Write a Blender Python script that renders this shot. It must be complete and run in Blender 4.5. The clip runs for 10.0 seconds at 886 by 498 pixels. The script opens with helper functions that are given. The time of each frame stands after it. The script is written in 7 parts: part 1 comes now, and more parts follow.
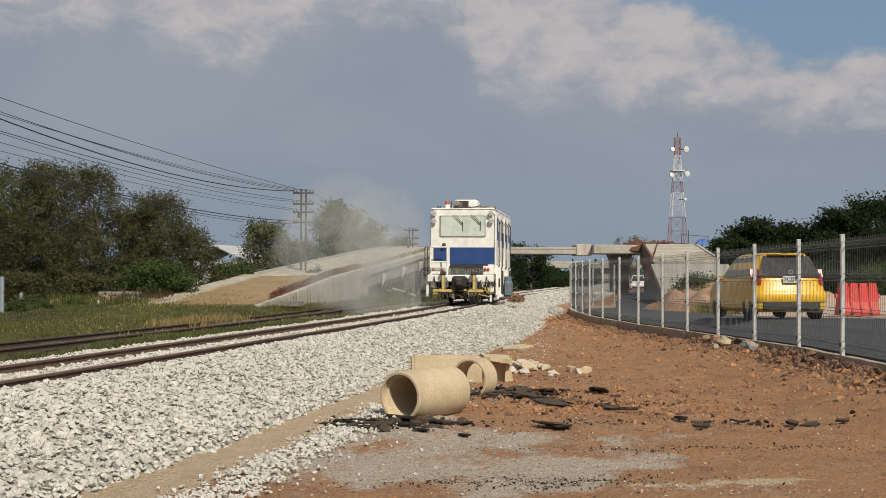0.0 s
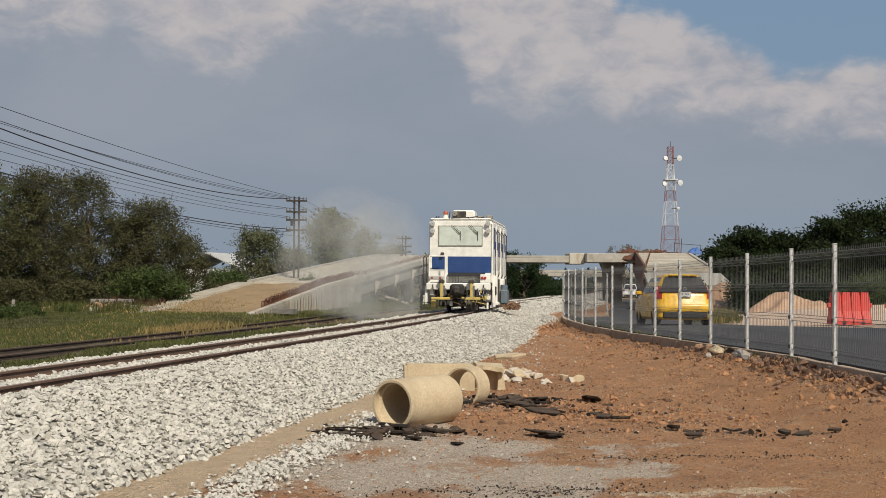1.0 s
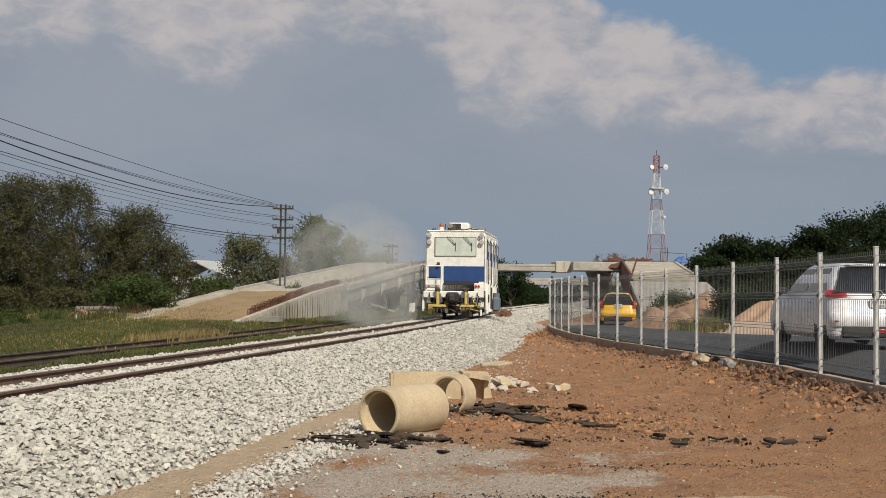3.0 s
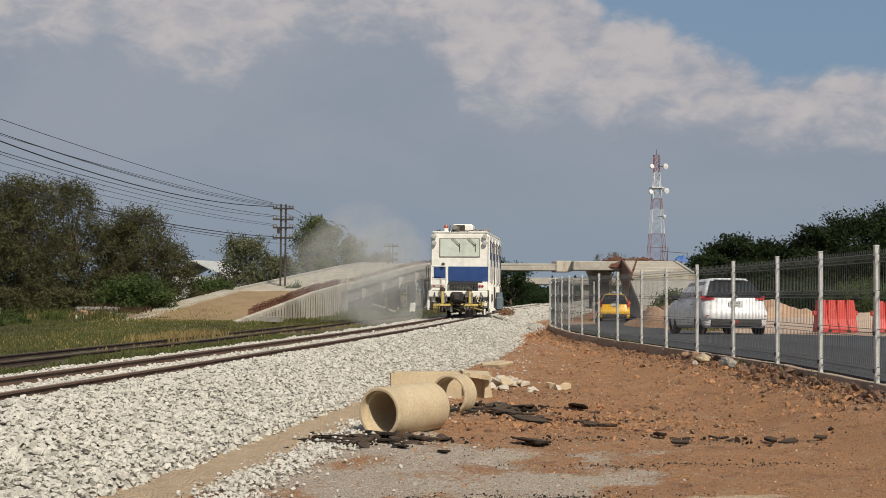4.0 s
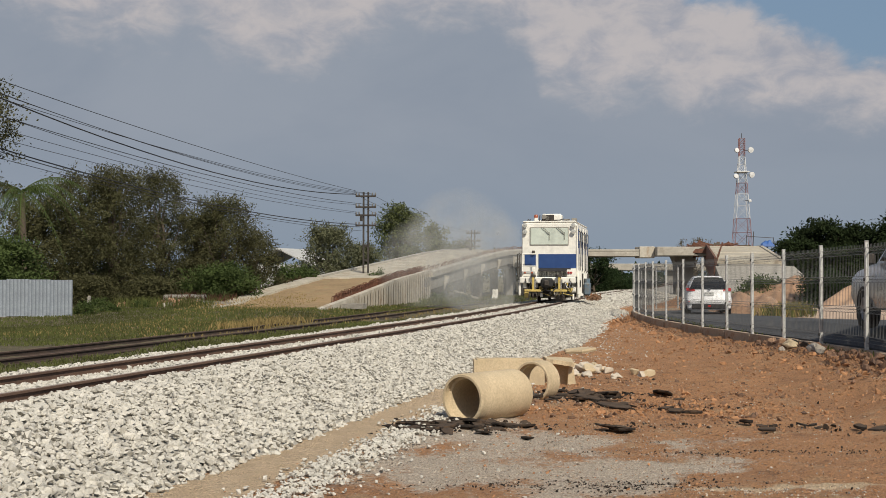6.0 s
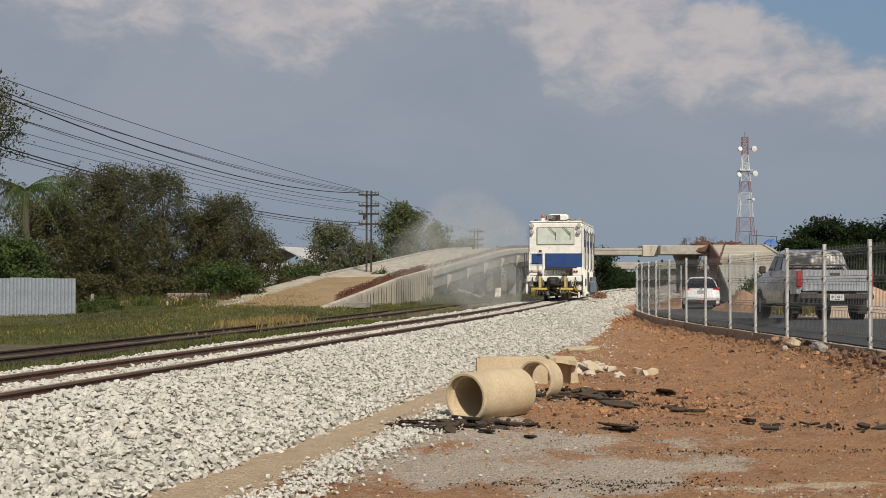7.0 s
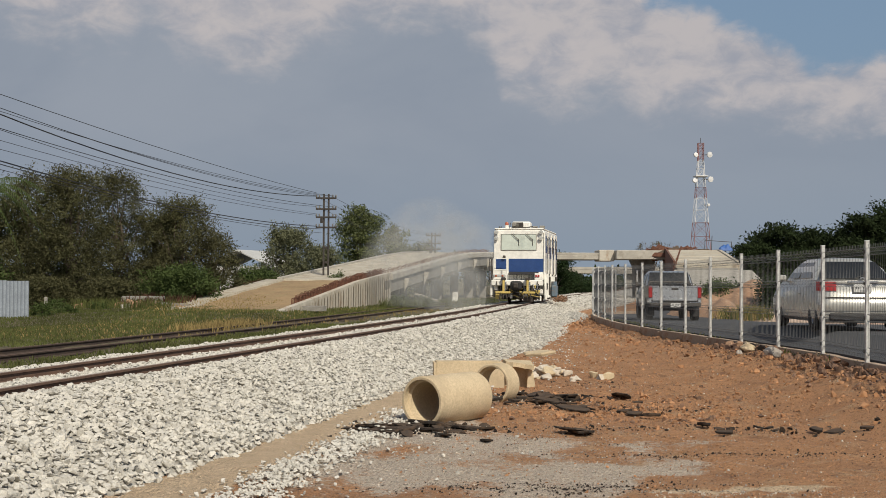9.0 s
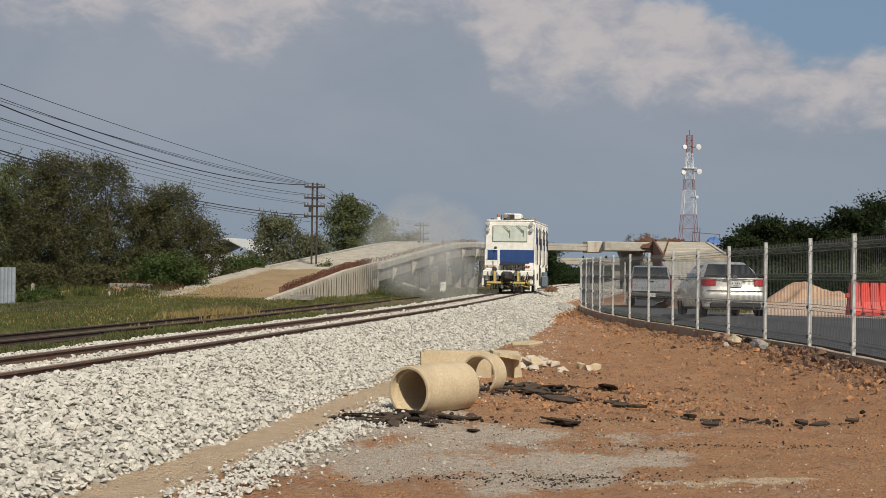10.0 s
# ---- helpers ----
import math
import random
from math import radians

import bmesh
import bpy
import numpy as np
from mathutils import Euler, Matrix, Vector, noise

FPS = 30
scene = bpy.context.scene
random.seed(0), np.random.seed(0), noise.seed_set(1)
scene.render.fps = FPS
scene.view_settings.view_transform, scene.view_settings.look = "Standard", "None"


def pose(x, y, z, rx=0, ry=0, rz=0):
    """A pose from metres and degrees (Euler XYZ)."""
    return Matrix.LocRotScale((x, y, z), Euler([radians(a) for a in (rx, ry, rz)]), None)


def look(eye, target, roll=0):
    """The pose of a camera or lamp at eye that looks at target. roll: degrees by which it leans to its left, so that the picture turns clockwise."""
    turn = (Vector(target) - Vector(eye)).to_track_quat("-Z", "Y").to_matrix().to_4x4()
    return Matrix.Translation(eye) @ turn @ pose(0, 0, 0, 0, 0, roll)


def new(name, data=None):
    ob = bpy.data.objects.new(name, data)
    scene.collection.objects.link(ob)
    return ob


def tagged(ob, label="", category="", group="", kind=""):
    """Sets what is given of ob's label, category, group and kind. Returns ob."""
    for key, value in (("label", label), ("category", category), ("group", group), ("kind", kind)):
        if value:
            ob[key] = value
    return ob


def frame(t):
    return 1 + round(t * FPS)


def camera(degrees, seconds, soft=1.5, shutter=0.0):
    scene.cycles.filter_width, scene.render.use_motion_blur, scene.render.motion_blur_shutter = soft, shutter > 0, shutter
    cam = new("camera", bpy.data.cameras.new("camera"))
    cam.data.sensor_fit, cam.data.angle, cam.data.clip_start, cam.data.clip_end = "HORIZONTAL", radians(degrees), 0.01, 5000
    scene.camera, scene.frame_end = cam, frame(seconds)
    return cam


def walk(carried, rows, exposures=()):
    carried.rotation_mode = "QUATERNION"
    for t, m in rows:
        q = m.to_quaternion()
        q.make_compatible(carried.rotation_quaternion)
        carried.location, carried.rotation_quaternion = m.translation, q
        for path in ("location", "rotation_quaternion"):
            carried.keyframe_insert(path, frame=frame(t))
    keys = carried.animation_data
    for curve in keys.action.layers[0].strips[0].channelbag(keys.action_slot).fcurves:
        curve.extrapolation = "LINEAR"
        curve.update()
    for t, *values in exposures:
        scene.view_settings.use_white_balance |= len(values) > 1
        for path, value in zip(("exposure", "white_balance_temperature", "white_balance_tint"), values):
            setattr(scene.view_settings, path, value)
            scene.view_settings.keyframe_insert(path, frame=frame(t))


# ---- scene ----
# ---------- camera ----------
cam = camera(38.0, 10.0, soft=0.8)
EYE = (0.0, 0.0, 1.75)
# seconds, pitch, roll, yaw in degrees: a held camera that only turns
VIEW = [
    (0, 1.087, -0.213, -2.404), (0.5, 1.247, -0.287, -2.535), (1, 1.453, -0.369, -2.718), (1.5, 1.603, -0.414, -2.899),
    (2, 1.740, -0.509, -3.049), (2.5, 1.825, -0.562, -3.258), (4, 1.804, -0.376, -3.304), (4.25, 1.801, -0.331, -3.076),
    (4.5, 1.793, -0.213, -2.490), (4.75, 1.685, -0.104, -1.395), (5, 1.628, -0.047, -0.821), (5.5, 1.370, 0.000, 0.000),
    (5.7, 1.276, -0.049, 0.198), (6.8, 1.142, -0.119, 0.481), (7, 1.135, -0.123, 0.496), (7.5, 1.224, -0.233, 0.069),
    (8, 1.376, -0.201, -0.358), (8.5, 1.552, -0.249, -0.797), (9, 1.317, -0.340, -1.410), (9.2, 1.068, -0.488, -1.583),
    (9.5, 0.902, -0.586, -1.699), (10, 0.874, -0.819, -1.940),
]
walk(cam, [(t, pose(*EYE, 90 + p, r, w)) for t, p, r, w in VIEW], exposures=[(0, 0.0), (10, 0.0)])

# ---------- world, sun ----------
SUN_AZ, SUN_EL = 157.0, 43.0        # clockwise from +y (ahead); behind the camera, to its right
world = bpy.data.worlds.new("sky")
scene.world = world
world.use_nodes = True


def sky_nodes():
    nt = world.node_tree
    nt.nodes.clear()
    N, L = nt.nodes.new, nt.links.new

    def math_node(op, a, b=None, c=None, clamp=False):
        n = N("ShaderNodeMath")
        n.operation, n.use_clamp = op, clamp
        for i, v in enumerate((a, b, c)):
            if v is None:
                continue
            if isinstance(v, (int, float)):
                n.inputs[i].default_value = v
            else:
                L(v, n.inputs[i])
        return n.outputs[0]

    def ramp(fac, lo, hi):
        n = N("ShaderNodeMapRange")
        n.interpolation_type = "SMOOTHSTEP"
        L(fac, n.inputs[0])
        n.inputs[1].default_value, n.inputs[2].default_value = lo, hi
        return n.outputs[0]

    def mix(fac, a, b):
        n = N("ShaderNodeMix")
        n.data_type = "RGBA"
        for v, s in ((fac, n.inputs[0]), (a, n.inputs[6]), (b, n.inputs[7])):
            if isinstance(v, tuple):
                s.default_value = (*v, 1)
            elif isinstance(v, (int, float)):
                s.default_value = v
            else:
                L(v, s)
        return n.outputs[2]

    co = N("ShaderNodeTexCoord")
    sep = N("ShaderNodeSeparateXYZ")
    L(co.outputs["Generated"], sep.inputs[0])
    az = math_node("ARCTAN2", sep.outputs[0], sep.outputs[1])
    el = math_node("ARCSINE", sep.outputs[2])
    sky = N("ShaderNodeTexSky")
    sky.sky_type, sky.sun_disc = "NISHITA", False
    sky.sun_elevation, sky.sun_rotation = radians(SUN_EL), radians(SUN_AZ)
    sky.air_density, sky.dust_density, sky.ozone_density = 1.2, 2.5, 1.5
    scaled = N("ShaderNodeMix")
    scaled.data_type, scaled.blend_type = "RGBA", "MULTIPLY"
    scaled.inputs[0].default_value = 1
    L(sky.outputs[0], scaled.inputs[6])
    scaled.inputs[7].default_value = (SKY_GAIN, SKY_GAIN, SKY_GAIN, 1)
    # cloud field in azimuth and elevation, stretched sideways
    comb = N("ShaderNodeCombineXYZ")
    L(az, comb.inputs[0])
    L(math_node("MULTIPLY", el, 1.7), comb.inputs[1])

    def tex(scale, detail, rough, dist=0.0, off=0.0):
        n = N("ShaderNodeTexNoise")
        n.noise_dimensions = "3D"
        v = N("ShaderNodeVectorMath")
        v.operation = "ADD"
        L(comb.outputs[0], v.inputs[0])
        v.inputs[1].default_value = (off, off * 0.7, off * 1.3)
        L(v.outputs[0], n.inputs["Vector"])
        n.inputs["Scale"].default_value, n.inputs["Detail"].default_value = scale, detail
        n.inputs["Roughness"].default_value, n.inputs["Distortion"].default_value = rough, dist
        return n.outputs["Fac"]

    mid, fine, wisp = tex(11, 8, 0.58, 0.35, 4.1), tex(30, 7, 0.6, 0.4, 7.7), tex(75, 6, 0.62, 0.5, 1.9)

    def edge(stops):
        """An elevation that follows the azimuth: stops of (azimuth, elevation) in degrees."""
        n = N("ShaderNodeValToRGB")
        n.color_ramp.interpolation = "EASE"
        el_of = n.color_ramp.elements
        while len(el_of) < len(stops):
            el_of.new(0.5)
        for q, (a, h) in zip(el_of, stops):
            q.position = (a + 24) / 48
            q.color = (h / 30, h / 30, h / 30, 1)
        L(math_node("ADD", math_node("MULTIPLY", az, math.degrees(1) / 48), 0.5), n.inputs[0])
        return math_node("MULTIPLY", n.outputs[0], radians(30))

    # the heap's ragged lower limb, and the crisp billowing crest with blue above it
    limb = edge([(-23, 12.0), (-19, 11.5), (-15.5, 10.7), (-13, 10.8), (-11.5, 11.3), (-10, 10.0), (-6.5, 9.6), (-4.5, 10.7), (-2, 11.5), (1.5, 11.7), (3, 11.0), (4.2, 8.8), (6, 8.3), (8.5, 8.7), (11, 7.6), (15, 7.2), (20, 6.8)])
    crest = edge([(0, 29), (7, 17), (8.6, 14.2), (9.8, 12.6), (10.8, 11.7), (12.6, 11.4), (14.2, 10.7), (16.3, 10.0), (17.4, 9.0), (20.5, 9.2)])
    rag = math_node("ADD", math_node("MULTIPLY", math_node("SUBTRACT", mid, 0.5), 0.040), math_node("ADD", math_node("MULTIPLY", math_node("SUBTRACT", fine, 0.5), 0.040), math_node("MULTIPLY", math_node("SUBTRACT", wisp, 0.5), 0.020)))
    lit = math_node("ADD", math_node("SUBTRACT", el, limb), rag)
    cloud = ramp(lit, -0.022, 0.022)
    gap = ramp(math_node("ADD", math_node("SUBTRACT", crest, el), math_node("MULTIPLY", rag, 0.6)), -0.010, 0.010)
    # haze and thin grey deck below
    deck = ramp(tex(3.2, 5, 0.55, 0.4, 11.0), 0.3, 0.72)
    veil = mix(deck, (0.240, 0.280, 0.345), (0.296, 0.330, 0.386))
    hazed = mix(ramp(el, 0.13, -0.02), veil, (0.242, 0.298, 0.368))
    blue = mix(0.72, scaled.outputs[2], (0.205, 0.305, 0.440))
    folds = ramp(math_node("ADD", math_node("MULTIPLY", fine, 0.55), math_node("MULTIPLY", mid, 0.45)), 0.36, 0.60)
    heap = mix(folds, (0.345, 0.355, 0.405), (0.545, 0.500, 0.490))
    col = mix(math_node("MULTIPLY", cloud, 0.80), hazed, heap)
    col = mix(gap, blue, col)
    # high overhead and behind, clear sky with the same haze
    col = mix(ramp(el, 0.55, 0.9), col, scaled.outputs[2])
    bg = N("ShaderNodeBackground")
    L(col, bg.inputs[0])
    bg.inputs[1].default_value = 1.0
    out = N("ShaderNodeOutputWorld")
    L(bg.outputs[0], out.inputs[0])


SKY_GAIN = 0.07
sky_nodes()
sun = new("sun", bpy.data.lights.new("sun", "SUN"))
sun.data.energy, sun.data.angle, sun.data.color = 4.1, radians(0.6), (1.0, 0.92, 0.77)
a, e = radians(SUN_AZ), radians(SUN_EL)
sun.matrix_world = look((60 * math.sin(a) * math.cos(e), 60 * math.cos(a) * math.cos(e), 60 * math.sin(e)), (0, 0, 0))


# ---------- materials ----------
def material(name, base, other=None, rough=0.7, metal=0.0, scale=6.0, fine=40.0, bump=0.0, spots=None, island=0.0, per_object=0.0,
             spec=0.5, bump_scale=None, coat=0.0, coords="Object", stretch=(1, 1, 1)):
    """A surface with two scales of variation: broad patches from base to other, and fine grain; spots: a third colour in stains."""
    m = bpy.data.materials.new(name)
    m.use_nodes = True
    nt = m.node_tree
    N, L = nt.nodes.new, nt.links.new
    p = nt.nodes["Principled BSDF"]
    p.inputs["Roughness"].default_value, p.inputs["Metallic"].default_value = rough, metal
    p.inputs["Specular IOR Level"].default_value = spec
    p.inputs["Coat Weight"].default_value = coat
    other = other or tuple(c * 0.75 for c in base)
    co = N("ShaderNodeTexCoord")
    mp = N("ShaderNodeMapping")
    mp.inputs["Scale"].default_value = stretch
    L(co.outputs[coords], mp.inputs[0])

    def tex(s, d=5, r=0.6):
        n = N("ShaderNodeTexNoise")
        L(mp.outputs[0], n.inputs["Vector"])
        n.inputs["Scale"].default_value, n.inputs["Detail"].default_value, n.inputs["Roughness"].default_value = s, d, r
        return n.outputs["Fac"]

    def blend(kind, f, x, y):
        n = N("ShaderNodeMix")
        n.data_type, n.blend_type = "RGBA", kind
        for v, s in ((f, n.inputs[0]), (x, n.inputs[6]), (y, n.inputs[7])):
            if isinstance(v, tuple):
                s.default_value = (*v, 1)
            elif isinstance(v, (int, float)):
                s.default_value = v
            else:
                L(v, s)
        return n.outputs[2]

    def ramp(f, lo, hi, to0=0.0, to1=1.0):
        n = N("ShaderNodeMapRange")
        L(f, n.inputs[0])
        for i, v in enumerate((lo, hi, to0, to1)):
            n.inputs[i + 1].default_value = v
        return n.outputs[0]

    col = blend("MIX", ramp(tex(scale), 0.35, 0.65), base, other)
    grain = tex(fine, 3)
    g = N("ShaderNodeCombineColor")
    gv = ramp(grain, 0.25, 0.75, 0.82, 1.18)
    for i in range(3):
        L(gv, g.inputs[i])
    col = blend("MULTIPLY", 1.0, col, g.outputs[0])
    if spots:
        col = blend("MIX", ramp(tex(scale * 0.6 + 1.3, 8, 0.7), 0.53, 0.66), col, spots)
    for amount, outp in ((island, "Random Per Island"), (per_object, "Random")):
        if amount:
            src = N("ShaderNodeNewGeometry" if outp == "Random Per Island" else "ShaderNodeObjectInfo").outputs[outp]
            v = N("ShaderNodeCombineColor")
            rv = ramp(src, 0, 1, 1 - amount, 1 + amount)
            for i in range(3):
                L(rv, v.inputs[i])
            col = blend("MULTIPLY", 1.0, col, v.outputs[0])
    L(col, p.inputs["Base Color"])
    L(ramp(tex(scale * 2.3), 0.3, 0.7, max(0.02, rough - 0.08), min(1, rough + 0.1)), p.inputs["Roughness"])
    if bump:
        b = N("ShaderNodeBump")
        b.inputs["Strength"].default_value, b.inputs["Distance"].default_value = min(1, bump), 0.02
        L(tex(bump_scale or fine * 0.6, 6), b.inputs["Height"])
        L(b.outputs[0], p.inputs["Normal"])
    return m


M_BALLAST = material("ballast_stone", (0.555, 0.528, 0.472), (0.49, 0.466, 0.415), 0.92, island=0.13, scale=3, fine=70, bump=0.35, bump_scale=90)
M_BALLAST_BED = material("ballast_bed", (0.40, 0.378, 0.335), (0.30, 0.282, 0.25), 0.95, scale=9, fine=26, bump=1.0, bump_scale=24)
M_DAMP = material("damp_clod", (0.215, 0.120, 0.072), (0.130, 0.080, 0.055), 0.9, island=0.35, scale=4, fine=30, bump=0.6)
M_CLOD = material("earth_clod", (0.40, 0.208, 0.100), (0.29, 0.150, 0.075), 0.95, island=0.22, scale=4, fine=30, bump=0.5)
M_TAR = material("broken_asphalt", (0.020, 0.018, 0.017), (0.045, 0.034, 0.027), 0.95, island=0.35, scale=7, fine=50, bump=1.0, bump_scale=30, spots=(0.10, 0.065, 0.042), spec=0.2)
M_TAR_TOP = material("dusty_asphalt", (0.060, 0.047, 0.038), (0.115, 0.076, 0.050), 0.95, island=0.35, scale=5, fine=60, bump=0.8, bump_scale=40, spots=(0.075, 0.06, 0.05), spec=0.2)
M_RUBBLE = material("pale_rubble", (0.56, 0.49, 0.40), (0.46, 0.40, 0.325), 0.9, scale=5, fine=40, bump=0.4)
M_GREYSTONE = material("grey_stone", (0.40, 0.36, 0.31), (0.30, 0.26, 0.22), 0.9, island=0.35, scale=5, fine=50, bump=0.4)
M_RAIL_TOP = material("rail_steel_worn", (0.40, 0.33, 0.265), (0.32, 0.25, 0.20), 0.5, 0.35, scale=3, fine=40)
M_RAIL = material("rail_rust", (0.150, 0.088, 0.060), (0.105, 0.062, 0.044), 0.85, scale=4, fine=50, bump=0.3)
M_RAIL_OLD = material("old_rail_rust", (0.070, 0.046, 0.034), (0.045, 0.031, 0.025), 0.9, scale=4, fine=40, bump=0.3)
M_SLEEPER = material("sleeper_concrete", (0.36, 0.34, 0.31), (0.28, 0.26, 0.235), 0.9, scale=5, fine=50, bump=0.3)
M_PIPE = material("pipe_concrete", (0.56, 0.452, 0.300), (0.47, 0.372, 0.238), 0.85, scale=2.2, fine=38, bump=0.25, spots=(0.42, 0.335, 0.225))
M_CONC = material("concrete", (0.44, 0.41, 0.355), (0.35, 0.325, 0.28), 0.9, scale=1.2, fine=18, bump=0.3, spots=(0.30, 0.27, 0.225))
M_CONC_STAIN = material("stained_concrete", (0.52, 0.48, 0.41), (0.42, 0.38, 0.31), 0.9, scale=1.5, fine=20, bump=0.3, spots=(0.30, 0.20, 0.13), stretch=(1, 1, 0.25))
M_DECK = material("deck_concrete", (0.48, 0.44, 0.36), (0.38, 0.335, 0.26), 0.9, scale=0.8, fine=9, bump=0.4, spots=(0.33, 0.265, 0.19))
# darker grey concrete, used for girders, columns, abutments and loose blocks
M_CONC_DARK = material("dark_concrete", (0.29, 0.275, 0.245), (0.22, 0.205, 0.18), 0.92, scale=1.4, fine=20, bump=0.3)
M_RUSTBAR = material("rusty_rebar", (0.17, 0.075, 0.045), (0.11, 0.05, 0.035), 0.9, scale=6, fine=40, island=0.25)
M_KERB = material("kerb_concrete", (0.33, 0.25, 0.18), (0.40, 0.31, 0.23), 0.92, scale=3, fine=30, bump=0.35, per_object=0.15, spots=(0.30, 0.17, 0.095))
M_ROAD = material("asphalt", (0.066, 0.068, 0.075), (0.085, 0.087, 0.092), 0.9, scale=0.8, fine=30, bump=0.3, spec=0.15)
M_GALV = material("galvanised_steel", (0.60, 0.60, 0.58), (0.50, 0.50, 0.485), 0.55, 0.35, scale=9, fine=40)
M_WIRE = material("fence_wire", (0.115, 0.118, 0.12), (0.15, 0.153, 0.155), 0.55, 0.4, scale=4, fine=20)
M_WHITE = material("white_paint", (0.79, 0.775, 0.715), (0.765, 0.745, 0.685), 0.45, scale=0.8, fine=3, coat=0.15)
M_BLUE = material("blue_paint", (0.016, 0.050, 0.175), (0.026, 0.066, 0.200), 0.4, scale=2.0, fine=25, coat=0.25)
M_PANE = material("dusty_pane", (0.56, 0.61, 0.545), (0.53, 0.585, 0.52), 0.3, scale=1.5, fine=2.5, spec=0.6)
M_BLACK = material("black_rubber", (0.018, 0.018, 0.019), (0.03, 0.028, 0.027), 0.7, scale=7, fine=40)
M_GREASE = material("greasy_steel", (0.045, 0.040, 0.036), (0.085, 0.07, 0.058), 0.6, 0.3, scale=5, fine=40)
M_YELLOW = material("yellow_machine_paint", (0.58, 0.44, 0.13), (0.48, 0.36, 0.11), 0.55, scale=7, fine=40, spots=(0.30, 0.22, 0.10))
M_DULLBLUE = material("dull_blue_steel", (0.10, 0.155, 0.21), (0.14, 0.17, 0.19), 0.7, scale=6, fine=40, spots=(0.20, 0.15, 0.11))
M_BRISTLE = material("brown_bristle", (0.28, 0.155, 0.085), (0.20, 0.11, 0.065), 0.9, scale=8, fine=50, island=0.3)
M_LAMP = material("lamp_glass", (0.55, 0.55, 0.52), (0.45, 0.45, 0.43), 0.2, 0.2, scale=9, fine=40)
M_RED = material("red_lens", (0.42, 0.025, 0.022), (0.33, 0.02, 0.02), 0.25, scale=9, fine=40, coat=0.4)
M_ORANGE = material("amber_lens", (0.40, 0.12, 0.06), (0.33, 0.09, 0.05), 0.3, scale=9, fine=40)
M_CHROME = material("chrome", (0.62, 0.62, 0.62), (0.55, 0.55, 0.55), 0.22, 0.9, scale=9, fine=30)
M_PLATE = material("plate_white", (0.62, 0.62, 0.60), (0.57, 0.57, 0.55), 0.5, scale=9, fine=60)
M_INK = material("plate_ink", (0.13, 0.13, 0.14), (0.09, 0.09, 0.10), 0.6)
M_GLASS = material("tinted_window", (0.014, 0.016, 0.018), (0.020, 0.022, 0.024), 0.06, scale=2, fine=10, spec=0.6)
M_TYRE = material("tyre_rubber", (0.016, 0.016, 0.016), (0.03, 0.028, 0.026), 0.85, scale=9, fine=60)
M_RIM = material("alloy_rim", (0.42, 0.42, 0.43), (0.32, 0.32, 0.33), 0.35, 0.7, scale=8, fine=40)
M_CAR_YELLOW = material("yellow_car_paint", (0.80, 0.46, 0.012), (0.76, 0.43, 0.011), 0.3, scale=1.5, fine=12, coat=0.3)
M_CAR_WHITE = material("white_car_paint", (0.80, 0.80, 0.81), (0.76, 0.76, 0.77), 0.3, scale=1.5, fine=12, coat=0.3)
M_CAR_SILVER = material("silver_car_paint", (0.50, 0.515, 0.535), (0.46, 0.475, 0.495), 0.3, 0.55, scale=1.5, fine=12, coat=0.6)
M_CAR_CHAMP = material("champagne_car_paint", (0.60, 0.585, 0.535), (0.56, 0.545, 0.495), 0.3, 0.45, scale=1.5, fine=12, coat=0.6)
M_BARRIER = material("red_plastic", (0.60, 0.060, 0.045), (0.52, 0.05, 0.04), 0.55, scale=3, fine=30, spots=(0.58, 0.12, 0.09))
M_TIN = material("corrugated_tin", (0.33, 0.365, 0.41), (0.28, 0.31, 0.35), 0.5, 0.35, scale=2.5, fine=20, island=0.1)
M_BARK = material("bark", (0.13, 0.10, 0.075), (0.085, 0.066, 0.05), 0.95, scale=5, fine=30, bump=0.6)
M_POLE = material("pole_steel", (0.040, 0.036, 0.033), (0.065, 0.055, 0.048), 0.8, 0.2, scale=4, fine=30)
M_CABLE = material("cable", (0.030, 0.030, 0.032), None, 0.7)
M_PORCELAIN = material("porcelain", (0.20, 0.19, 0.18), None, 0.3)
M_TOWER_RED = material("tower_red", (0.26, 0.10, 0.085), (0.20, 0.085, 0.075), 0.75, scale=2, fine=10)
M_TOWER_WHITE = material("tower_white", (0.66, 0.66, 0.66), (0.58, 0.58, 0.58), 0.7, scale=2, fine=10)
M_TARP = material("blue_tarpaulin", (0.045, 0.13, 0.38), (0.035, 0.10, 0.30), 0.6, scale=3, fine=20)
M_HEAP = material("heaped_laterite", (0.42, 0.255, 0.155), (0.32, 0.19, 0.115), 0.95, scale=2.5, fine=14, bump=1.0, bump_scale=10, spots=(0.46, 0.33, 0.23))
M_ROOF = material("sheet_roof", (0.55, 0.55, 0.53), (0.46, 0.46, 0.44), 0.6, 0.1, scale=1, fine=10)


def leaf_material(name, base, other):
    m = material(name, base, other, 0.9, scale=0.30, fine=2.2, island=0.10, spec=0.03)
    p = m.node_tree.nodes["Principled BSDF"]
    col = p.inputs["Base Color"].links[0].from_socket
    tr = m.node_tree.nodes.new("ShaderNodeBsdfTranslucent")
    m.node_tree.links.new(col, tr.inputs[0])
    mx = m.node_tree.nodes.new("ShaderNodeMixShader")
    mx.inputs[0].default_value = 0.34
    m.node_tree.links.new(p.outputs[0], mx.inputs[1])
    m.node_tree.links.new(tr.outputs[0], mx.inputs[2])
    m.node_tree.links.new(mx.outputs[0], m.node_tree.nodes["Material Output"].inputs[0])
    return m


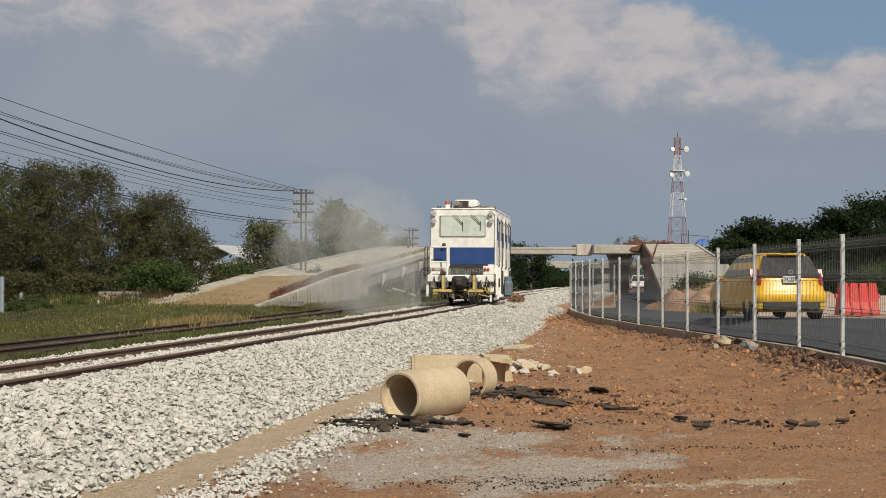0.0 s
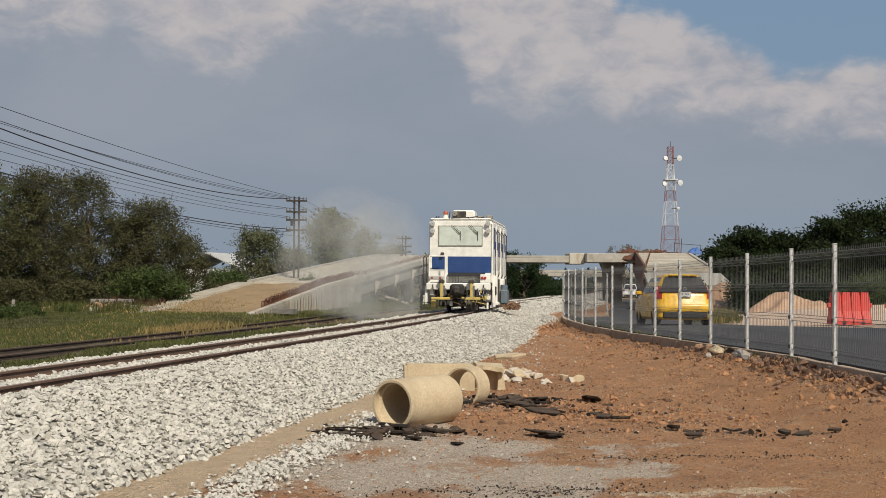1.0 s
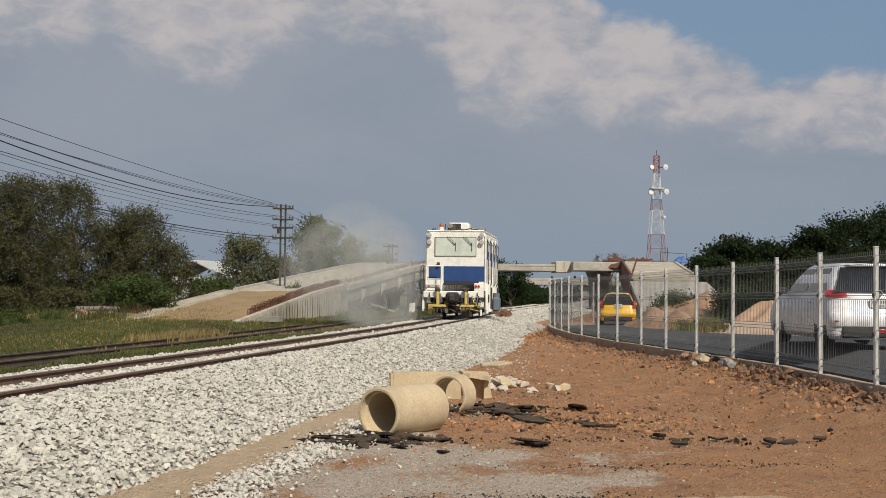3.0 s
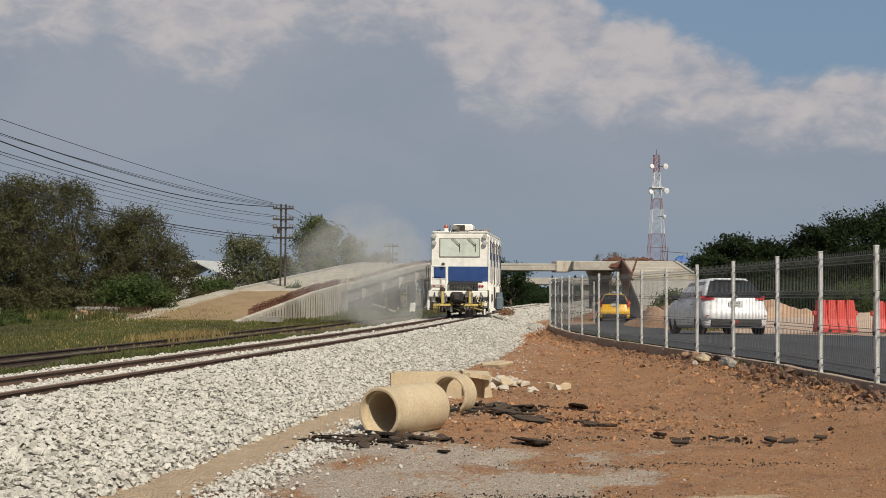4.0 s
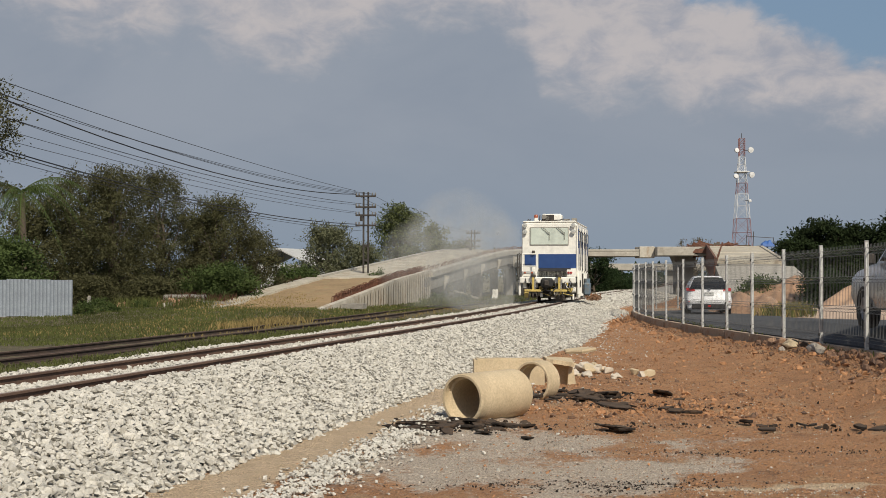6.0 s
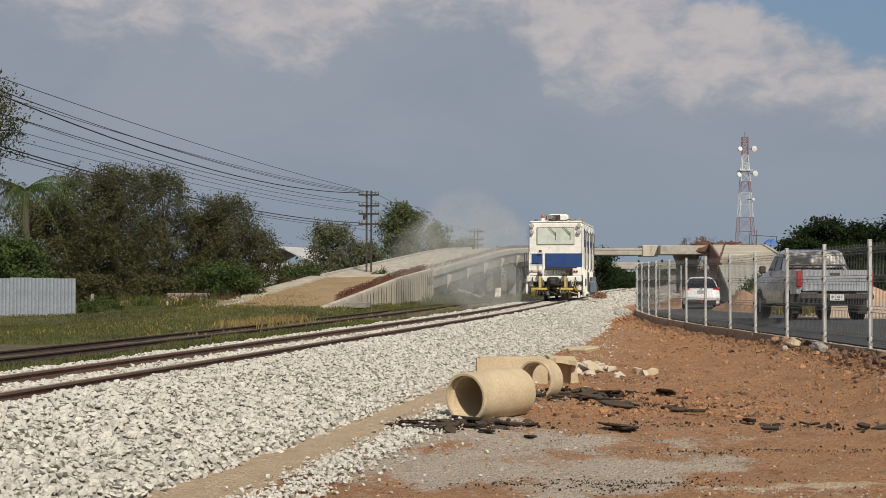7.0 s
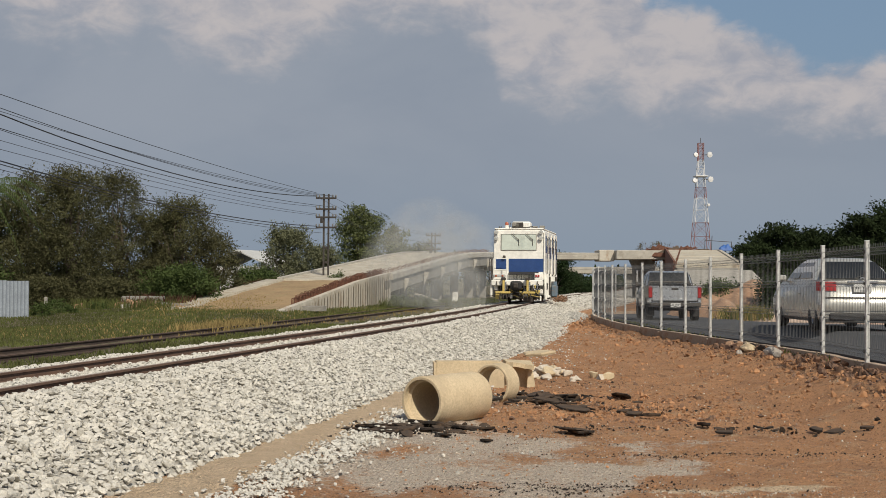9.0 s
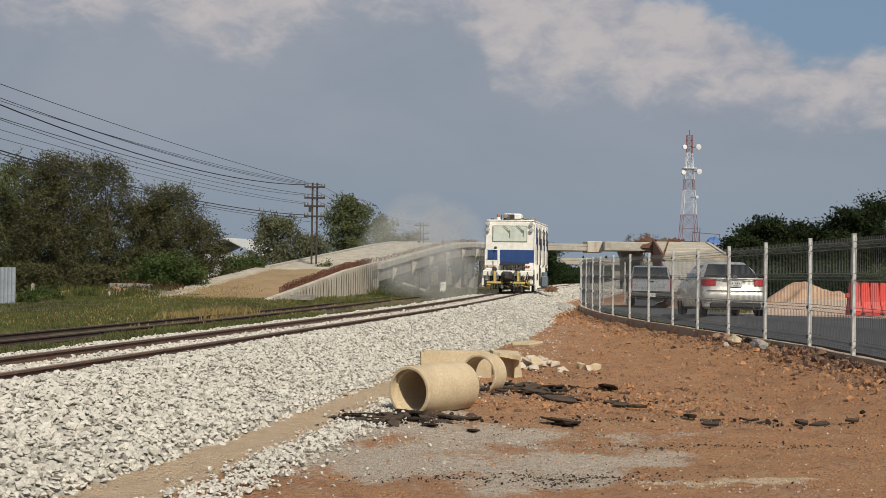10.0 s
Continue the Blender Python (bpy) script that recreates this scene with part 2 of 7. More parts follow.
M_LEAF_OLIVE = leaf_material("leaf_olive", (0.112, 0.112, 0.056), (0.090, 0.086, 0.046))
M_LEAF_GREEN = leaf_material("leaf_green", (0.098, 0.135, 0.046), (0.072, 0.098, 0.038))
# greyer, lighter green: distance haze mixed into the leaf colour
M_LEAF_HAZED = leaf_material("leaf_hazed", (0.165, 0.172, 0.100), (0.130, 0.136, 0.082))
M_LEAF_DARK = leaf_material("leaf_dark", (0.036, 0.058, 0.024), (0.028, 0.044, 0.020))
M_LEAF_RAIN = leaf_material("leaf_rain_tree", (0.036, 0.052, 0.022), (0.026, 0.036, 0.017))
M_LEAF_BAMBOO = leaf_material("leaf_bamboo", (0.145, 0.165, 0.070), (0.11, 0.13, 0.058))
M_LEAF_DRY = leaf_material("leaf_dry", (0.15, 0.125, 0.075), (0.11, 0.095, 0.058))
M_GRASS = leaf_material("grass_blade", (0.138, 0.155, 0.052), (0.098, 0.104, 0.042))
M_GRASS_DRY = leaf_material("grass_dry", (0.36, 0.27, 0.115), (0.27, 0.21, 0.095))
M_RUSTWEED = leaf_material("rusty_scrub", (0.130, 0.062, 0.045), (0.095, 0.052, 0.040))


# ---------- mesh tools ----------
class Shape:
    """Collects vertices and faces of one part."""

    def __init__(self):
        self.v, self.f = [], []

    def add(self, verts, faces):
        n = len(self.v)
        self.v += [tuple(p) for p in verts]
        self.f += [tuple(i + n for i in q) for q in faces]
        return self

    def box(self, x0, x1, y0, y1, z0, z1, c=0.0, m=None):
        """A box with chamfered edges of width c."""
        if c <= 0:
            v = [(x, y, z) for x in (x0, x1) for y in (y0, y1) for z in (z0, z1)]
            f = [(0, 1, 3, 2), (4, 6, 7, 5), (0, 4, 5, 1), (2, 3, 7, 6), (0, 2, 6, 4), (1, 5, 7, 3)]
        else:
            c = min(c, (x1 - x0) * 0.45, (y1 - y0) * 0.45, (z1 - z0) * 0.45)
            v, key = [], {}
            for ix in (0, 1):
                for iy in (0, 1):
                    for iz in (0, 1):
                        p, d = ((x0, x1)[ix], (y0, y1)[iy], (z0, z1)[iz]), (1 - 2 * ix, 1 - 2 * iy, 1 - 2 * iz)
                        for k in range(3):
                            key[ix, iy, iz, k] = len(v)
                            v.append(tuple(p[j] + (0 if j == k else d[j] * c) for j in range(3)))
            f = []
            ring = [(0, 0), (1, 0), (1, 1), (0, 1)]

            def at(k, s, a, b):
                t = [0, 0, 0]
                t[k], t[(k + 1) % 3], t[(k + 2) % 3] = s, a, b
                return tuple(t)

            for k in range(3):
                for s in (0, 1):
                    q = [key[(*at(k, s, a, b), k)] for a, b in ring]
                    f.append(tuple(q if s else q[::-1]))
                for a, b in ring:
                    j, l = (k + 1) % 3, (k + 2) % 3
                    p0, p1 = at(k, 0, a, b), at(k, 1, a, b)
                    q = [key[(*p0, j)], key[(*p1, j)], key[(*p1, l)], key[(*p0, l)]]
                    f.append(tuple(q if a == b else q[::-1]))
            for ix in (0, 1):
                for iy in (0, 1):
                    for iz in (0, 1):
                        q = [key[ix, iy, iz, k] for k in range(3)]
                        f.append(tuple(q if (ix + iy + iz) % 2 else q[::-1]))
        if m is not None:
            v = [m @ Vector(p) for p in v]
        return self.add(v, f)

    def tube(self, pts, r, seg=8, caps=True, r2=None):
        pts = [Vector(p) for p in pts]
        v, f = [], []
        for i, p in enumerate(pts):
            d = (pts[min(i + 1, len(pts) - 1)] - pts[max(i - 1, 0)]).normalized()
            s = d.orthogonal().normalized() if abs(d.z) > 0.999 else d.cross(Vector((0, 0, 1))).normalized()
            u = s.cross(d)
            rr = r if r2 is None else r + (r2 - r) * i / max(1, len(pts) - 1)
            v += [p + (s * math.cos(a) + u * math.sin(a)) * rr for a in (2 * math.pi * k / seg for k in range(seg))]
        for i in range(len(pts) - 1):
            f += [(i * seg + k, i * seg + (k + 1) % seg, (i + 1) * seg + (k + 1) % seg, (i + 1) * seg + k) for k in range(seg)]
        if caps:
            f += [tuple(range(seg))[::-1], tuple((len(pts) - 1) * seg + k for k in range(seg))]
        return self.add(v, f)

    def spin(self, prof, seg=24, m=None, closed=False):
        """A profile of (radius, height) turned about z."""
        v, f = [], []
        for k in range(seg):
            a = 2 * math.pi * k / seg
            v += [Vector((r * math.cos(a), r * math.sin(a), h)) for r, h in prof]
        n = len(prof)
        for k in range(seg):
            for i in range(n if closed else n - 1):
                f.append((k * n + i, ((k + 1) % seg) * n + i, ((k + 1) % seg) * n + (i + 1) % n, k * n + (i + 1) % n))
        if m is not None:
            v = [m @ p for p in v]
        return self.add(v, f)

    def sweep(self, prof, path):
        """A closed profile of (side, up) along a path of points, kept upright."""
        v, f, n = [], [], len(prof)
        path = [Vector(p) for p in path]
        for i, p in enumerate(path):
            d = path[min(i + 1, len(path) - 1)] - path[max(i - 1, 0)]
            s = Vector((d.y, -d.x, 0)).normalized()
            v += [p + s * a + Vector((0, 0, b)) for a, b in prof]
        for i in range(len(path) - 1):
            f += [(i * n + k, i * n + (k + 1) % n, (i + 1) * n + (k + 1) % n, (i + 1) * n + k) for k in range(n)]
        f += [tuple(range(n))[::-1], tuple((len(path) - 1) * n + k for k in range(n))]
        return self.add(v, f)

    def loft(self, rings, caps=True):
        n, v, f = len(rings[0]), [], []
        for r in rings:
            v += r
        for i in range(len(rings) - 1):
            f += [(i * n + k, i * n + (k + 1) % n, (i + 1) * n + (k + 1) % n, (i + 1) * n + k) for k in range(n)]
        if caps:
            f += [tuple(range(n))[::-1], tuple((len(rings) - 1) * n + k for k in range(n))]
        return self.add(v, f)

    def mesh(self, name, mat, smooth=False):
        me = bpy.data.meshes.new(name)
        me.from_pydata(self.v, [], self.f)
        bm = bmesh.new()
        bm.from_mesh(me)
        bmesh.ops.recalc_face_normals(bm, faces=bm.faces)
        bm.to_mesh(me)
        bm.free()
        for mm in (mat if isinstance(mat, (list, tuple)) else [mat]):
            me.materials.append(mm)
        if smooth:
            me.shade_smooth()
            me.set_sharp_from_angle(angle=radians(38))
        return me


def part(name, shape, mat, parent, label="", smooth=False):
    ob = new(name, shape.mesh(name, mat, smooth))
    ob.parent = parent
    return tagged(ob, label, kind="stuff" if name == "rebar" else "")


def thing(name, label, category, m=None, group="", kind=""):
    ob = new(name)
    if m is not None:
        ob.matrix_basis = m
    return tagged(ob, label, category, group, kind)


def solid(name, shape, mat, label, category="", m=None, group="", kind="", smooth=False):
    ob = new(name, shape.mesh(name, mat, smooth))
    if m is not None:
        ob.matrix_basis = m
    return tagged(ob, label, category, group, kind)


def bulk_mesh(name, verts, faces, mat):
    """A mesh from arrays: verts (n, 3), faces (m, 3 or 4)."""
    me = bpy.data.meshes.new(name)
    k = faces.shape[1]
    me.vertices.add(len(verts))
    me.vertices.foreach_set("co", np.asarray(verts, np.float32).ravel())
    me.loops.add(faces.size)
    me.loops.foreach_set("vertex_index", faces.astype(np.int32).ravel())
    me.polygons.add(len(faces))
    me.polygons.foreach_set("loop_start", np.arange(0, faces.size, k, dtype=np.int32))
    me.update(calc_edges=True)
    me.shade_flat()
    me.materials.append(mat)
    return me


def rock_shapes(count, seed, points=11):
    rs, shapes = np.random.RandomState(seed), []
    for _ in range(count):
        bm = bmesh.new()
        for p in rs.normal(size=(points, 3)):
            bm.verts.new(Vector(p).normalized() * rs.uniform(0.8, 1.1))
        hull = bmesh.ops.convex_hull(bm, input=bm.verts)
        bmesh.ops.delete(bm, geom=[g for g in hull["geom_interior"] if isinstance(g, bmesh.types.BMVert)], context="VERTS")
        bmesh.ops.triangulate(bm, faces=bm.faces)
        bm.verts.index_update()
        shapes.append((np.array([v.co[:] for v in bm.verts]), np.array([[v.index for v in f.verts] for f in bm.faces])))
        bm.free()
    return shapes


def scatter_rocks(name, pts, sizes, mat, seed=1, squash=(0.55, 0.9), sink=0.25, settle=None, points=11):
    """One mesh of many angular stones: pts (n, 3), sizes (n,); settle: how far settled stones tilt, else tumbled freely."""
    rs = np.random.RandomState(seed)
    shapes = rock_shapes(9 if points > 9 else 14, seed, points)
    pick = rs.randint(0, len(shapes), len(pts))
    V, F, base = [], [], 0
    for k, (sv, sf) in enumerate(shapes):
        idx = np.where(pick == k)[0]
        if not len(idx):
            continue
        n = len(idx)
        q = rs.normal(size=(n, 4))
        if settle is not None:
            a, t = rs.uniform(0, math.pi, n), rs.normal(0, settle, (n, 2))
            q = np.stack([np.cos(a), t[:, 0] * np.cos(a) + t[:, 1] * np.sin(a), t[:, 1] * np.cos(a) - t[:, 0] * np.sin(a), np.sin(a)], 1)
        q /= np.linalg.norm(q, axis=1)[:, None]
        w, x, y, z = q.T
        R = np.stack([1 - 2 * (y * y + z * z), 2 * (x * y - z * w), 2 * (x * z + y * w), 2 * (x * y + z * w), 1 - 2 * (x * x + z * z), 2 * (y * z - x * w),
                      2 * (x * z - y * w), 2 * (y * z + x * w), 1 - 2 * (x * x + y * y)], 1).reshape(n, 3, 3)
        s = sizes[idx][:, None] * np.stack([rs.uniform(0.75, 1.15, n), rs.uniform(0.6, 1.0, n), rs.uniform(*squash, n)], 1) * 0.5
        vv = np.einsum("nij,nvj->nvi", R, sv[None] * s[:, None, :]) + pts[idx][:, None, :]
        vv[:, :, 2] += (sizes[idx] * (0.35 - sink))[:, None]
        V.append(vv.reshape(-1, 3))
        F.append((sf[None] + (np.arange(n) * len(sv))[:, None, None]).reshape(-1, 3) + base)
        base += n * len(sv)
    return new(name, bulk_mesh(name, np.concatenate(V), np.concatenate(F), mat))


# ---------- the lie of the land ----------
def lerp(v, table):
    xs, ys = zip(*table)
    return np.interp(v, xs, ys)


TRACK = [(-60, -20.75), (0, -7.31), (12, -4.63), (31.5, -0.28), (38, 1.10), (46, 2.63), (54, 4.04), (60.6, 5.19), (68, 6.75), (80, 9.5), (93, 12.4), (140, 22.0), (300, 54.0), (900, 190.0)]
OLD = -5.15                                   # the old track's offset from the new one
FENCE = [(-20, 7.1), (14.8, 6.95), (17.4, 7.0), (20.0, 7.14), (22.6, 7.28), (25.2, 7.23), (27.8, 7.17), (30.4, 7.10), (33.0, 7.06), (35.6, 6.94), (38.2, 6.88), (40.8, 6.81),
         (43.4, 6.80), (46.0, 6.95), (48.6, 7.09), (51.2, 7.29), (53.8, 7.62), (56.2, 8.3), (58.4, 9.3), (60.2, 10.6), (75, 13), (100, 17.8), (140, 25.2), (300, 58)]
FENCE_Z = [(10, 0.56), (22.6, 0.50), (28, 0.45), (36, 0.38), (52, 0.36), (62, 0.3)]
ROAD_Z = [(0, 0.82), (20, 0.80), (29, 0.74), (33, 0.63), (36, 0.55), (45, 0.33), (52, 0.26), (60, 0.17), (74, 0.02), (400, 0.0)]
ROAD_R = [(-20, 12.6), (14, 12.4), (29, 12.0), (34.5, 11.7), (38, 11.2), (45, 11.6), (53, 12.9), (60, 14.2), (74, 16.9), (95, 21.5), (300, 66)]
RAIL_TOP, OLD_TOP, HALF_GAUGE = 0.664, 0.378, 0.535


def track_d(x, y):
    """The distance to the right of the new track's centre line."""
    return (x - lerp(y, TRACK)) * 0.977


def smooth(v, a, b):
    t = np.clip((v - a) / (b - a), 0, 1)
    return t * t * (3 - 2 * t)


def wave(x, y, k, s):
    """A cheap rough surface of summed waves, about -1 to 1."""
    r = np.random.RandomState(s)
    out = 0
    for i in range(7):
        a, p = r.uniform(0, 6.28, 2)
        f = k * (1.0 + 0.55 * i)
        out = out + np.sin((x * math.cos(a) + y * math.sin(a)) * f + p + 0.8 * np.sin((x * math.sin(a) - y * math.cos(a)) * f * 0.7)) / (1 + 0.4 * i)
    return out / 3.2


def road_z(x, y):
    """The road lies level under the lane and falls to the kerb."""
    u = smooth(x - lerp(y, FENCE), 0.25, 1.25)
    edge = np.minimum(lerp(y, ROAD_Z), lerp(y, FENCE_Z) - 0.02)
    return edge * (1 - u) + lerp(y, ROAD_Z) * u


def land(x, y):
    x, y = np.asarray(x, float), np.asarray(y, float)
    d, fe = track_d(x, y), x - lerp(y, FENCE)
    left = 0.27 + 0.05 * wave(x, y, 0.5, 3) + 0.03 * wave(x, y, 1.9, 5)
    left = left + 0.20 * smooth(y, 41, 49) * smooth(-d, 6.8, 8.5) * (1 - smooth(y, 66, 80))
    left = left - 0.22 * smooth(-d, 9.5, 15) * smooth(-y, -52, -40)
    mid = 0.020 * wave(x, y, 1.1, 7) + 0.016 * wave(x, y, 4.3, 9) + 0.010 * wave(x, y, 11.0, 11)
    mid = mid + 0.24 * smooth(y, 30, 50) * (1 - smooth(y, 62, 90))
    ruts = np.sin((x * 0.62 - y * 0.35) * 9.0 + 1.5 * wave(x, y, 0.8, 13))
    mid = mid + 0.018 * ruts * smooth(wave(x, y, 0.6, 14), -0.2, 0.5) * smooth(y, 13, 16) + 0.034 * np.abs(wave(x, y, 6.0, 16)) + 0.013 * wave(x, y, 17.0, 18) + 0.010 * wave(x, y, 31.0, 22)
    mid = mid + 0.06 * smooth(wave(x, y, 2.4, 20), 0.35, 0.75) * np.exp(-((x - 2.6) / 1.3) ** 2 - ((y - 17.3) / 1.6) ** 2)
    bank = lerp(y, FENCE_Z) - 0.17 - 0.09 * smooth(y, 26, 30) + 0.05 * wave(x, y, 2.7, 15) + 0.09 * np.abs(wave(x, y, 4.6, 51)) + 0.03 * wave(x, y, 12.0, 53)
    u = smooth(fe, -2.3 + 0.25 * wave(x, y, 1.6, 17), -0.35)
    mid = mid * (1 - u) + bank * u
    road = road_z(x, y) - 0.05
    lot = road + smooth(x - lerp(y, ROAD_R), 0.0, 5.0) * (0.06 + 0.0 * x) + 0.02 * wave(x, y, 2.2, 19)
    v = smooth(fe, 0.10, 0.2)
    right = mid * (1 - v) + np.where(x > lerp(y, ROAD_R), lot, road) * v
    w = smooth(d, -0.5, 1.6)
    z = left * (1 - w) + right * w
    far = smooth(y, 110, 170)
    return z * (1 - far) + 0.1 * far


def land1(x, y):
    return float(land(x, y))


def axis(stops):
    """Grid lines: (from, to, step) stretches."""
    out = []
    for a, b, s in stops:
        out += list(np.arange(a, b, s))
    return np.array(out + [stops[-1][1]])


def grid_faces(nx, ny):
    i = np.arange(nx - 1)[None, :] + (np.arange(ny - 1) * nx)[:, None]
    return np.stack([i, i + 1, i + nx + 1, i + nx], -1).reshape(-1, 4)


# masks of the bare ground: grass, grey grit, pale sand, pink gravel
def ground_masks(x, y):
    d, fe = track_d(x, y), x - lerp(y, FENCE)
    n1, n2 = wave(x, y, 0.9, 31), wave(x, y, 2.6, 33)
    grass = smooth(-d, 2.2, 3.2)
    grass = np.maximum(grass, smooth(y, 120, 160))
    dirt_band = smooth(d, 2.0, 2.6)
    grit = smooth(16.2 + 0.9 * n1 + 0.5 * n2 - 0.55 * (x - 1.5) - y, -0.6, 0.7) * smooth(y + 0.55 * (x + 1.0), 9.6, 11.4) * smooth(4.3 + 1.3 * n1 + 0.9 * n2 - x, 0, 2.8) * smooth(y - 0.55 * (x - 1.8) + 0.3 * n1, 9.7, 10.7) * smooth(14.2 + 0.8 * n1 - y + 4 * np.maximum(0, 1.2 - x), -0.6, 0.7)
    grit = np.maximum(grit, 0.75 * np.exp(-((x - 1.5) / 1.5) ** 2 - ((y - 18.4) / 1.0) ** 2))
    sand = smooth(d, 2.55, 2.72) * (1 - smooth(d, 3.22, 3.5)) * (1 - smooth(y, 19, 24))
    sand = np.maximum(sand, 0.8 * np.exp(-((y - 10.35 - 0.1 * x) / 0.18) ** 2) * smooth(x, 1.6, 2.2) * (1 - smooth(x, 3.3, 3.9)))
    lot = smooth(fe, 0.15, 0.4) * (1 - smooth(y, 80, 120))
    grit = grit * (0.66 + 0.30 * n2)
    return grass * (1 - lot), grit * dirt_band * (1 - lot), sand * (1 - lot) * dirt_band, lot


def ground_material():
    m = material("bare_ground", (0.475, 0.250, 0.120), (0.385, 0.198, 0.096), 0.95, scale=0.9, fine=55, bump=1.0, bump_scale=34, spots=(0.45, 0.285, 0.16))
    nt = m.node_tree
    N, L = nt.nodes.new, nt.links.new
    p = nt.nodes["Principled BSDF"]
    col = p.inputs["Base Color"].links[0].from_socket
    at = N("ShaderNodeAttribute")
    at.attribute_name = "cover"
    sep = N("ShaderNodeSeparateColor")
    L(at.outputs["Color"], sep.inputs[0])
    co = N("ShaderNodeTexCoord")

    def tex(s, d=6, r=0.65):
        n = N("ShaderNodeTexNoise")
        L(co.outputs["Object"], n.inputs["Vector"])
        n.inputs["Scale"].default_value, n.inputs["Detail"].default_value, n.inputs["Roughness"].default_value = s, d, r
        return n.outputs["Fac"]

    def two(a, b, f, lo=0.38, hi=0.62):
        mr = N("ShaderNodeMapRange")
        L(f, mr.inputs[0])
        mr.inputs[1].default_value, mr.inputs[2].default_value = lo, hi
        mx = N("ShaderNodeMix")
        mx.data_type = "RGBA"
        L(mr.outputs[0], mx.inputs[0])
        mx.inputs[6].default_value, mx.inputs[7].default_value = (*a, 1), (*b, 1)
        return mx.outputs[2]

    for n in nt.nodes:
        if n.type == "BUMP":
            n.inputs["Distance"].default_value = 0.09
    edge = tex(9, 8, 0.75)
    dk = N("ShaderNodeMapRange")
    L(tex(2.3, 9, 0.75), dk.inputs[0])
    dk.inputs[1].default_value, dk.inputs[2].default_value = 0.55, 0.68
    dm = N("ShaderNodeMix")
    dm.data_type = "RGBA"
    L(dk.outputs[0], dm.inputs[0])
    L(col, dm.inputs[6])
    dm.inputs[7].default_value = (0.200, 0.105, 0.058, 1)
    col = dm.outputs[2]
    # dark flecks: small shadows between clods painted into the earth colour
    ck = N("ShaderNodeMapRange")
    L(tex(13, 7, 0.8), ck.inputs[0])
    ck.inputs[1].default_value, ck.inputs[2].default_value = 0.56, 0.64
    cm = N("ShaderNodeMix")
    cm.data_type = "RGBA"
    L(ck.outputs[0], cm.inputs[0])
    L(col, cm.inputs[6])
    cm.inputs[7].default_value = (0.165, 0.085, 0.046, 1)
    col = cm.outputs[2]
    covers = [(sep.outputs[1], two((0.40, 0.305, 0.222), (0.70, 0.615, 0.515), tex(48, 6, 0.85), 0.42, 0.60)),
              (sep.outputs[2], two((0.64, 0.485, 0.325), (0.56, 0.415, 0.27), tex(4))),
              (at.outputs["Alpha"], two((0.56, 0.42, 0.315), (0.45, 0.325, 0.235), tex(7, 6, 0.8))),
              (sep.outputs[0], two((0.105, 0.095, 0.050), (0.16, 0.13, 0.075), tex(3)))]
    for mask, c in covers:
        ad = N("ShaderNodeMath")
        ad.operation = "ADD"
        L(mask, ad.inputs[0])
        L(edge, ad.inputs[1])
        mr = N("ShaderNodeMapRange")
        L(ad.outputs[0], mr.inputs[0])
        mr.inputs[1].default_value, mr.inputs[2].default_value = 0.94, 1.14
        mx = N("ShaderNodeMix")
        mx.data_type = "RGBA"
        L(mr.outputs[0], mx.inputs[0])
        L(col, mx.inputs[6])
        L(c, mx.inputs[7])
        col = mx.outputs[2]
    # pebbly speckle over everything
    pv = N("ShaderNodeMapRange")
    L(tex(70, 4, 0.8), pv.inputs[0])
    for i, v in enumerate((0.36, 0.64, 0.76, 1.40)):
        pv.inputs[i + 1].default_value = v
    pc = N("ShaderNodeMix")
    pc.data_type, pc.blend_type = "RGBA", "MULTIPLY"
    pc.inputs[0].default_value = 1.0
    L(col, pc.inputs[6])
    L(pv.outputs[0], pc.inputs[7])
    L(pc.outputs[2], p.inputs["Base Color"])
    return m


def build_ground():
    xs = axis([(-3000, -400, 260), (-400, -60, 34), (-60, -14, 1.5), (-14, -5, 0.5), (-5, 9, 0.09), (9, 22, 0.4), (22, 60, 2), (60, 400, 34), (400, 3000, 260)])
    ys = axis([(-300, -20, 40), (-20, 6, 2), (6, 8, 0.3), (8, 26, 0.09), (26, 60, 0.22), (60, 120, 1.5), (120, 400, 20), (400, 4400, 250)])
    X, Y = np.meshgrid(xs, ys)
    Z = land(X, Y)
    V = np.stack([X, Y, Z], -1).reshape(-1, 3)
    me = bulk_mesh("ground", V, grid_faces(len(xs), len(ys)), ground_material())
    masks = np.stack([c.ravel() for c in ground_masks(X, Y)], -1).astype(np.float32)
    at = me.color_attributes.new("cover", "FLOAT_COLOR", "POINT")
    at.data.foreach_set("color", masks.ravel())
    me.shade_smooth()
    tagged(new("ground", me), "churned orange-brown earth with grey grit and grassy verge", "ground", kind="structure")


build_ground()


def build_road():
    ys = np.concatenate([np.arange(-20, 90, 1.0), np.arange(90, 300, 10)])
    sh = Shape()
    rows = []
    for y in ys:
        l, r = lerp(y, FENCE) + 0.24, lerp(y, ROAD_R)
        rows.append([(l + (r - l) * u, y, float(road_z(l + (r - l) * u, y))) for u in (0, 0.06, 0.12, 0.2, 0.5, 1)])
    for a, b in zip(rows, rows[1:]):
        for i in range(5):
            sh.add([a[i], a[i + 1], b[i + 1], b[i]], [(0, 1, 2, 3)])
    for row, s in ((0, 1), (5, -1)):
        for a, b in zip(rows, rows[1:]):
            p, q = Vector(a[row]), Vector(b[row])
            sh.add([p, q, q - Vector((0, 0, 0.1)), p - Vector((0, 0, 0.1))], [(0, 1, 2, 3)])
    solid("road", sh, M_ROAD, "dark grey asphalt road surface beside the mesh fence", "road", kind="structure")


build_road()


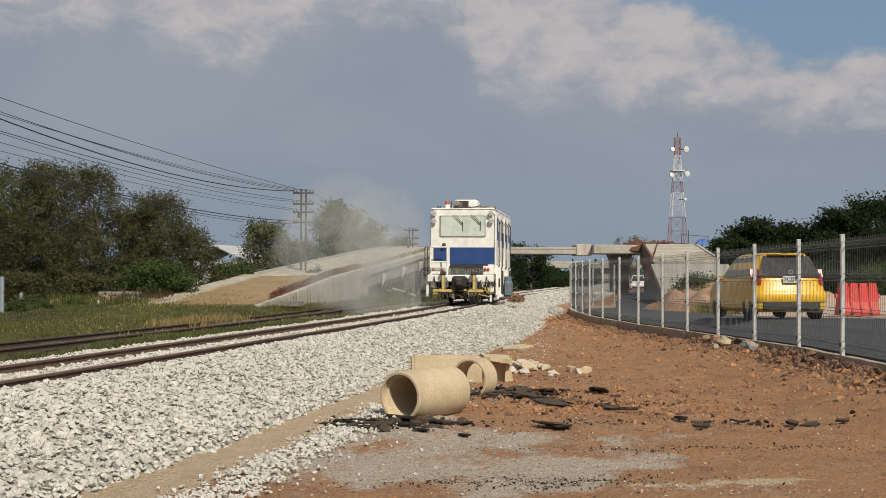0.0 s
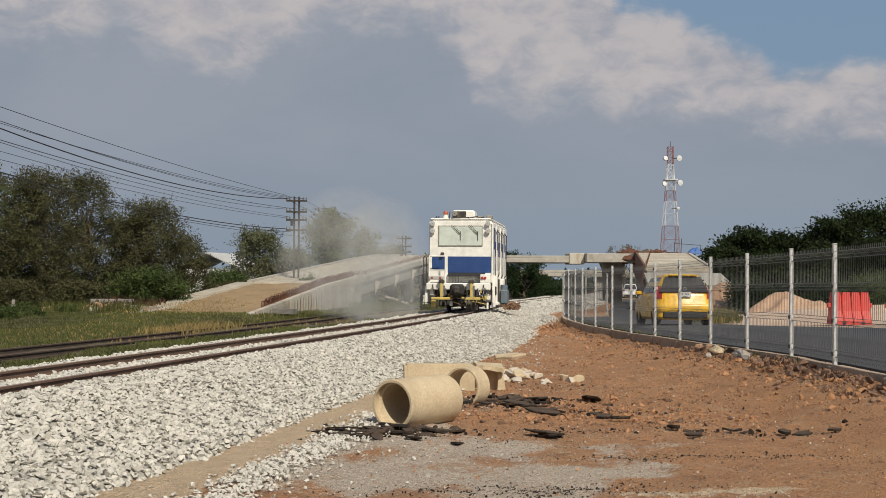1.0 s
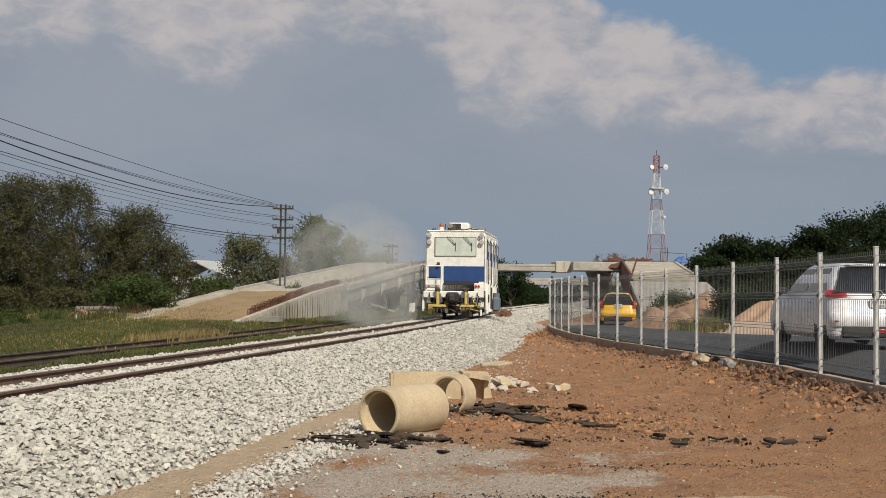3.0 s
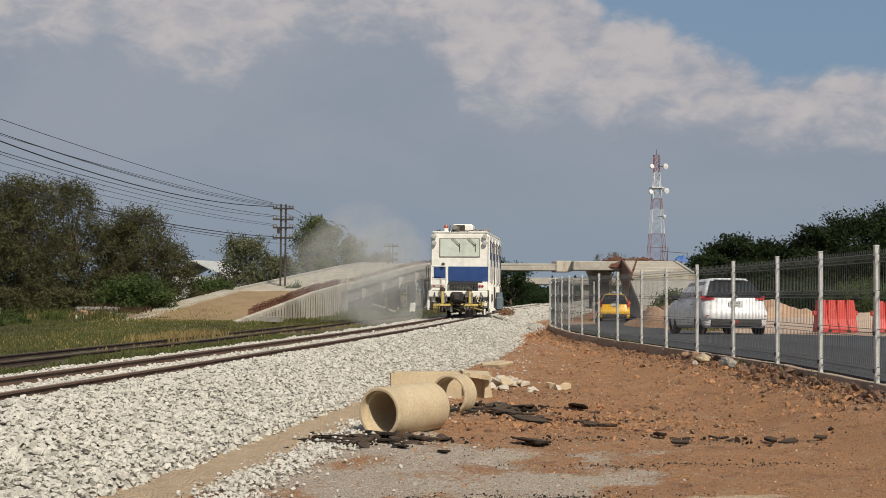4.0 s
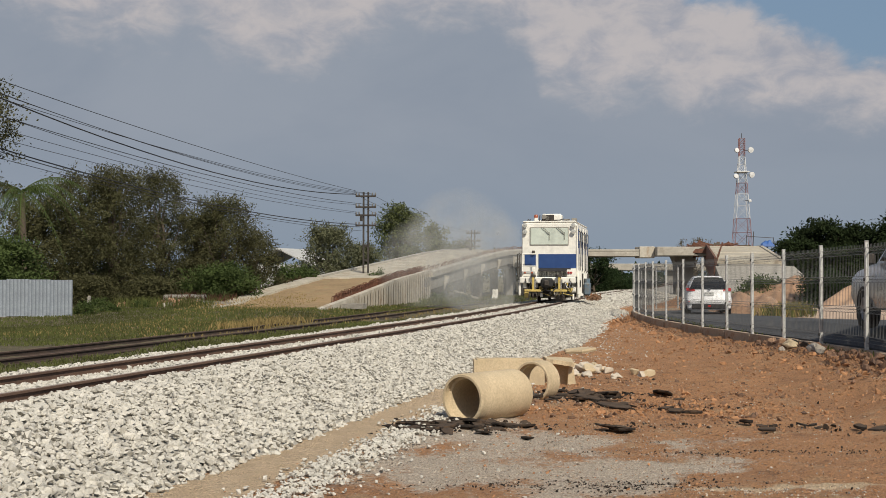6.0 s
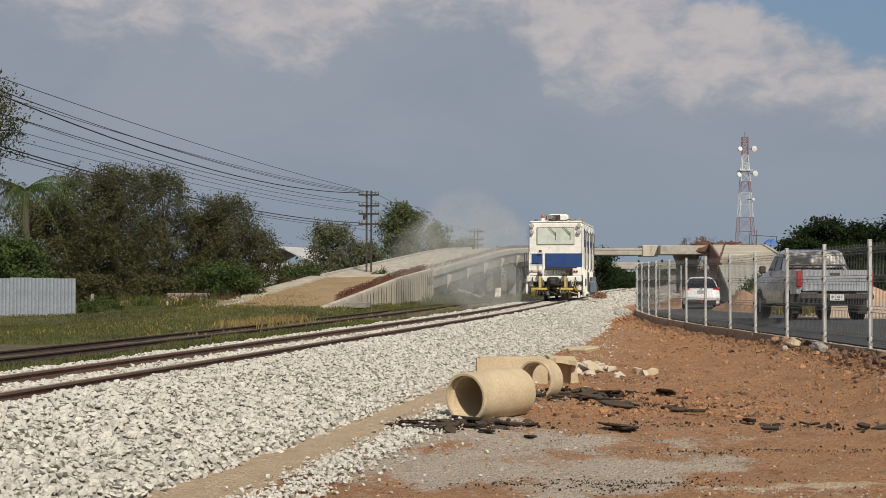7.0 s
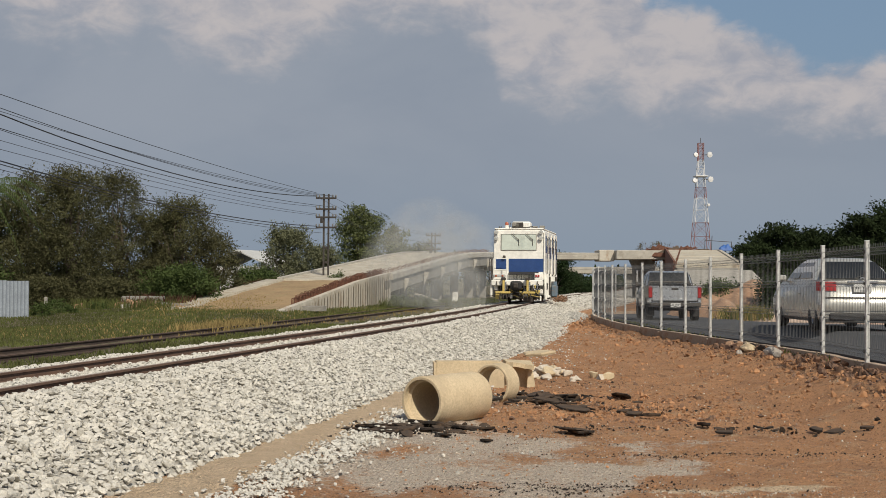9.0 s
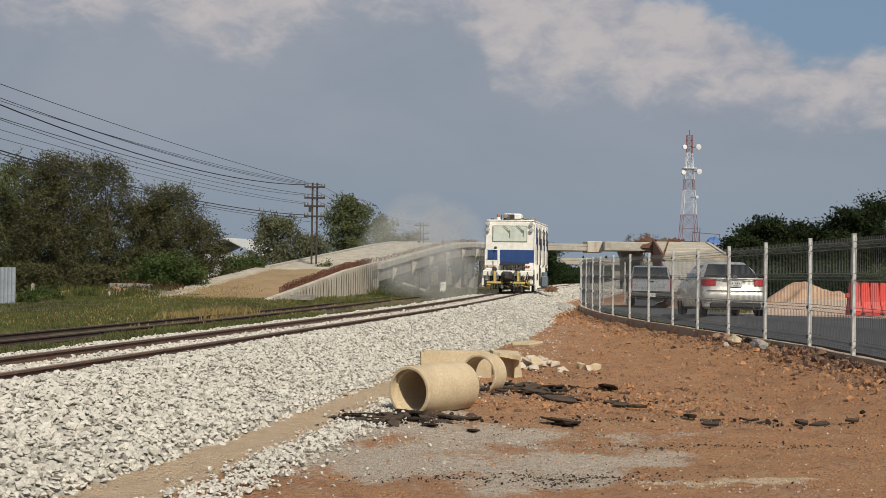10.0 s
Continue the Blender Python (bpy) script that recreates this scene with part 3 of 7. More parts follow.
# ---------- railway ----------
def track_path(off, z, y0, y1, step):
    ys = np.arange(y0, y1 + 0.01, step)
    return [(lerp(y, TRACK) + off / 0.977, y, z) for y in ys]


RAIL_PROFILE = [(-0.060, -0.125), (0.060, -0.125), (0.055, -0.112), (0.010, -0.095), (0.009, -0.035), (0.032, -0.026), (0.032, -0.004), (0.026, 0.0), (-0.026, 0.0), (-0.032, -0.004),
                (-0.032, -0.026), (-0.009, -0.035), (-0.010, -0.095), (-0.055, -0.112)]


def build_rail(off, z, y1, label, steel):
    sh = Shape().sweep(RAIL_PROFILE, track_path(off, z, -10, y1, 2.0))
    ob = solid("rail", sh, steel, label, "rail", group="railway rails")
    n = len(RAIL_PROFILE)
    for i, f in enumerate(ob.data.polygons):
        if f.normal.z > 0.9 and f.center.z > z - 0.01:
            f.material_index = 1
    return ob


for s in (-1, 1):
    build_rail(s * HALF_GAUGE, RAIL_TOP, 260, "worn brown steel rail on pale ballast", [M_RAIL, M_RAIL_TOP])
    build_rail(OLD + s * HALF_GAUGE, OLD_TOP, 120, "rusty dark rail of the overgrown old track", [M_RAIL_OLD, M_RAIL])

BALLAST_PROFILE = [(-2.6, 0.12), (-1.75, 0.50), (-0.6, 0.535), (0.6, 0.545), (0.95, 0.600), (1.30, 0.555), (2.1, 0.27), (2.60, 0.08), (2.74, -0.08), (3.0, -0.25)]


def ballast_z(d):
    return lerp(d, BALLAST_PROFILE)


def spread(d, y):
    """The bank's outer slope lies flatter further on."""
    return np.where(d > 1.3, 1.3 + (d - 1.3) * (1 + 0.55 * smooth(y, 20, 36)), d)


def build_ballast():
    ds = np.arange(-2.6, 3.01, 0.14)
    ys = axis([(-10, 60, 0.35), (60, 140, 2), (140, 300, 20)])
    D, Y = np.meshgrid(ds, ys)
    X = lerp(Y, TRACK) + spread(D, Y) / 0.977
    Z = ballast_z(D) - 0.006 + 0.02 * wave(X, Y, 2.0, 41)
    me = bulk_mesh("ballast_bed", np.stack([X, Y, Z], -1).reshape(-1, 3), grid_faces(len(ds), len(ys)), M_BALLAST_BED)
    me.shade_smooth()
    tagged(new("ballast_bed", me), "bank of pale crushed ballast under the new track", "ballast", kind="structure")
    rs = np.random.RandomState(5)
    P, S = [], []
    for y0, y1, per, size in ((7.5, 15, 620, 0.074), (15, 23, 560, 0.068), (23, 34, 420, 0.066), (34, 66, 140, 0.086), (66, 110, 40, 0.14)):
        n = int(5.4 * (y1 - y0) * per)
        y = rs.uniform(y0, y1, n)
        d = rs.uniform(-2.4, 2.98, n)
        keep = ((d > -1.9) | (rs.rand(n) < 0.5)) & ((d < 2.76 + 0.06 * wave(y, y * 0, 2.1, 45)) | (y > 21) | (rs.rand(n) < 0.04))
        y, d = y[keep], d[keep]
        near = np.minimum(np.abs(d - HALF_GAUGE), np.abs(d + HALF_GAUGE)) < 0.085
        y, d = y[~near], d[~near]
        x = lerp(y, TRACK) + spread(d, y) / 0.977
        z = ballast_z(d) + 0.02 * wave(x, y, 2.0, 41) + rs.uniform(-0.020, 0.012, len(d))
        P.append(np.stack([x, y, z], 1))
        S.append(size * rs.uniform(0.45, 1.5, len(d)))
    # the spilled row of stones beyond the sand path, and strays
    n = 5200
    y = rs.uniform(8, 24, n)
    d = 3.62 + rs.normal(0, 0.16, n) + 0.1 * wave(y, y * 0, 1.3, 43)
    x = lerp(y, TRACK) + d / 0.977
    P.append(np.stack([x, y, land(x, y) + 0.01], 1))
    S.append(0.055 * rs.uniform(0.5, 1.4, n))
    n = 700
    y = rs.uniform(8, 40, n)
    d = 3.5 + np.abs(rs.normal(0, 0.8, n))
    x = lerp(y, TRACK) + d / 0.977
    P.append(np.stack([x, y, land(x, y)], 1))
    S.append(0.045 * rs.uniform(0.5, 1.4, n))
    tagged(scatter_rocks("ballast", np.concatenate(P), np.concatenate(S), M_BALLAST, 3, (0.42, 0.75), sink=0.10, settle=0.17, points=10), "loose angular pale grey ballast stones", "ballast", kind="stuff")


build_ballast()


def build_sleepers():
    sh = Shape().box(-1.0, 1.0, -0.12, 0.12, -0.18, 0.0, 0.02)
    me = sh.mesh("sleeper", M_SLEEPER)
    for i in range(70):
        y = 8 + i * 0.62
        ob = new("sleeper", me)
        ob.matrix_basis = pose(float(lerp(y, TRACK)), y, RAIL_TOP - 0.128, 0, 0, -12.4)
        tagged(ob, "concrete railway sleeper sunk in pale ballast", "sleeper", "railway sleepers")


build_sleepers()


# ---------- concrete pipes, rubble and broken asphalt on the bare ground ----------
def ring_pipe(label, x, y, z, yaw, ro, ri, length, socket):
    """A concrete pipe lying down; its axis points along yaw (clockwise from ahead)."""
    prof = [(ro - 0.012, 0), (ro, 0.012), (ro, length - 0.012), (ro - 0.012, length), (ri, length), (ri, socket + 0.015), (ri + (ro - ri) * 0.42, socket), (ri + (ro - ri) * 0.42, 0.0)]
    sh = Shape().spin(prof, 56, closed=True)
    m = Matrix.Translation((x, y, z)) @ Matrix.Rotation(radians(-yaw), 4, "Z") @ Matrix.Rotation(radians(-90), 4, "X")
    return solid("concrete_pipe", sh, M_PIPE, label, "pipe", m, smooth=True)


ring_pipe("buff concrete drain pipe lying on broken asphalt", 0.130, 15.30, 0.286, 38, 0.302, 0.236, 1.06, 0.085)
ring_pipe("short buff concrete pipe ring standing behind the longer pipe", 1.13, 18.05, 0.270, 36, 0.288, 0.228, 0.30, 0.05)


def lumpy_block(x0, x1, y0, y1, z0, z1, c, seed, amount=0.02, cuts=5):
    """A worn block: a box cut fine, its faces and corners roughened."""
    bm = bmesh.new()
    bmesh.ops.create_cube(bm, size=1.0)
    bmesh.ops.bevel(bm, geom=list(bm.edges), offset=c, segments=2, affect="EDGES", offset_type="OFFSET")
    bmesh.ops.subdivide_edges(bm, edges=list(bm.edges), cuts=cuts, use_grid_fill=True)
    sh = Shape()
    noise.seed_set(seed)
    vs = []
    for v in bm.verts:
        p = Vector(((x0 + x1) / 2 + v.co.x * (x1 - x0), (y0 + y1) / 2 + v.co.y * (y1 - y0), (z0 + z1) / 2 + v.co.z * (z1 - z0)))
        n = noise.noise_vector(p * 3.1 + Vector((seed, 0, 0))) * amount + noise.noise_vector(p * 11.0) * amount * 0.45
        vs.append(p + n)
    bm.verts.index_update()
    sh.add(vs, [tuple(v.index for v in f.verts) for f in bm.faces])
    bm.free()
    return sh


solid("concrete_beam", lumpy_block(-0.56, 0.56, -0.14, 0.14, 0.0, 0.45, 0.04, 3, 0.012), M_PIPE, "buff concrete beam lying against the ballast bank", "beam", pose(0.92, 20.6, -0.01, 0, 0, 4), smooth=True)


def culvert_end():
    """A broken stretch of box culvert: thin jagged roof and back, open and hollow towards the front."""
    r, sh, n = random.Random(6), Shape(), 9
    xs = [0.46 * k / n for k in range(n + 1)]
    front = [(x, -0.30 + 0.10 * r.random() + 0.10 * x, 0.43 - 0.16 * x + 0.02 * r.random()) for x in xs]
    back = [(x, 0.16, 0.45 - 0.05 * x) for x in xs]
    top = front + back
    m = len(top)
    sh.add(top + [(x, y, z - 0.07) for x, y, z in top],
           [(k, k + 1, n + 2 + k, n + 1 + k) for k in range(n)] + [(m + k, m + k + 1, m + n + 2 + k, m + n + 1 + k) for k in range(n)] +
           [(k, k + 1, m + k + 1, m + k) for k in range(n)] + [(n + 1 + k, n + 2 + k, m + n + 2 + k, m + n + 1 + k) for k in range(n)] +
           [(0, n + 1, m + n + 1, m), (n, 2 * n + 1, m + 2 * n + 1, m + n)])
    sh.box(0.0, 0.46, 0.08, 0.16, -0.05, 0.34, 0.01)
    sh.loft([[(0.36, -0.10, 0.0), (0.50, -0.10, 0.0), (0.50, 0.10, 0.0), (0.36, 0.10, 0.0)], [(0.38, -0.08, 0.30), (0.46, -0.08, 0.27), (0.46, 0.10, 0.34), (0.38, 0.10, 0.36)]])
    return sh


solid("culvert_end", culvert_end(), M_PIPE, "broken buff concrete culvert end, hollow and dark inside", "culvert", pose(1.50, 20.72, 0.0, 0, 0, 4))


def rough_rock(size, seed, squash=0.75):
    """An angular lump: a hull of scattered points, chipped once."""
    rs = np.random.RandomState(seed)
    bm = bmesh.new()
    for p in rs.normal(size=(16, 3)):
        q = Vector(p).normalized() * rs.uniform(0.75, 1.1)
        bm.verts.new((q.x * size * 0.62, q.y * size * 0.5, max(q.z, -0.55) * size * 0.5 * squash))
    hull = bmesh.ops.convex_hull(bm, input=bm.verts)
    bmesh.ops.delete(bm, geom=[g for g in hull["geom_interior"] if isinstance(g, bmesh.types.BMVert)], context="VERTS")
    bmesh.ops.bevel(bm, geom=list(bm.edges), offset=size * 0.02, segments=1, affect="EDGES")
    bm.verts.index_update()
    sh = Shape().add([v.co[:] for v in bm.verts], [tuple(v.index for v in f.verts) for f in bm.faces])
    bm.free()
    return sh


def flat_chunk(size, thick, seed, n=9):
    """A broken plate with a jagged outline, steep broken edges and a flat top."""
    r = random.Random(seed)
    ring = []
    for k in range(n):
        a = 2 * math.pi * (k + r.uniform(-0.42, 0.42)) / n
        q = size * r.uniform(0.66, 1.1)
        ring.append((q * math.cos(a), q * 0.62 * math.sin(a)))
    low = [(x * 0.94, y * 0.94, 0.0) for x, y in ring]
    mid = [(x * r.uniform(0.97, 1.04), y * r.uniform(0.97, 1.04), thick * r.uniform(0.45, 0.7)) for x, y in ring]
    top = [(x * r.uniform(0.93, 1.0), y * r.uniform(0.93, 1.0), thick * r.uniform(0.93, 1.05)) for x, y in ring]
    sh = Shape().loft([low, mid, top], caps=False)
    sh.add([(0, 0, thick)] + top, [(0, k + 1, (k + 1) % n + 1) for k in range(n)])
    sh.add([(0, 0, 0)] + low, [(0, (k + 1) % n + 1, k + 1) for k in range(n)])
    return sh


def dusty_top(ob):
    """Earth dust lies on the upper faces."""
    for f in ob.data.polygons:
        if f.normal.z > 0.8:
            f.material_index = 1
    return ob


solid("concrete_slab", flat_chunk(0.36, 0.07, 4), M_PIPE, "pale broken concrete slab resting on rubble", "slab", pose(2.44, 24.6, 0.30, 4, -6, 8))
r = random.Random(17)
for i in range(34):
    x, y = (r.gauss(2.32, 0.24), r.gauss(23.1, 0.8)) if i < 26 else r.choice([(3.05, 23.0), (3.42, 22.6), (3.25, 22.8), (2.85, 22.1)])
    s = r.uniform(0.12, 0.40) if i < 26 else r.uniform(0.10, 0.26)
    x, y = x + r.uniform(-0.08, 0.08), y + r.uniform(-0.08, 0.08)
    solid("rubble_stone", rough_rock(s, 400 + i), M_RUBBLE if i % 4 else M_PIPE, "pale broken concrete lump on bare earth", "rubble", pose(x, y, land1(x, y) + s * 0.16, r.uniform(-15, 15), r.uniform(-15, 15), r.uniform(0, 360)), "rubble heap")

PATCHES = [(26, -0.12, 14.75, 0.34, 0.28, 0.18), (10, 0.45, 15.0, 0.28, 0.2, 0.13), (8, 1.75, 18.7, 0.4, 0.3, 0.22), (8, 2.45, 18.5, 0.4, 0.3, 0.23), (5, 1.45, 17.7, 0.3, 0.25, 0.15), (4, 2.45, 17.25, 0.3, 0.15, 0.24),
           (5, 1.95, 14.45, 0.16, 0.10, 0.24), (2, 0.83, 13.75, 0.06, 0.05, 0.07), (6, 4.4, 14.5, 0.3, 0.15, 0.13), (4, 3.4, 14.8, 0.3, 0.12, 0.10), (3, 2.9, 16.3, 0.3, 0.2, 0.12)]
r = random.Random(31)
for n, cx, cy, sx, sy, size in PATCHES:
    for i in range(n):
        x, y, s = r.gauss(cx, sx), r.gauss(cy, sy), size * r.uniform(0.5, 1.25)
        big = s > 0.2
        dusty_top(solid("asphalt_chunk", flat_chunk(s, r.uniform(0.016, 0.036), r.randrange(9999), 11), [M_TAR, M_TAR_TOP], "broken dark asphalt plate on orange earth", "asphalt",
                        pose(x, y, land1(x, y) + r.uniform(0.0, 0.04), r.uniform(-10, 12) * (1.1 if big else 1), r.uniform(-12, 10) * (1.1 if big else 1), r.uniform(0, 360)), "broken asphalt"))


def cracked_sheet(cx, cy, nx, ny, step, seed, tilt):
    """A sheet of old asphalt cracked into plates that still lie side by side."""
    r = random.Random(seed)
    knot = {(i, j): (cx + (i - nx / 2 + r.uniform(-0.42, 0.42)) * step * 1.25, cy + (j - ny / 2 + r.uniform(-0.42, 0.42)) * step + 0.3 * (i - nx / 2) * step * r.uniform(-0.3, 0.6)) for i in range(nx + 1) for j in range(ny + 1)}
    for i in range(nx):
        for j in range(ny):
            if ((i + 0.5) / nx * 2 - 1) ** 2 + ((j + 0.5) / ny * 2 - 1) ** 2 > r.uniform(0.75, 1.25):
                continue
            q = [knot[i, j], knot[i + 1, j], knot[i + 1, j + 1], knot[i, j + 1]]
            mx, my, k = sum(p[0] for p in q) / 4, sum(p[1] for p in q) / 4, r.uniform(0.82, 0.95)
            ring = []
            for p, o in zip(q, q[1:] + q[:1]):
                for u in (0.0, r.uniform(0.3, 0.7)):
                    ring.append(((p[0] + (o[0] - p[0]) * u - mx) * k + r.uniform(-0.006, 0.006), (p[1] + (o[1] - p[1]) * u - my) * k + r.uniform(-0.006, 0.006)))
            h = r.uniform(0.025, 0.055)
            sh = Shape().loft([[(x, y, -0.03) for x, y in ring], [(x * 1.01, y * 1.01, h * r.uniform(0.8, 1.0)) for x, y in ring], [(x * 0.985, y * 0.985, h) for x, y in ring]])
            dusty_top(solid("asphalt_chunk", sh, [M_TAR, M_TAR_TOP], "cracked dark asphalt plate under the drain pipe", "asphalt",
                            pose(mx, my, land1(mx, my) - 0.01, r.uniform(-1, 1) * tilt, r.uniform(-1, 1) * tilt, 0), "broken asphalt"))


cracked_sheet(-0.08, 14.80, 7, 5, 0.15, 3, 8)
cracked_sheet(1.9, 18.6, 4, 2, 0.34, 5, 12)


def build_crumbs():
    rs = np.random.RandomState(8)

    def lay(name, mat, label, groups, seed, cat):
        P, S = [], []
        for n, cx, cy, sx, sy, s0, s1 in groups:
            x, y = rs.normal(cx, sx, n), rs.normal(cy, sy, n)
            ok = (track_d(x, y) > 3.1) & (x < lerp(y, FENCE) - 0.05) & (y > 8.5)
            x, y = x[ok], y[ok]
            P.append(np.stack([x, y, land(x, y)], 1))
            S.append(s0 + (s1 - s0) * rs.rand(len(x)) ** 5)
        return tagged(scatter_rocks(name, np.concatenate(P), np.concatenate(S), mat, seed, (0.4, 0.8), settle=0.4), label, cat, kind="stuff")

    fence_rows = []
    for y in np.arange(16, 54, 0.9):
        fx = float(lerp(y, FENCE))
        fence_rows += [(34 if y < 28 else 14, fx - 0.55, y, 0.22, 0.5, 0.03, 0.19 if y < 28 else 0.12), (50, fx - 1.0, y, 0.45, 0.5, 0.02, 0.16), (60, fx - 1.9, y, 0.6, 0.5, 0.012, 0.08)]
    lay("earth_clods", M_CLOD, "crumbled orange-brown earth clods", fence_rows + [
        (9000, 3.2, 17, 2.0, 4.5, 0.008, 0.045), (6000, 2.6, 21, 1.8, 4.0, 0.010, 0.055), (5000, 4.2, 13.0, 1.6, 2.5, 0.006, 0.035), (350, 2.2, 16.4, 0.8, 0.25, 0.02, 0.12), (300, 2.4, 18.9, 0.9, 0.3, 0.02, 0.14),
        (500, 3.4, 16.6, 0.9, 0.4, 0.02, 0.10), (1500, 3.2, 30, 1.3, 5, 0.02, 0.09), (700, 2.7, 17.3, 1.1, 1.0, 0.015, 0.11), (400, 4.2, 18.5, 1.2, 1.6, 0.015, 0.10), (300, 3.9, 30, 0.9, 4, 0.03, 0.16), (260, 5.3, 44, 0.6, 6, 0.06, 0.30), (2500, 0.9, 12.5, 1.3, 1.5, 0.005, 0.022)], 21, "earth")
    damp = []
    for y in np.arange(15, 50, 0.7):
        fx, k = float(lerp(y, FENCE)), 1.0 + 0.6 * math.sin(y * 1.7) + 0.3 * math.sin(y * 4.1)
        if y > 28:
            damp += [(int(8 * k), fx - 0.75, y, 0.2, 0.35, 0.04, 0.16)]
            continue
        damp += [(int(12 * k), fx - 0.24, y, 0.07, 0.35, 0.10, 0.26), (int(26 * k), fx - 0.40, y, 0.16, 0.35, 0.06, 0.26), (int(20 * k), fx - 0.75, y, 0.25, 0.35, 0.04, 0.18)]
    damp += [(110, 3.1, 15.9, 0.9, 0.16, 0.03, 0.14), (90, 2.2, 17.4, 0.7, 0.14, 0.03, 0.16), (70, 4.0, 18.5, 0.8, 0.2, 0.03, 0.12), (60, 3.4, 21.0, 0.8, 0.2, 0.03, 0.12), (2200, 3.0, 15.5, 1.8, 2.6, 0.006, 0.032), (1800, 3.4, 21, 1.5, 3.5, 0.010, 0.05), (500, 4.0, 12.5, 1.4, 1.6, 0.005, 0.026)]
    lay("damp_clods", M_DAMP, "dark brown damp earth clods along the fence", damp, 27, "earth")
    lay("asphalt_crumbs", M_TAR, "dark crumbs of broken asphalt", [
        (700, 0.0, 14.85, 0.42, 0.30, 0.015, 0.10), (500, 2.0, 18.4, 0.55, 0.45, 0.015, 0.12), (90, 2.4, 17.2, 0.4, 0.2, 0.02, 0.1), (120, 2.7, 14.9, 0.9, 0.22, 0.015, 0.07), (160, 4.3, 14.6, 0.5, 0.25, 0.015, 0.10),
        (120, 1.2, 14.2, 0.7, 0.5, 0.012, 0.05), (2200, 1.3, 10.7, 0.8, 0.22, 0.008, 0.035), (900, 3.1, 12.7, 0.9, 0.10, 0.008, 0.04), (300, 2.6, 15.0, 0.9, 0.10, 0.010, 0.05), (110, 3.6, 17.2, 0.5, 0.12, 0.02, 0.08), (70, 3.0, 21.5, 0.5, 0.12, 0.02, 0.08)], 23, "asphalt")
    lay("grey_grit", M_GREYSTONE, "fine grey grit on the bare ground", [
        (14000, 0.9, 12.6, 1.2, 1.5, 0.005, 0.026), (900, 1.5, 18.3, 0.9, 0.7, 0.008, 0.035), (900, 3.2, 15, 1.6, 3.5, 0.008, 0.04), (200, 2.6, 10.4, 0.6, 0.15, 0.01, 0.04)], 25, "grit")
    lay("pale_pebbles", M_RUBBLE, "scattered pale pebbles on churned earth", [
        (1800, 2.2, 14.5, 1.6, 2.6, 0.008, 0.035), (900, 3.4, 19, 1.6, 4.0, 0.010, 0.045), (900, 1.2, 12.6, 1.2, 1.2, 0.007, 0.03), (500, 2.6, 10.4, 0.7, 0.14, 0.008, 0.035)], 29, "pebbles")


build_crumbs()
FENCE_STONES = [(6.72, 25.6, 0.20, M_PIPE), (6.80, 26.6, 0.16, M_HEAP), (6.70, 26.9, 0.18, M_HEAP), (6.60, 25.0, 0.15, M_PIPE), (6.80, 24.1, 0.24, M_GREYSTONE), (6.9, 26.0, 0.17, M_TAR), (6.82, 25.8, 0.15, M_TAR), (6.7, 23.4, 0.12, M_GREYSTONE),
                (6.55, 25.4, 0.12, M_GREYSTONE), (6.78, 24.7, 0.14, M_TAR)]
for i, (x, y, s, mm) in enumerate(FENCE_STONES):
    solid("kerb_stone", rough_rock(s * 1.7, 450 + i), mm, "broken stone lump at the foot of the fence", "rubble",
          pose(x, y, land1(x, y) + 0.05, 8 * (i % 3), -7 * (i % 2), 51 * i), "fence rubble")


# ---------- mesh fence ----------
POST_Y = [14.8, 17.4, 20.0, 22.6, 25.2, 27.8, 30.4, 33.0, 35.6, 38.2, 40.8, 43.4, 46.0, 48.6, 51.2, 53.8, 56.2, 58.4, 60.2]
FENCE_H = 1.83


def wire_panel(length):
    sh = Shape()
    n = int(length / 0.085)
    bends = (0.14, 0.66, 1.20, 1.70)
    zs = [(0.02, 0.0)]
    for b in bends:
        zs += [(b - 0.055, 0.0), (b, -0.045), (b + 0.055, 0.0)]
    zs.append((FENCE_H - 0.01, 0.0))
    for i in range(n + 1):
        x = length * i / n
        sh.tube([(x, d, z) for z, d in zs], 0.0040, 3, caps=False)
    for b in bends:
        for z, d in ((b - 0.055, 0.006), (b, -0.040), (b + 0.055, 0.006)):
            sh.tube([(0, d, z), (length, d, z)], 0.0042, 4, caps=False)
    return sh.mesh("wire_mesh", M_WIRE)


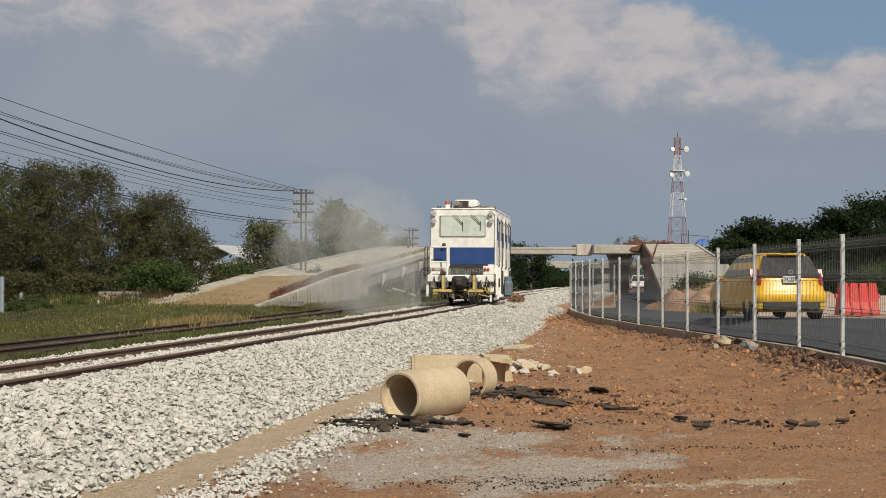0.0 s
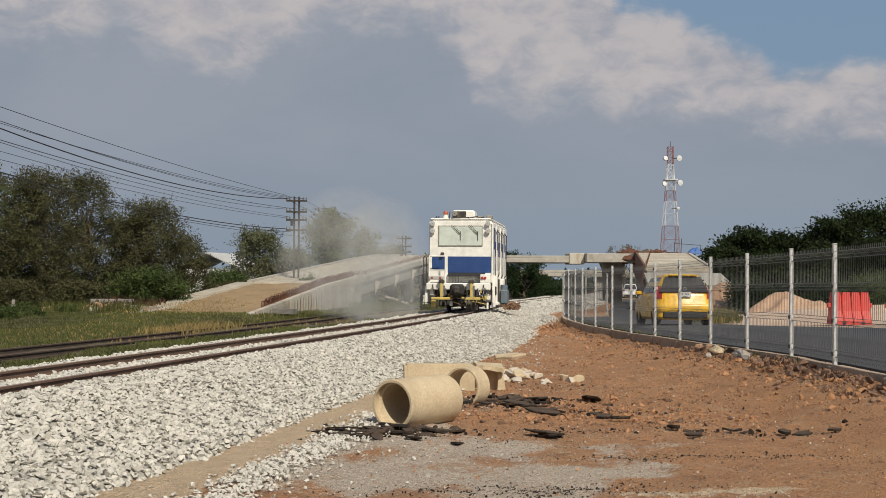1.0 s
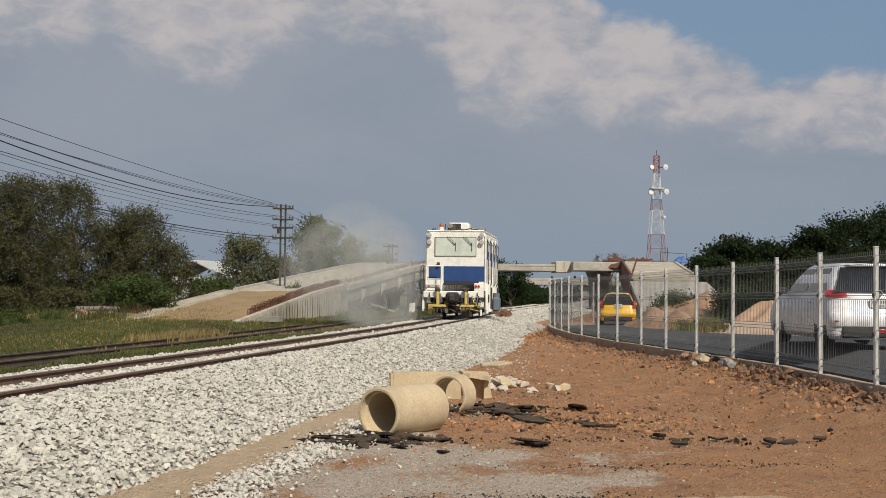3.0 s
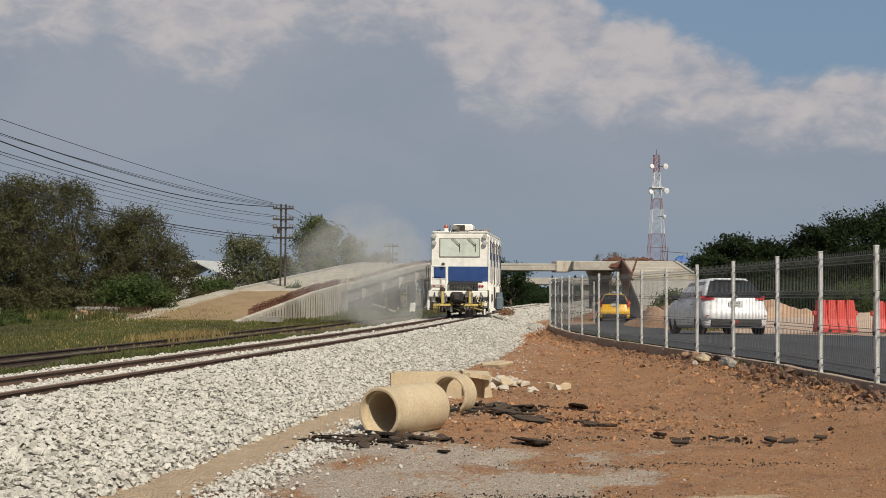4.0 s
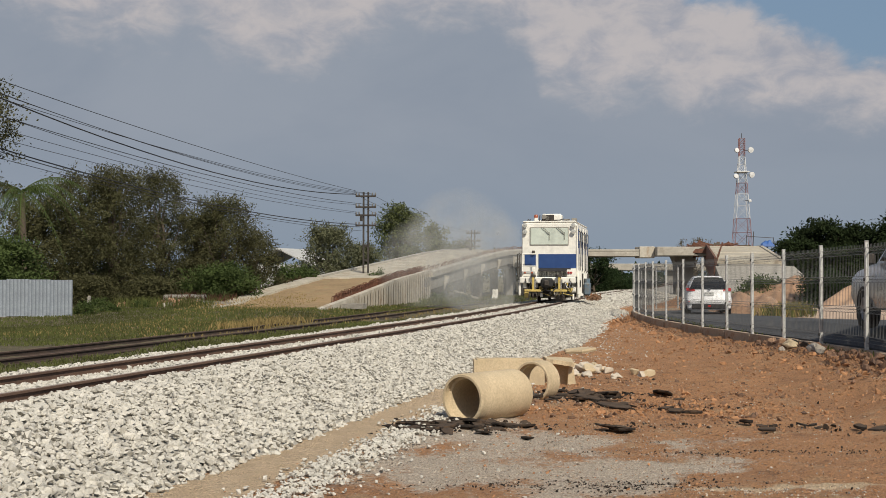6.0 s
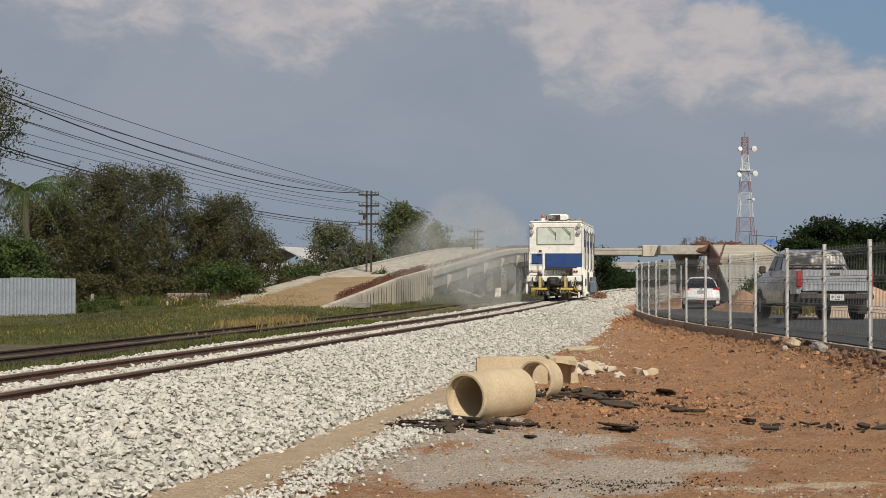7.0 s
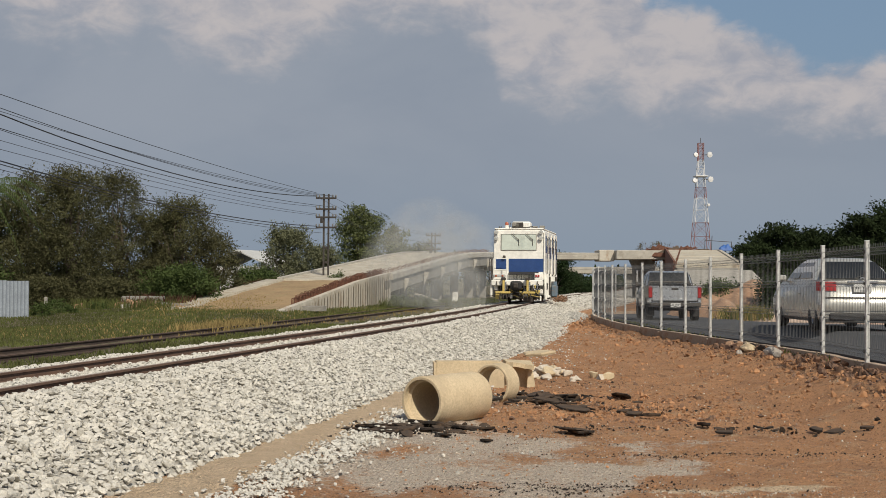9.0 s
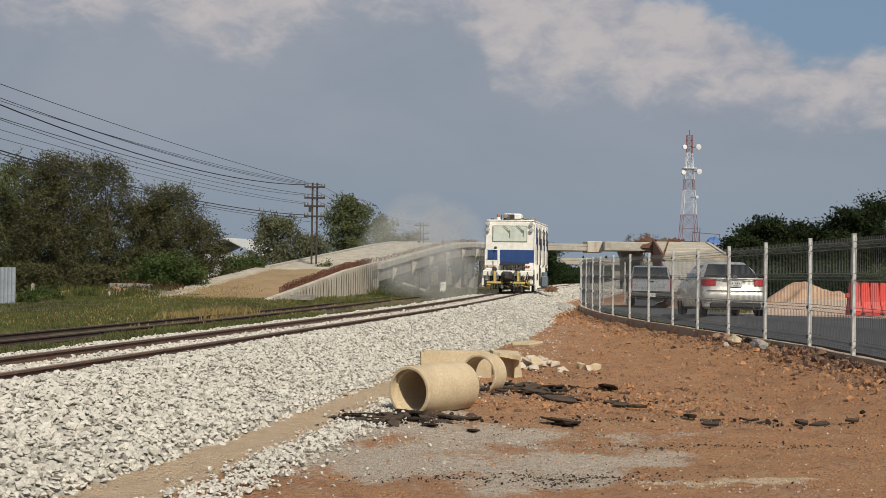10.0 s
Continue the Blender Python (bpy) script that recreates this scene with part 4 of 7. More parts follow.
def build_fence():
    fence = thing("mesh_fence", "grey galvanised wire mesh fence along the road", "fence")
    post = Shape().box(-0.032, 0.032, -0.032, 0.032, -0.12, FENCE_H + 0.03, 0.006).mesh("post", M_GALV)
    cap = Shape().box(-0.037, 0.037, -0.037, 0.037, FENCE_H + 0.03, FENCE_H + 0.05, 0.008).mesh("cap", M_GALV)
    clip = Shape().box(-0.02, 0.02, -0.052, -0.030, -0.03, 0.03, 0.004).mesh("clip", M_BLACK)
    pts = [Vector((float(lerp(y, FENCE)), y, float(lerp(y, FENCE_Z)))) for y in POST_Y]
    for i, p in enumerate(pts):
        d = (pts[min(i + 1, len(pts) - 1)] - pts[max(i - 1, 0)])
        yaw = math.degrees(math.atan2(d.y, d.x)) - 180
        po = new("post", post)
        po.parent, po.matrix_basis = fence, pose(*p, 0, 0, yaw)
        new("cap", cap).parent = po
        for z in (0.14, 0.66, 1.2, 1.7):
            c = new("clip", clip)
            c.parent, c.location = po, (0, 0, z)
    cache = {}
    for i, (p, q) in enumerate(zip(pts, pts[1:])):
        d = q - p
        L = round(math.hypot(d.x, d.y), 1)
        if L not in cache:
            cache[L] = wire_panel(L)
        yaw = math.degrees(math.atan2(d.y, d.x))
        ob = new("wire_mesh", cache[L])
        ob.parent = fence
        ob.matrix_basis = Matrix.Translation(p) @ Matrix.Rotation(radians(yaw), 4, "Z") @ Matrix.Rotation(-math.atan2(d.z, L), 4, "Y")
        tagged(ob, "welded wire mesh panel with folded ridges", kind="stuff")
        k = lumpy_block(0.06, L - 0.06, -0.09, 0.07, -0.36, -0.03, 0.02, 200 + i, 0.012, 4)
        solid("kerb_block", k, M_KERB, "earth-stained concrete kerb block under the fence", "kerb", ob.matrix_basis.copy(), "fence kerb")
        foot = Shape().box(-0.09, 0.09, -0.10, 0.09, -0.40, -0.05, 0.02)
        solid("post_footing", foot, M_KERB, "small concrete footing at a fence post", "kerb", pose(*p, 0, 0, yaw), "fence kerb")


build_fence()


# ---------- road barriers, gravel heap ----------
def barrier(m):
    th = thing("traffic_barrier", "red plastic water-filled traffic barrier on gravel", "barrier", m, "red barriers")
    sh = Shape()
    # four hollow-backed lobes with notches between them; the feet's fork openings are painted
    def section(top, pinch):
        return [(-0.24 * pinch, 0.0), (-0.24 * pinch, 0.12), (-0.14 * pinch, 0.40), (-0.08 * pinch, top), (0.08 * pinch, top), (0.14 * pinch, 0.40), (0.24 * pinch, 0.12), (0.24 * pinch, 0.0)]
    stations = [(-0.62, 0.80, 0.90)]
    for k in range(4):
        c = -0.465 + 0.31 * k
        stations += [(c - 0.145, 0.82, 0.95), (c - 0.115, 0.96, 1.05), (c + 0.115, 0.96, 1.05), (c + 0.145, 0.82, 0.95)]
        if k < 3:
            stations += [(c + 0.15, 0.74, 0.66), (c + 0.16, 0.74, 0.66)]
    stations.append((0.62, 0.80, 0.90))
    sh.loft([[(x, y, z) for y, z in section(t, q)] for x, t, q in stations])
    part("body", sh, M_BARRIER, th)
    part("lug", Shape().box(0.62, 0.73, -0.05, 0.05, 0.50, 0.64, 0.02), M_BARRIER, th)
    part("lug", Shape().box(-0.73, -0.62, -0.05, 0.05, 0.50, 0.64, 0.02), M_BARRIER, th)
    # solid black blocks paint the dark inside of the fork openings
    for x in (-0.31, 0.31):
        part("foot_notch", Shape().box(x - 0.08, x + 0.08, -0.258, 0.258, 0.0, 0.09, 0.02), M_BLACK, th)
    return th


barrier(pose(14.75, 40.0, land1(14.75, 40.0) + 0.02, 0, 0, 10) @ Matrix.Scale(1.06, 4))
barrier(pose(17.3, 41.5, land1(17.3, 41.5) + 0.02, 0, 0, -6) @ Matrix.Scale(1.06, 4))


def heap(label, x, y, rx, ry, h, seed, mat, n=34):
    """A loose heap with an uneven ridge."""
    sh, noise_off = Shape(), Vector((seed * 3.7, 0, 0))
    for j in range(n + 1):
        for i in range(n + 1):
            u, v = i / n * 2 - 1, j / n * 2 - 1
            r = math.hypot(u, v)
            k = max(0.0, 1 - r * r) ** 1.6
            w = noise.noise(Vector((u * 2.2, v * 2.2, 0)) + noise_off)
            w2 = noise.noise(Vector((u * 8, v * 8, 3)) + noise_off)
            px, py = x + u * rx, y + v * ry
            sh.v.append((px, py, land1(px, py) - 0.08 + h * k * (1.0 + 0.7 * w) + 0.10 * h * w2 * min(1, k * 4)))
    sh.f += [(j * (n + 1) + i, j * (n + 1) + i + 1, (j + 1) * (n + 1) + i + 1, (j + 1) * (n + 1) + i) for j in range(n) for i in range(n)]
    return solid("earth_mound", sh, mat, label, "earth mound", smooth=True)


M_PILE = material("piled_earth", (0.50, 0.335, 0.225), (0.40, 0.255, 0.165), 0.95, scale=2.0, fine=16, bump=0.9, bump_scale=10)
M_PINK = material("pink_gravel", (0.57, 0.43, 0.325), (0.46, 0.335, 0.25), 0.95, scale=1.2, fine=20, bump=0.7, bump_scale=12)
heap("low heap of pinkish-brown excavated earth beyond the road", 17.7, 55.0, 2.5, 2.4, 1.05, 2, M_PILE)
heap("low spread of orange-brown earth at the yard's edge", 22.6, 55.5, 3.2, 2.4, 0.7, 5, M_PILE)
heap("broad spread of pinkish gravel beyond the road", 18.5, 50.5, 7.0, 11.0, 0.55, 7, M_PINK)
heap("grassy earth bank beside the road", 12.6, 54.5, 1.7, 6.0, 0.9, 9, M_HEAP)


# ---------- flyover ramps ----------
def along(x0, y0, y):
    return x0 + 0.2236 * (y - y0)


def rebar_row(x0, y0, y1, step, z_of, h, seed):
    r, sh = random.Random(seed), Shape()
    y = y0
    while y < y1:
        x, z = along(x0, y0, y), z_of(y)
        hh = h * r.uniform(0.6, 1.15)
        sh.tube([(x, y, z - 0.1), (x + r.uniform(-0.02, 0.02), y + r.uniform(-0.04, 0.04), z + hh), (x + 0.08, y + r.uniform(-0.1, 0.1), z + hh * 1.05)], 0.014, 4)
        y += step * r.uniform(0.7, 1.3)
    return sh


def left_ramp():
    x0, y0, z0, slope, wide = -1.40, 66.0, 1.88, 0.0725, 4.35
    th = thing("flyover_ramp", "unfinished concrete flyover ramp rising beside the railway", "flyover")

    def zt(y):
        return float(np.interp(y, (56, 66, 84, 90, 97, 116), (1.155, z0, 3.19, 3.52, 3.72, 3.80)))

    ys = [63, 66, 70, 75, 80, 84, 87, 90, 93, 97, 102, 108, 112]
    deck = Shape()
    deck.loft([[(along(x0, y0, y) - wide, y, zt(y)), (along(x0, y0, y), y, zt(y)), (along(x0, y0, y), y, zt(y) - 0.28), (along(x0, y0, y) - wide, y, zt(y) - 0.28)] for y in ys])
    part("deck", deck, M_DECK, th, "pale dusty concrete deck")
    edge = Shape().sweep([(-0.10, -0.30), (0.16, -0.30), (0.16, -0.02), (0.10, 0.06), (-0.10, 0.06)], [(along(x0, y0, y), y, zt(y)) for y in [67.3] + ys if y >= 67])
    part("edge_beam", edge, M_CONC, th, "weathered light concrete edge beam")
    left = Shape().sweep([(-0.14, -0.3), (0.10, -0.3), (0.10, 0.10), (-0.14, 0.10)], [(along(x0, y0, y) - wide, y, zt(y)) for y in ys])
    part("edge_beam", left, M_CONC, th)
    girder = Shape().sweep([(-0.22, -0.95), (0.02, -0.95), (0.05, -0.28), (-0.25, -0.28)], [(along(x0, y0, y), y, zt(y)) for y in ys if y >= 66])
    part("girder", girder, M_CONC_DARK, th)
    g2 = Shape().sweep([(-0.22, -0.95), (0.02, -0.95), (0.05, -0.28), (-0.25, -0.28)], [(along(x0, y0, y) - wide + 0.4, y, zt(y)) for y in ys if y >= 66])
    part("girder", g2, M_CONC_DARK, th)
    for y in (70.5, 75.5, 80.5, 86.0, 92.0, 98.0, 104.0, 110.0):
        x = along(x0, y0, y)
        cap = Shape().box(x - wide + 0.1, x - 0.25, y - 0.35, y + 0.35, zt(y) - 1.35, zt(y) - 0.95, 0.03)
        part("pier_cap", cap, M_CONC, th)
        part("bracket", Shape().loft([[(x + 0.02, y - 0.3, zt(y) - 0.42), (x + 0.02, y + 0.3, zt(y) - 0.42), (x + 0.02, y + 0.3, zt(y) - 1.2), (x + 0.02, y - 0.3, zt(y) - 1.2)],
                                      [(x + 0.30, y - 0.3, zt(y) - 0.45), (x + 0.30, y + 0.3, zt(y) - 0.45), (x + 0.22, y + 0.3, zt(y) - 0.75), (x + 0.22, y - 0.3, zt(y) - 0.75)]]), M_CONC, th, "pale concrete bracket end")
        for u in (-1.35, -wide + 0.7):
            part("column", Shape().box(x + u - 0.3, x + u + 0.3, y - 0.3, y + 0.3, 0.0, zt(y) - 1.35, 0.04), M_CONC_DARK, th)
    # ribbed abutment wall and the wing wall that dips towards the near end
    wall = Shape().loft([[(along(x0, y0, y) + 0.03, y, 0.0), (along(x0, y0, y) + 0.03, y, t), (along(x0, y0, y) - 0.22, y, t), (along(x0, y0, y) - 0.22, y, 0.0)]
                         for y, t in ((49.0, 0.40), (55.0, 0.98), (61.0, 1.60), (67.2, 2.04))])
    part("wing_wall", wall, M_CONC_STAIN, th, "stained ribbed concrete wing wall")
    y = 52.2
    while y < 67.2:
        x, t = along(x0, y0, y) + 0.03, np.interp(y, (49, 55, 61, 67.2), (0.40, 0.98, 1.60, 2.04)) - 0.10
        part("rib", Shape().box(x, x + 0.010, y - 0.19, y + 0.19, 0.0, float(t), 0.006), M_CONC_STAIN, th)
        y += 0.42
    end = Shape().box(along(x0, y0, 67.2) - wide, along(x0, y0, 67.2) + 0.06, 67.2, 67.6, 0.0, zt(67.2) - 0.3, 0.03)
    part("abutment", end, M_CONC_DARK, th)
    bars = rebar_row(along(x0, y0, 57.5) - 0.2, 57.5, 100, 0.16, lambda y: np.interp(y, (49, 55, 61, 67.2, 70), (0.40, 0.98, 1.60, 2.0, zt(70))) if y < 70 else zt(y), 0.24, 3)
    for y0b, y1b, hh, sd in ((52.5, 66.0, 0.42, 5), (52.0, 67.0, 0.34, 6), (53.0, 66.5, 0.46, 7)):
        more = rebar_row(along(x0, y0, y0b) - 0.3, y0b, y1b, 0.085, lambda y: float(np.interp(y, (49, 55, 61, 67.2), (0.40, 0.98, 1.60, 1.98))), hh * 0.62, sd)
        part("rebar", more, M_RUSTBAR, th, "thick row of rusty starter bars")
    part("rebar", bars, M_RUSTBAR, th, "row of rusty bent starter bars")
    # the earth that the ramp's foot rests on
    f = Shape()
    n, k = 26, 12
    for j in range(n + 1):
        y = 46.0 + (67.0 - 46.0) * j / n
        for i in range(k + 1):
            u = i / k
            x = along(x0, y0, y) - wide - 1.6 + (wide + 1.42) * u
            top = float(np.interp(y, (46.0, 52, 57, 63, 67), (0.12, 0.55, 1.06, 1.60, 1.62)))
            wall_top = float(np.interp(y, (46, 49, 55, 61, 67), (0.15, 0.34, 0.92, 1.52, 1.8)))
            s = float(smooth(u, 0.40, 1.0))
            h = max(land1(x, y) - 0.05, (top * (1 - s) + wall_top * s) * min(1, 6 * u + 0.2))
            f.v.append((x, y, float(h) + 0.06 * noise.noise(Vector((x, y, 0)) * 0.9)))
    f.f += [(j * (k + 1) + i, j * (k + 1) + i + 1, (j + 1) * (k + 1) + i + 1, (j + 1) * (k + 1) + i) for j in range(n) for i in range(k)]
    solid("earth_ramp", f, material("dry_yellow_earth", (0.33, 0.225, 0.118), (0.25, 0.172, 0.092), 0.95, scale=0.9, fine=9, bump=0.6, bump_scale=5, spots=(0.30, 0.24, 0.12)),
          "dry yellowish earth slope at the foot of the ramp", "earth slope", smooth=True)
    path = Shape().sweep([(-0.45, -0.25), (0.45, -0.25), (0.42, 0.0), (-0.42, 0.02)], [(along(x0, y0, y) - wide - 0.2, y, z) for y, z in ((48, 0.34), (52, 0.60), (57, 1.14), (63, 1.66))])
    solid("concrete_strip", path, M_DECK, "pale concrete strip along the foot of the ramp", "strip")


left_ramp()


def right_ramp():
    th = thing("flyover_ramp", "unfinished concrete flyover ramp beyond the road", "flyover")
    x0, y0, wide = 15.9, 75.0, 4.5

    def along(x0, y0, y):
        return x0 + 0.17 * (y - y0)

    def zt(y):
        return float(np.interp(y, (88, 108, 112), (2.90, 4.25, 4.35)))

    def low(y):
        return float(np.interp(y, (70, 87), (0.85, 2.45)))

    ys = [88, 92, 96, 100, 104, 108, 112]
    part("deck", Shape().loft([[(along(x0, y0, y), y, zt(y)), (along(x0, y0, y) + wide, y, zt(y)), (along(x0, y0, y) + wide, y, zt(y) - 0.3), (along(x0, y0, y), y, zt(y) - 0.3)] for y in ys]), M_DECK, th, "dusty buff concrete deck")
    ls = [71, 75, 79, 83, 87]
    part("approach_slab", Shape().loft([[(along(x0, y0, y) - 0.1, y, low(y)), (along(x0, y0, y) + wide + 0.7, y, low(y)), (along(x0, y0, y) + wide + 0.7, y, low(y) - 0.3), (along(x0, y0, y) - 0.1, y, low(y) - 0.3)] for y in ls]), M_CONC, th, "pale grey approach slab")
    part("edge_beam", Shape().sweep([(-0.10, -0.35), (0.05, -0.35), (0.05, 0.12), (-0.10, 0.12)], [(along(x0, y0, y), y, zt(y)) for y in ys]), M_RUSTBAR, th, "rust-stained formwork edge")
    part("edge_beam", Shape().sweep([(-0.12, -0.6), (0.12, -0.6), (0.12, 0.08), (-0.12, 0.08)], [(along(x0, y0, y) + wide, y, zt(y)) for y in ys]), M_DECK, th)
    part("retaining_wall", Shape().loft([[(along(x0, y0, y) + 0.15, y, -0.1), (along(x0, y0, y) + wide - 0.15, y, -0.1), (along(x0, y0, y) + wide - 0.15, y, t - 0.3), (along(x0, y0, y) + 0.15, y, t - 0.3)]
                                         for y, t in [(y, low(y)) for y in ls] + [(y, zt(y)) for y in ys]]), M_CONC_DARK, th)
    part("formwork_side", Shape().sweep([(-0.18, -1.7), (-0.10, -1.7), (-0.04, 0.16), (-0.12, 0.16)], [(along(x0, y0, y), y, zt(y)) for y in ys]), M_RUSTBAR, th, "dark rusty formwork panels")
    rf = random.Random(23)
    for k in range(16):
        x, y, z = rf.uniform(20.2, 22.4), rf.uniform(107.4, 109.5), rf.uniform(3.5, 4.4)
        part("formwork_board", Shape().box(-rf.uniform(0.3, 0.9), rf.uniform(0.3, 0.9), -0.06, 0.06, -rf.uniform(0.08, 0.25), rf.uniform(0.08, 0.25), 0.01, pose(x, y, z, rf.uniform(-20, 20), rf.uniform(-35, 35), rf.uniform(-30, 30))), M_RUSTBAR if k % 3 else M_BARK, th, "rusty hanging formwork panel")
    for y in (92.5, 97.5, 103.0, 108.5):
        part("deck_joint", Shape().box(along(x0, y0, y) + 0.2, along(x0, y0, y) + wide - 0.2, y - 0.1, y + 0.1, zt(y) - 0.05, zt(y) + 0.04, 0.01), M_CONC_STAIN, th)
    for k, (dx, y, w) in enumerate(((0.6, 110.2, 1.2), (2.9, 111.0, 0.9), (1.6, 111.5, 0.7))):
        part("formwork_board", Shape().box(along(x0, y0, y) + dx, along(x0, y0, y) + dx + w, y, y + 0.3, zt(y), zt(y) + 0.10 + 0.03 * k, 0.01), M_BARK, th, "weathered formwork board")
    part("rebar", rebar_row(along(x0, y0, 86.0), 86.0, 112.0, 0.14, lambda y: zt(max(88, y)), 0.30, 21), M_RUSTBAR, th, "rusty starter bars along the edge")
    heap("brown earth slope below the flyover's approach slab", 17.2, 66.5, 4.2, 5.5, 1.35, 12, M_HEAP)
    part("stub_beam", Shape().box(17.2, 22.4, 107.6, 112.0, 3.45, 4.22, 0.05), M_CONC, th, "grey concrete cross beam end")
    part("stub_beam", Shape().box(15.9, 17.2, 108.7, 111.5, 3.30, 4.26, 0.05), M_CONC_STAIN, th)
    part("pier", Shape().loft([[(20.0 - w, 110.3, z), (20.0 + w, 110.3, z), (20.0 + w, 111.8, z), (20.0 - w, 111.8, z)] for z, w in ((-0.1, 0.72), (2.2, 0.74), (2.9, 0.80), (3.45, 1.05))]), M_CONC_DARK, th)
    r, sh = random.Random(11), Shape()
    for k in range(110):
        x, y, z = r.uniform(20.6, 23.8), r.uniform(108.5, 111.5), 4.15 + r.uniform(0, 0.25)
        a, q = r.uniform(0, 6.28), r.uniform(0.4, 1.3)
        sh.tube([(x, y, z), (x + q * math.cos(a), y + q * 0.4 * math.sin(a), z + r.uniform(-0.1, 0.3))], r.uniform(0.03, 0.09), 4)
    solid("scrap_heap", sh, M_RUSTBAR, "rusty heap of steel bars and formwork on the ramp", "scrap")
    t = Shape()
    n = 10
    for j in range(n + 1):
        for i in range(n + 1):
            u, v = i / n * 2 - 1, j / n * 2 - 1
            k = max(0, 1 - max(abs(u), abs(v)) ** 3)
            t.v.append((27.0 + u * 0.55, 110.0 + v * 0.5, 4.3 + k * (0.45 + 0.35 * noise.noise(Vector((u * 2, v * 2, 5))))))
    t.f += [(j * (n + 1) + i, j * (n + 1) + i + 1, (j + 1) * (n + 1) + i + 1, (j + 1) * (n + 1) + i) for j in range(n) for i in range(n)]
    solid("tarpaulin", t, M_TARP, "crumpled blue tarpaulin over stacked gear", "tarpaulin")
    poles = Shape()
    for k, (x, h) in enumerate(((25.3, 1.0), (25.9, 1.3), (27.6, 0.8))):
        poles.tube([(x, 110.5, 4.3), (x + 0.05, 110.5, 4.3 + h)], 0.03, 5)
    poles.tube([(25.3, 110.5, 5.2), (27.6, 110.5, 5.05)], 0.025, 5)
    solid("scaffold_rail", poles, M_GREASE, "thin dark scaffold poles on the ramp", "scaffold")


right_ramp()


def far_bridge():
    th = thing("road_bridge", "long pale concrete road bridge in the distance", "bridge")
    part("deck", Shape().box(24.5, 60, 205, 209, 2.7, 3.3, 0.05), M_CONC, th)
    part("parapet", Shape().box(24.5, 60, 205.0, 205.3, 3.3, 3.6, 0.05), M_CONC, th)
    for x in (27, 35, 43, 51, 59):
        part("column", Shape().box(x - 0.5, x + 0.5, 206, 208, 0.0, 2.7, 0.05), M_CONC_DARK, th)
    sp = thing("flyover_span", "level grey concrete flyover span across the railway", "flyover")
    part("deck", Shape().box(3.5, 15.9, 108.8, 113.5, 3.42, 3.80, 0.04), M_CONC, sp)
    part("parapet", Shape().box(3.5, 15.9, 108.8, 109.1, 3.80, 4.02, 0.03), M_CONC, sp)
    for x in (5.2, 8.6):
        part("column", Shape().box(x - 0.4, x + 0.4, 110.5, 112, 0.0, 3.42, 0.04), M_CONC_DARK, sp)


far_bridge()


# ---------- lattice tower ----------
def tower():
    cx, cy, H = 58.7, 260.0, 29.6
    th = thing("lattice_tower", "red and white lattice radio mast with dish antennas", "radio mast")

    def w(z):
        return 2.2 - 1.65 * min(1, z / 26.0) if z < 26 else 0.55

    levels = [0, 4.0, 7.6, 10.6, 13.4, 16.0, 18.4, 20.6, 22.6, 24.4, 26.0, 27.4, 28.6, H]
    bands = [(0, 8.8, M_TOWER_WHITE), (8.8, 13.4, M_TOWER_RED), (13.4, 17.5, M_TOWER_WHITE), (17.5, 21.6, M_TOWER_RED), (21.6, 25.3, M_TOWER_WHITE), (25.3, 40, M_TOWER_RED)]
    for b0, b1, mm in bands:
        sh = Shape()
        for z0, z1 in zip(levels, levels[1:]):
            if not b0 <= (z0 + z1) / 2 < b1:
                continue
            a, b = w(z0), w(z1)
            c0 = [Vector((cx + sx * a, cy + sy * a, z0)) for sx, sy in ((-1, -1), (1, -1), (1, 1), (-1, 1))]
            c1 = [Vector((cx + sx * b, cy + sy * b, z1)) for sx, sy in ((-1, -1), (1, -1), (1, 1), (-1, 1))]
            for k in range(4):
                sh.tube([c0[k], c1[k]], 0.062, 4)
                sh.tube([c0[k], c1[(k + 1) % 4]], 0.030, 4)
                sh.tube([c0[(k + 1) % 4], c1[k]], 0.030, 4)
                sh.tube([c1[k], c1[(k + 1) % 4]], 0.030, 4)
        part("lattice_section", sh, mm, th)
    for dx, z, s in ((-1.4, 27.0, 0.48), (1.4, 27.2, 0.58), (-1.6, 21.8, 0.48), (1.6, 22.2, 0.58), (1.2, 17.0, 0.3)):
        dish = Shape().spin([(0.02, 0.0), (s * 0.7, 0.08), (s, 0.25), (s, 0.55), (0.02, 0.62)], 16, Matrix.Translation((cx + dx, cy - 1.0, z)) @ Matrix.Rotation(radians(96 if dx > 0 else 75), 4, "X") @ Matrix.Rotation(0.3, 4, "Y"))
        part("dish", dish, M_TOWER_WHITE, th, "white drum-shaped microwave dish")
        part("dish_arm", Shape().tube([(cx + dx, cy - 0.8, z), (cx + dx * 0.3, cy, z)], 0.07, 5), M_GREASE, th)
    part("platform", Shape().box(cx - 1.3, cx + 1.3, cy - 1.3, cy + 1.3, 22.75, 22.95, 0.03), M_TOWER_WHITE, th)
    part("finial", Shape().tube([(cx, cy, H), (cx, cy, H + 1.1)], 0.06, 5), M_GREASE, th)


tower()


def far_bridge():
    th = thing("road_bridge", "low pale concrete road bridge far behind the flyover", "bridge")
    part("span", Shape().box(16.0, 36.0, 169.0, 178.0, 2.50, 3.05, 0.05), M_CONC, th)
    part("parapet", Shape().box(16.0, 36.0, 169.0, 169.25, 3.05, 3.40, 0.03), M_CONC, th)
    for x in (19.0, 25.5, 32.0):
        part("pier", Shape().box(x - 0.5, x + 0.5, 170, 177, -0.2, 2.50, 0.05), M_CONC_DARK, th)


far_bridge()


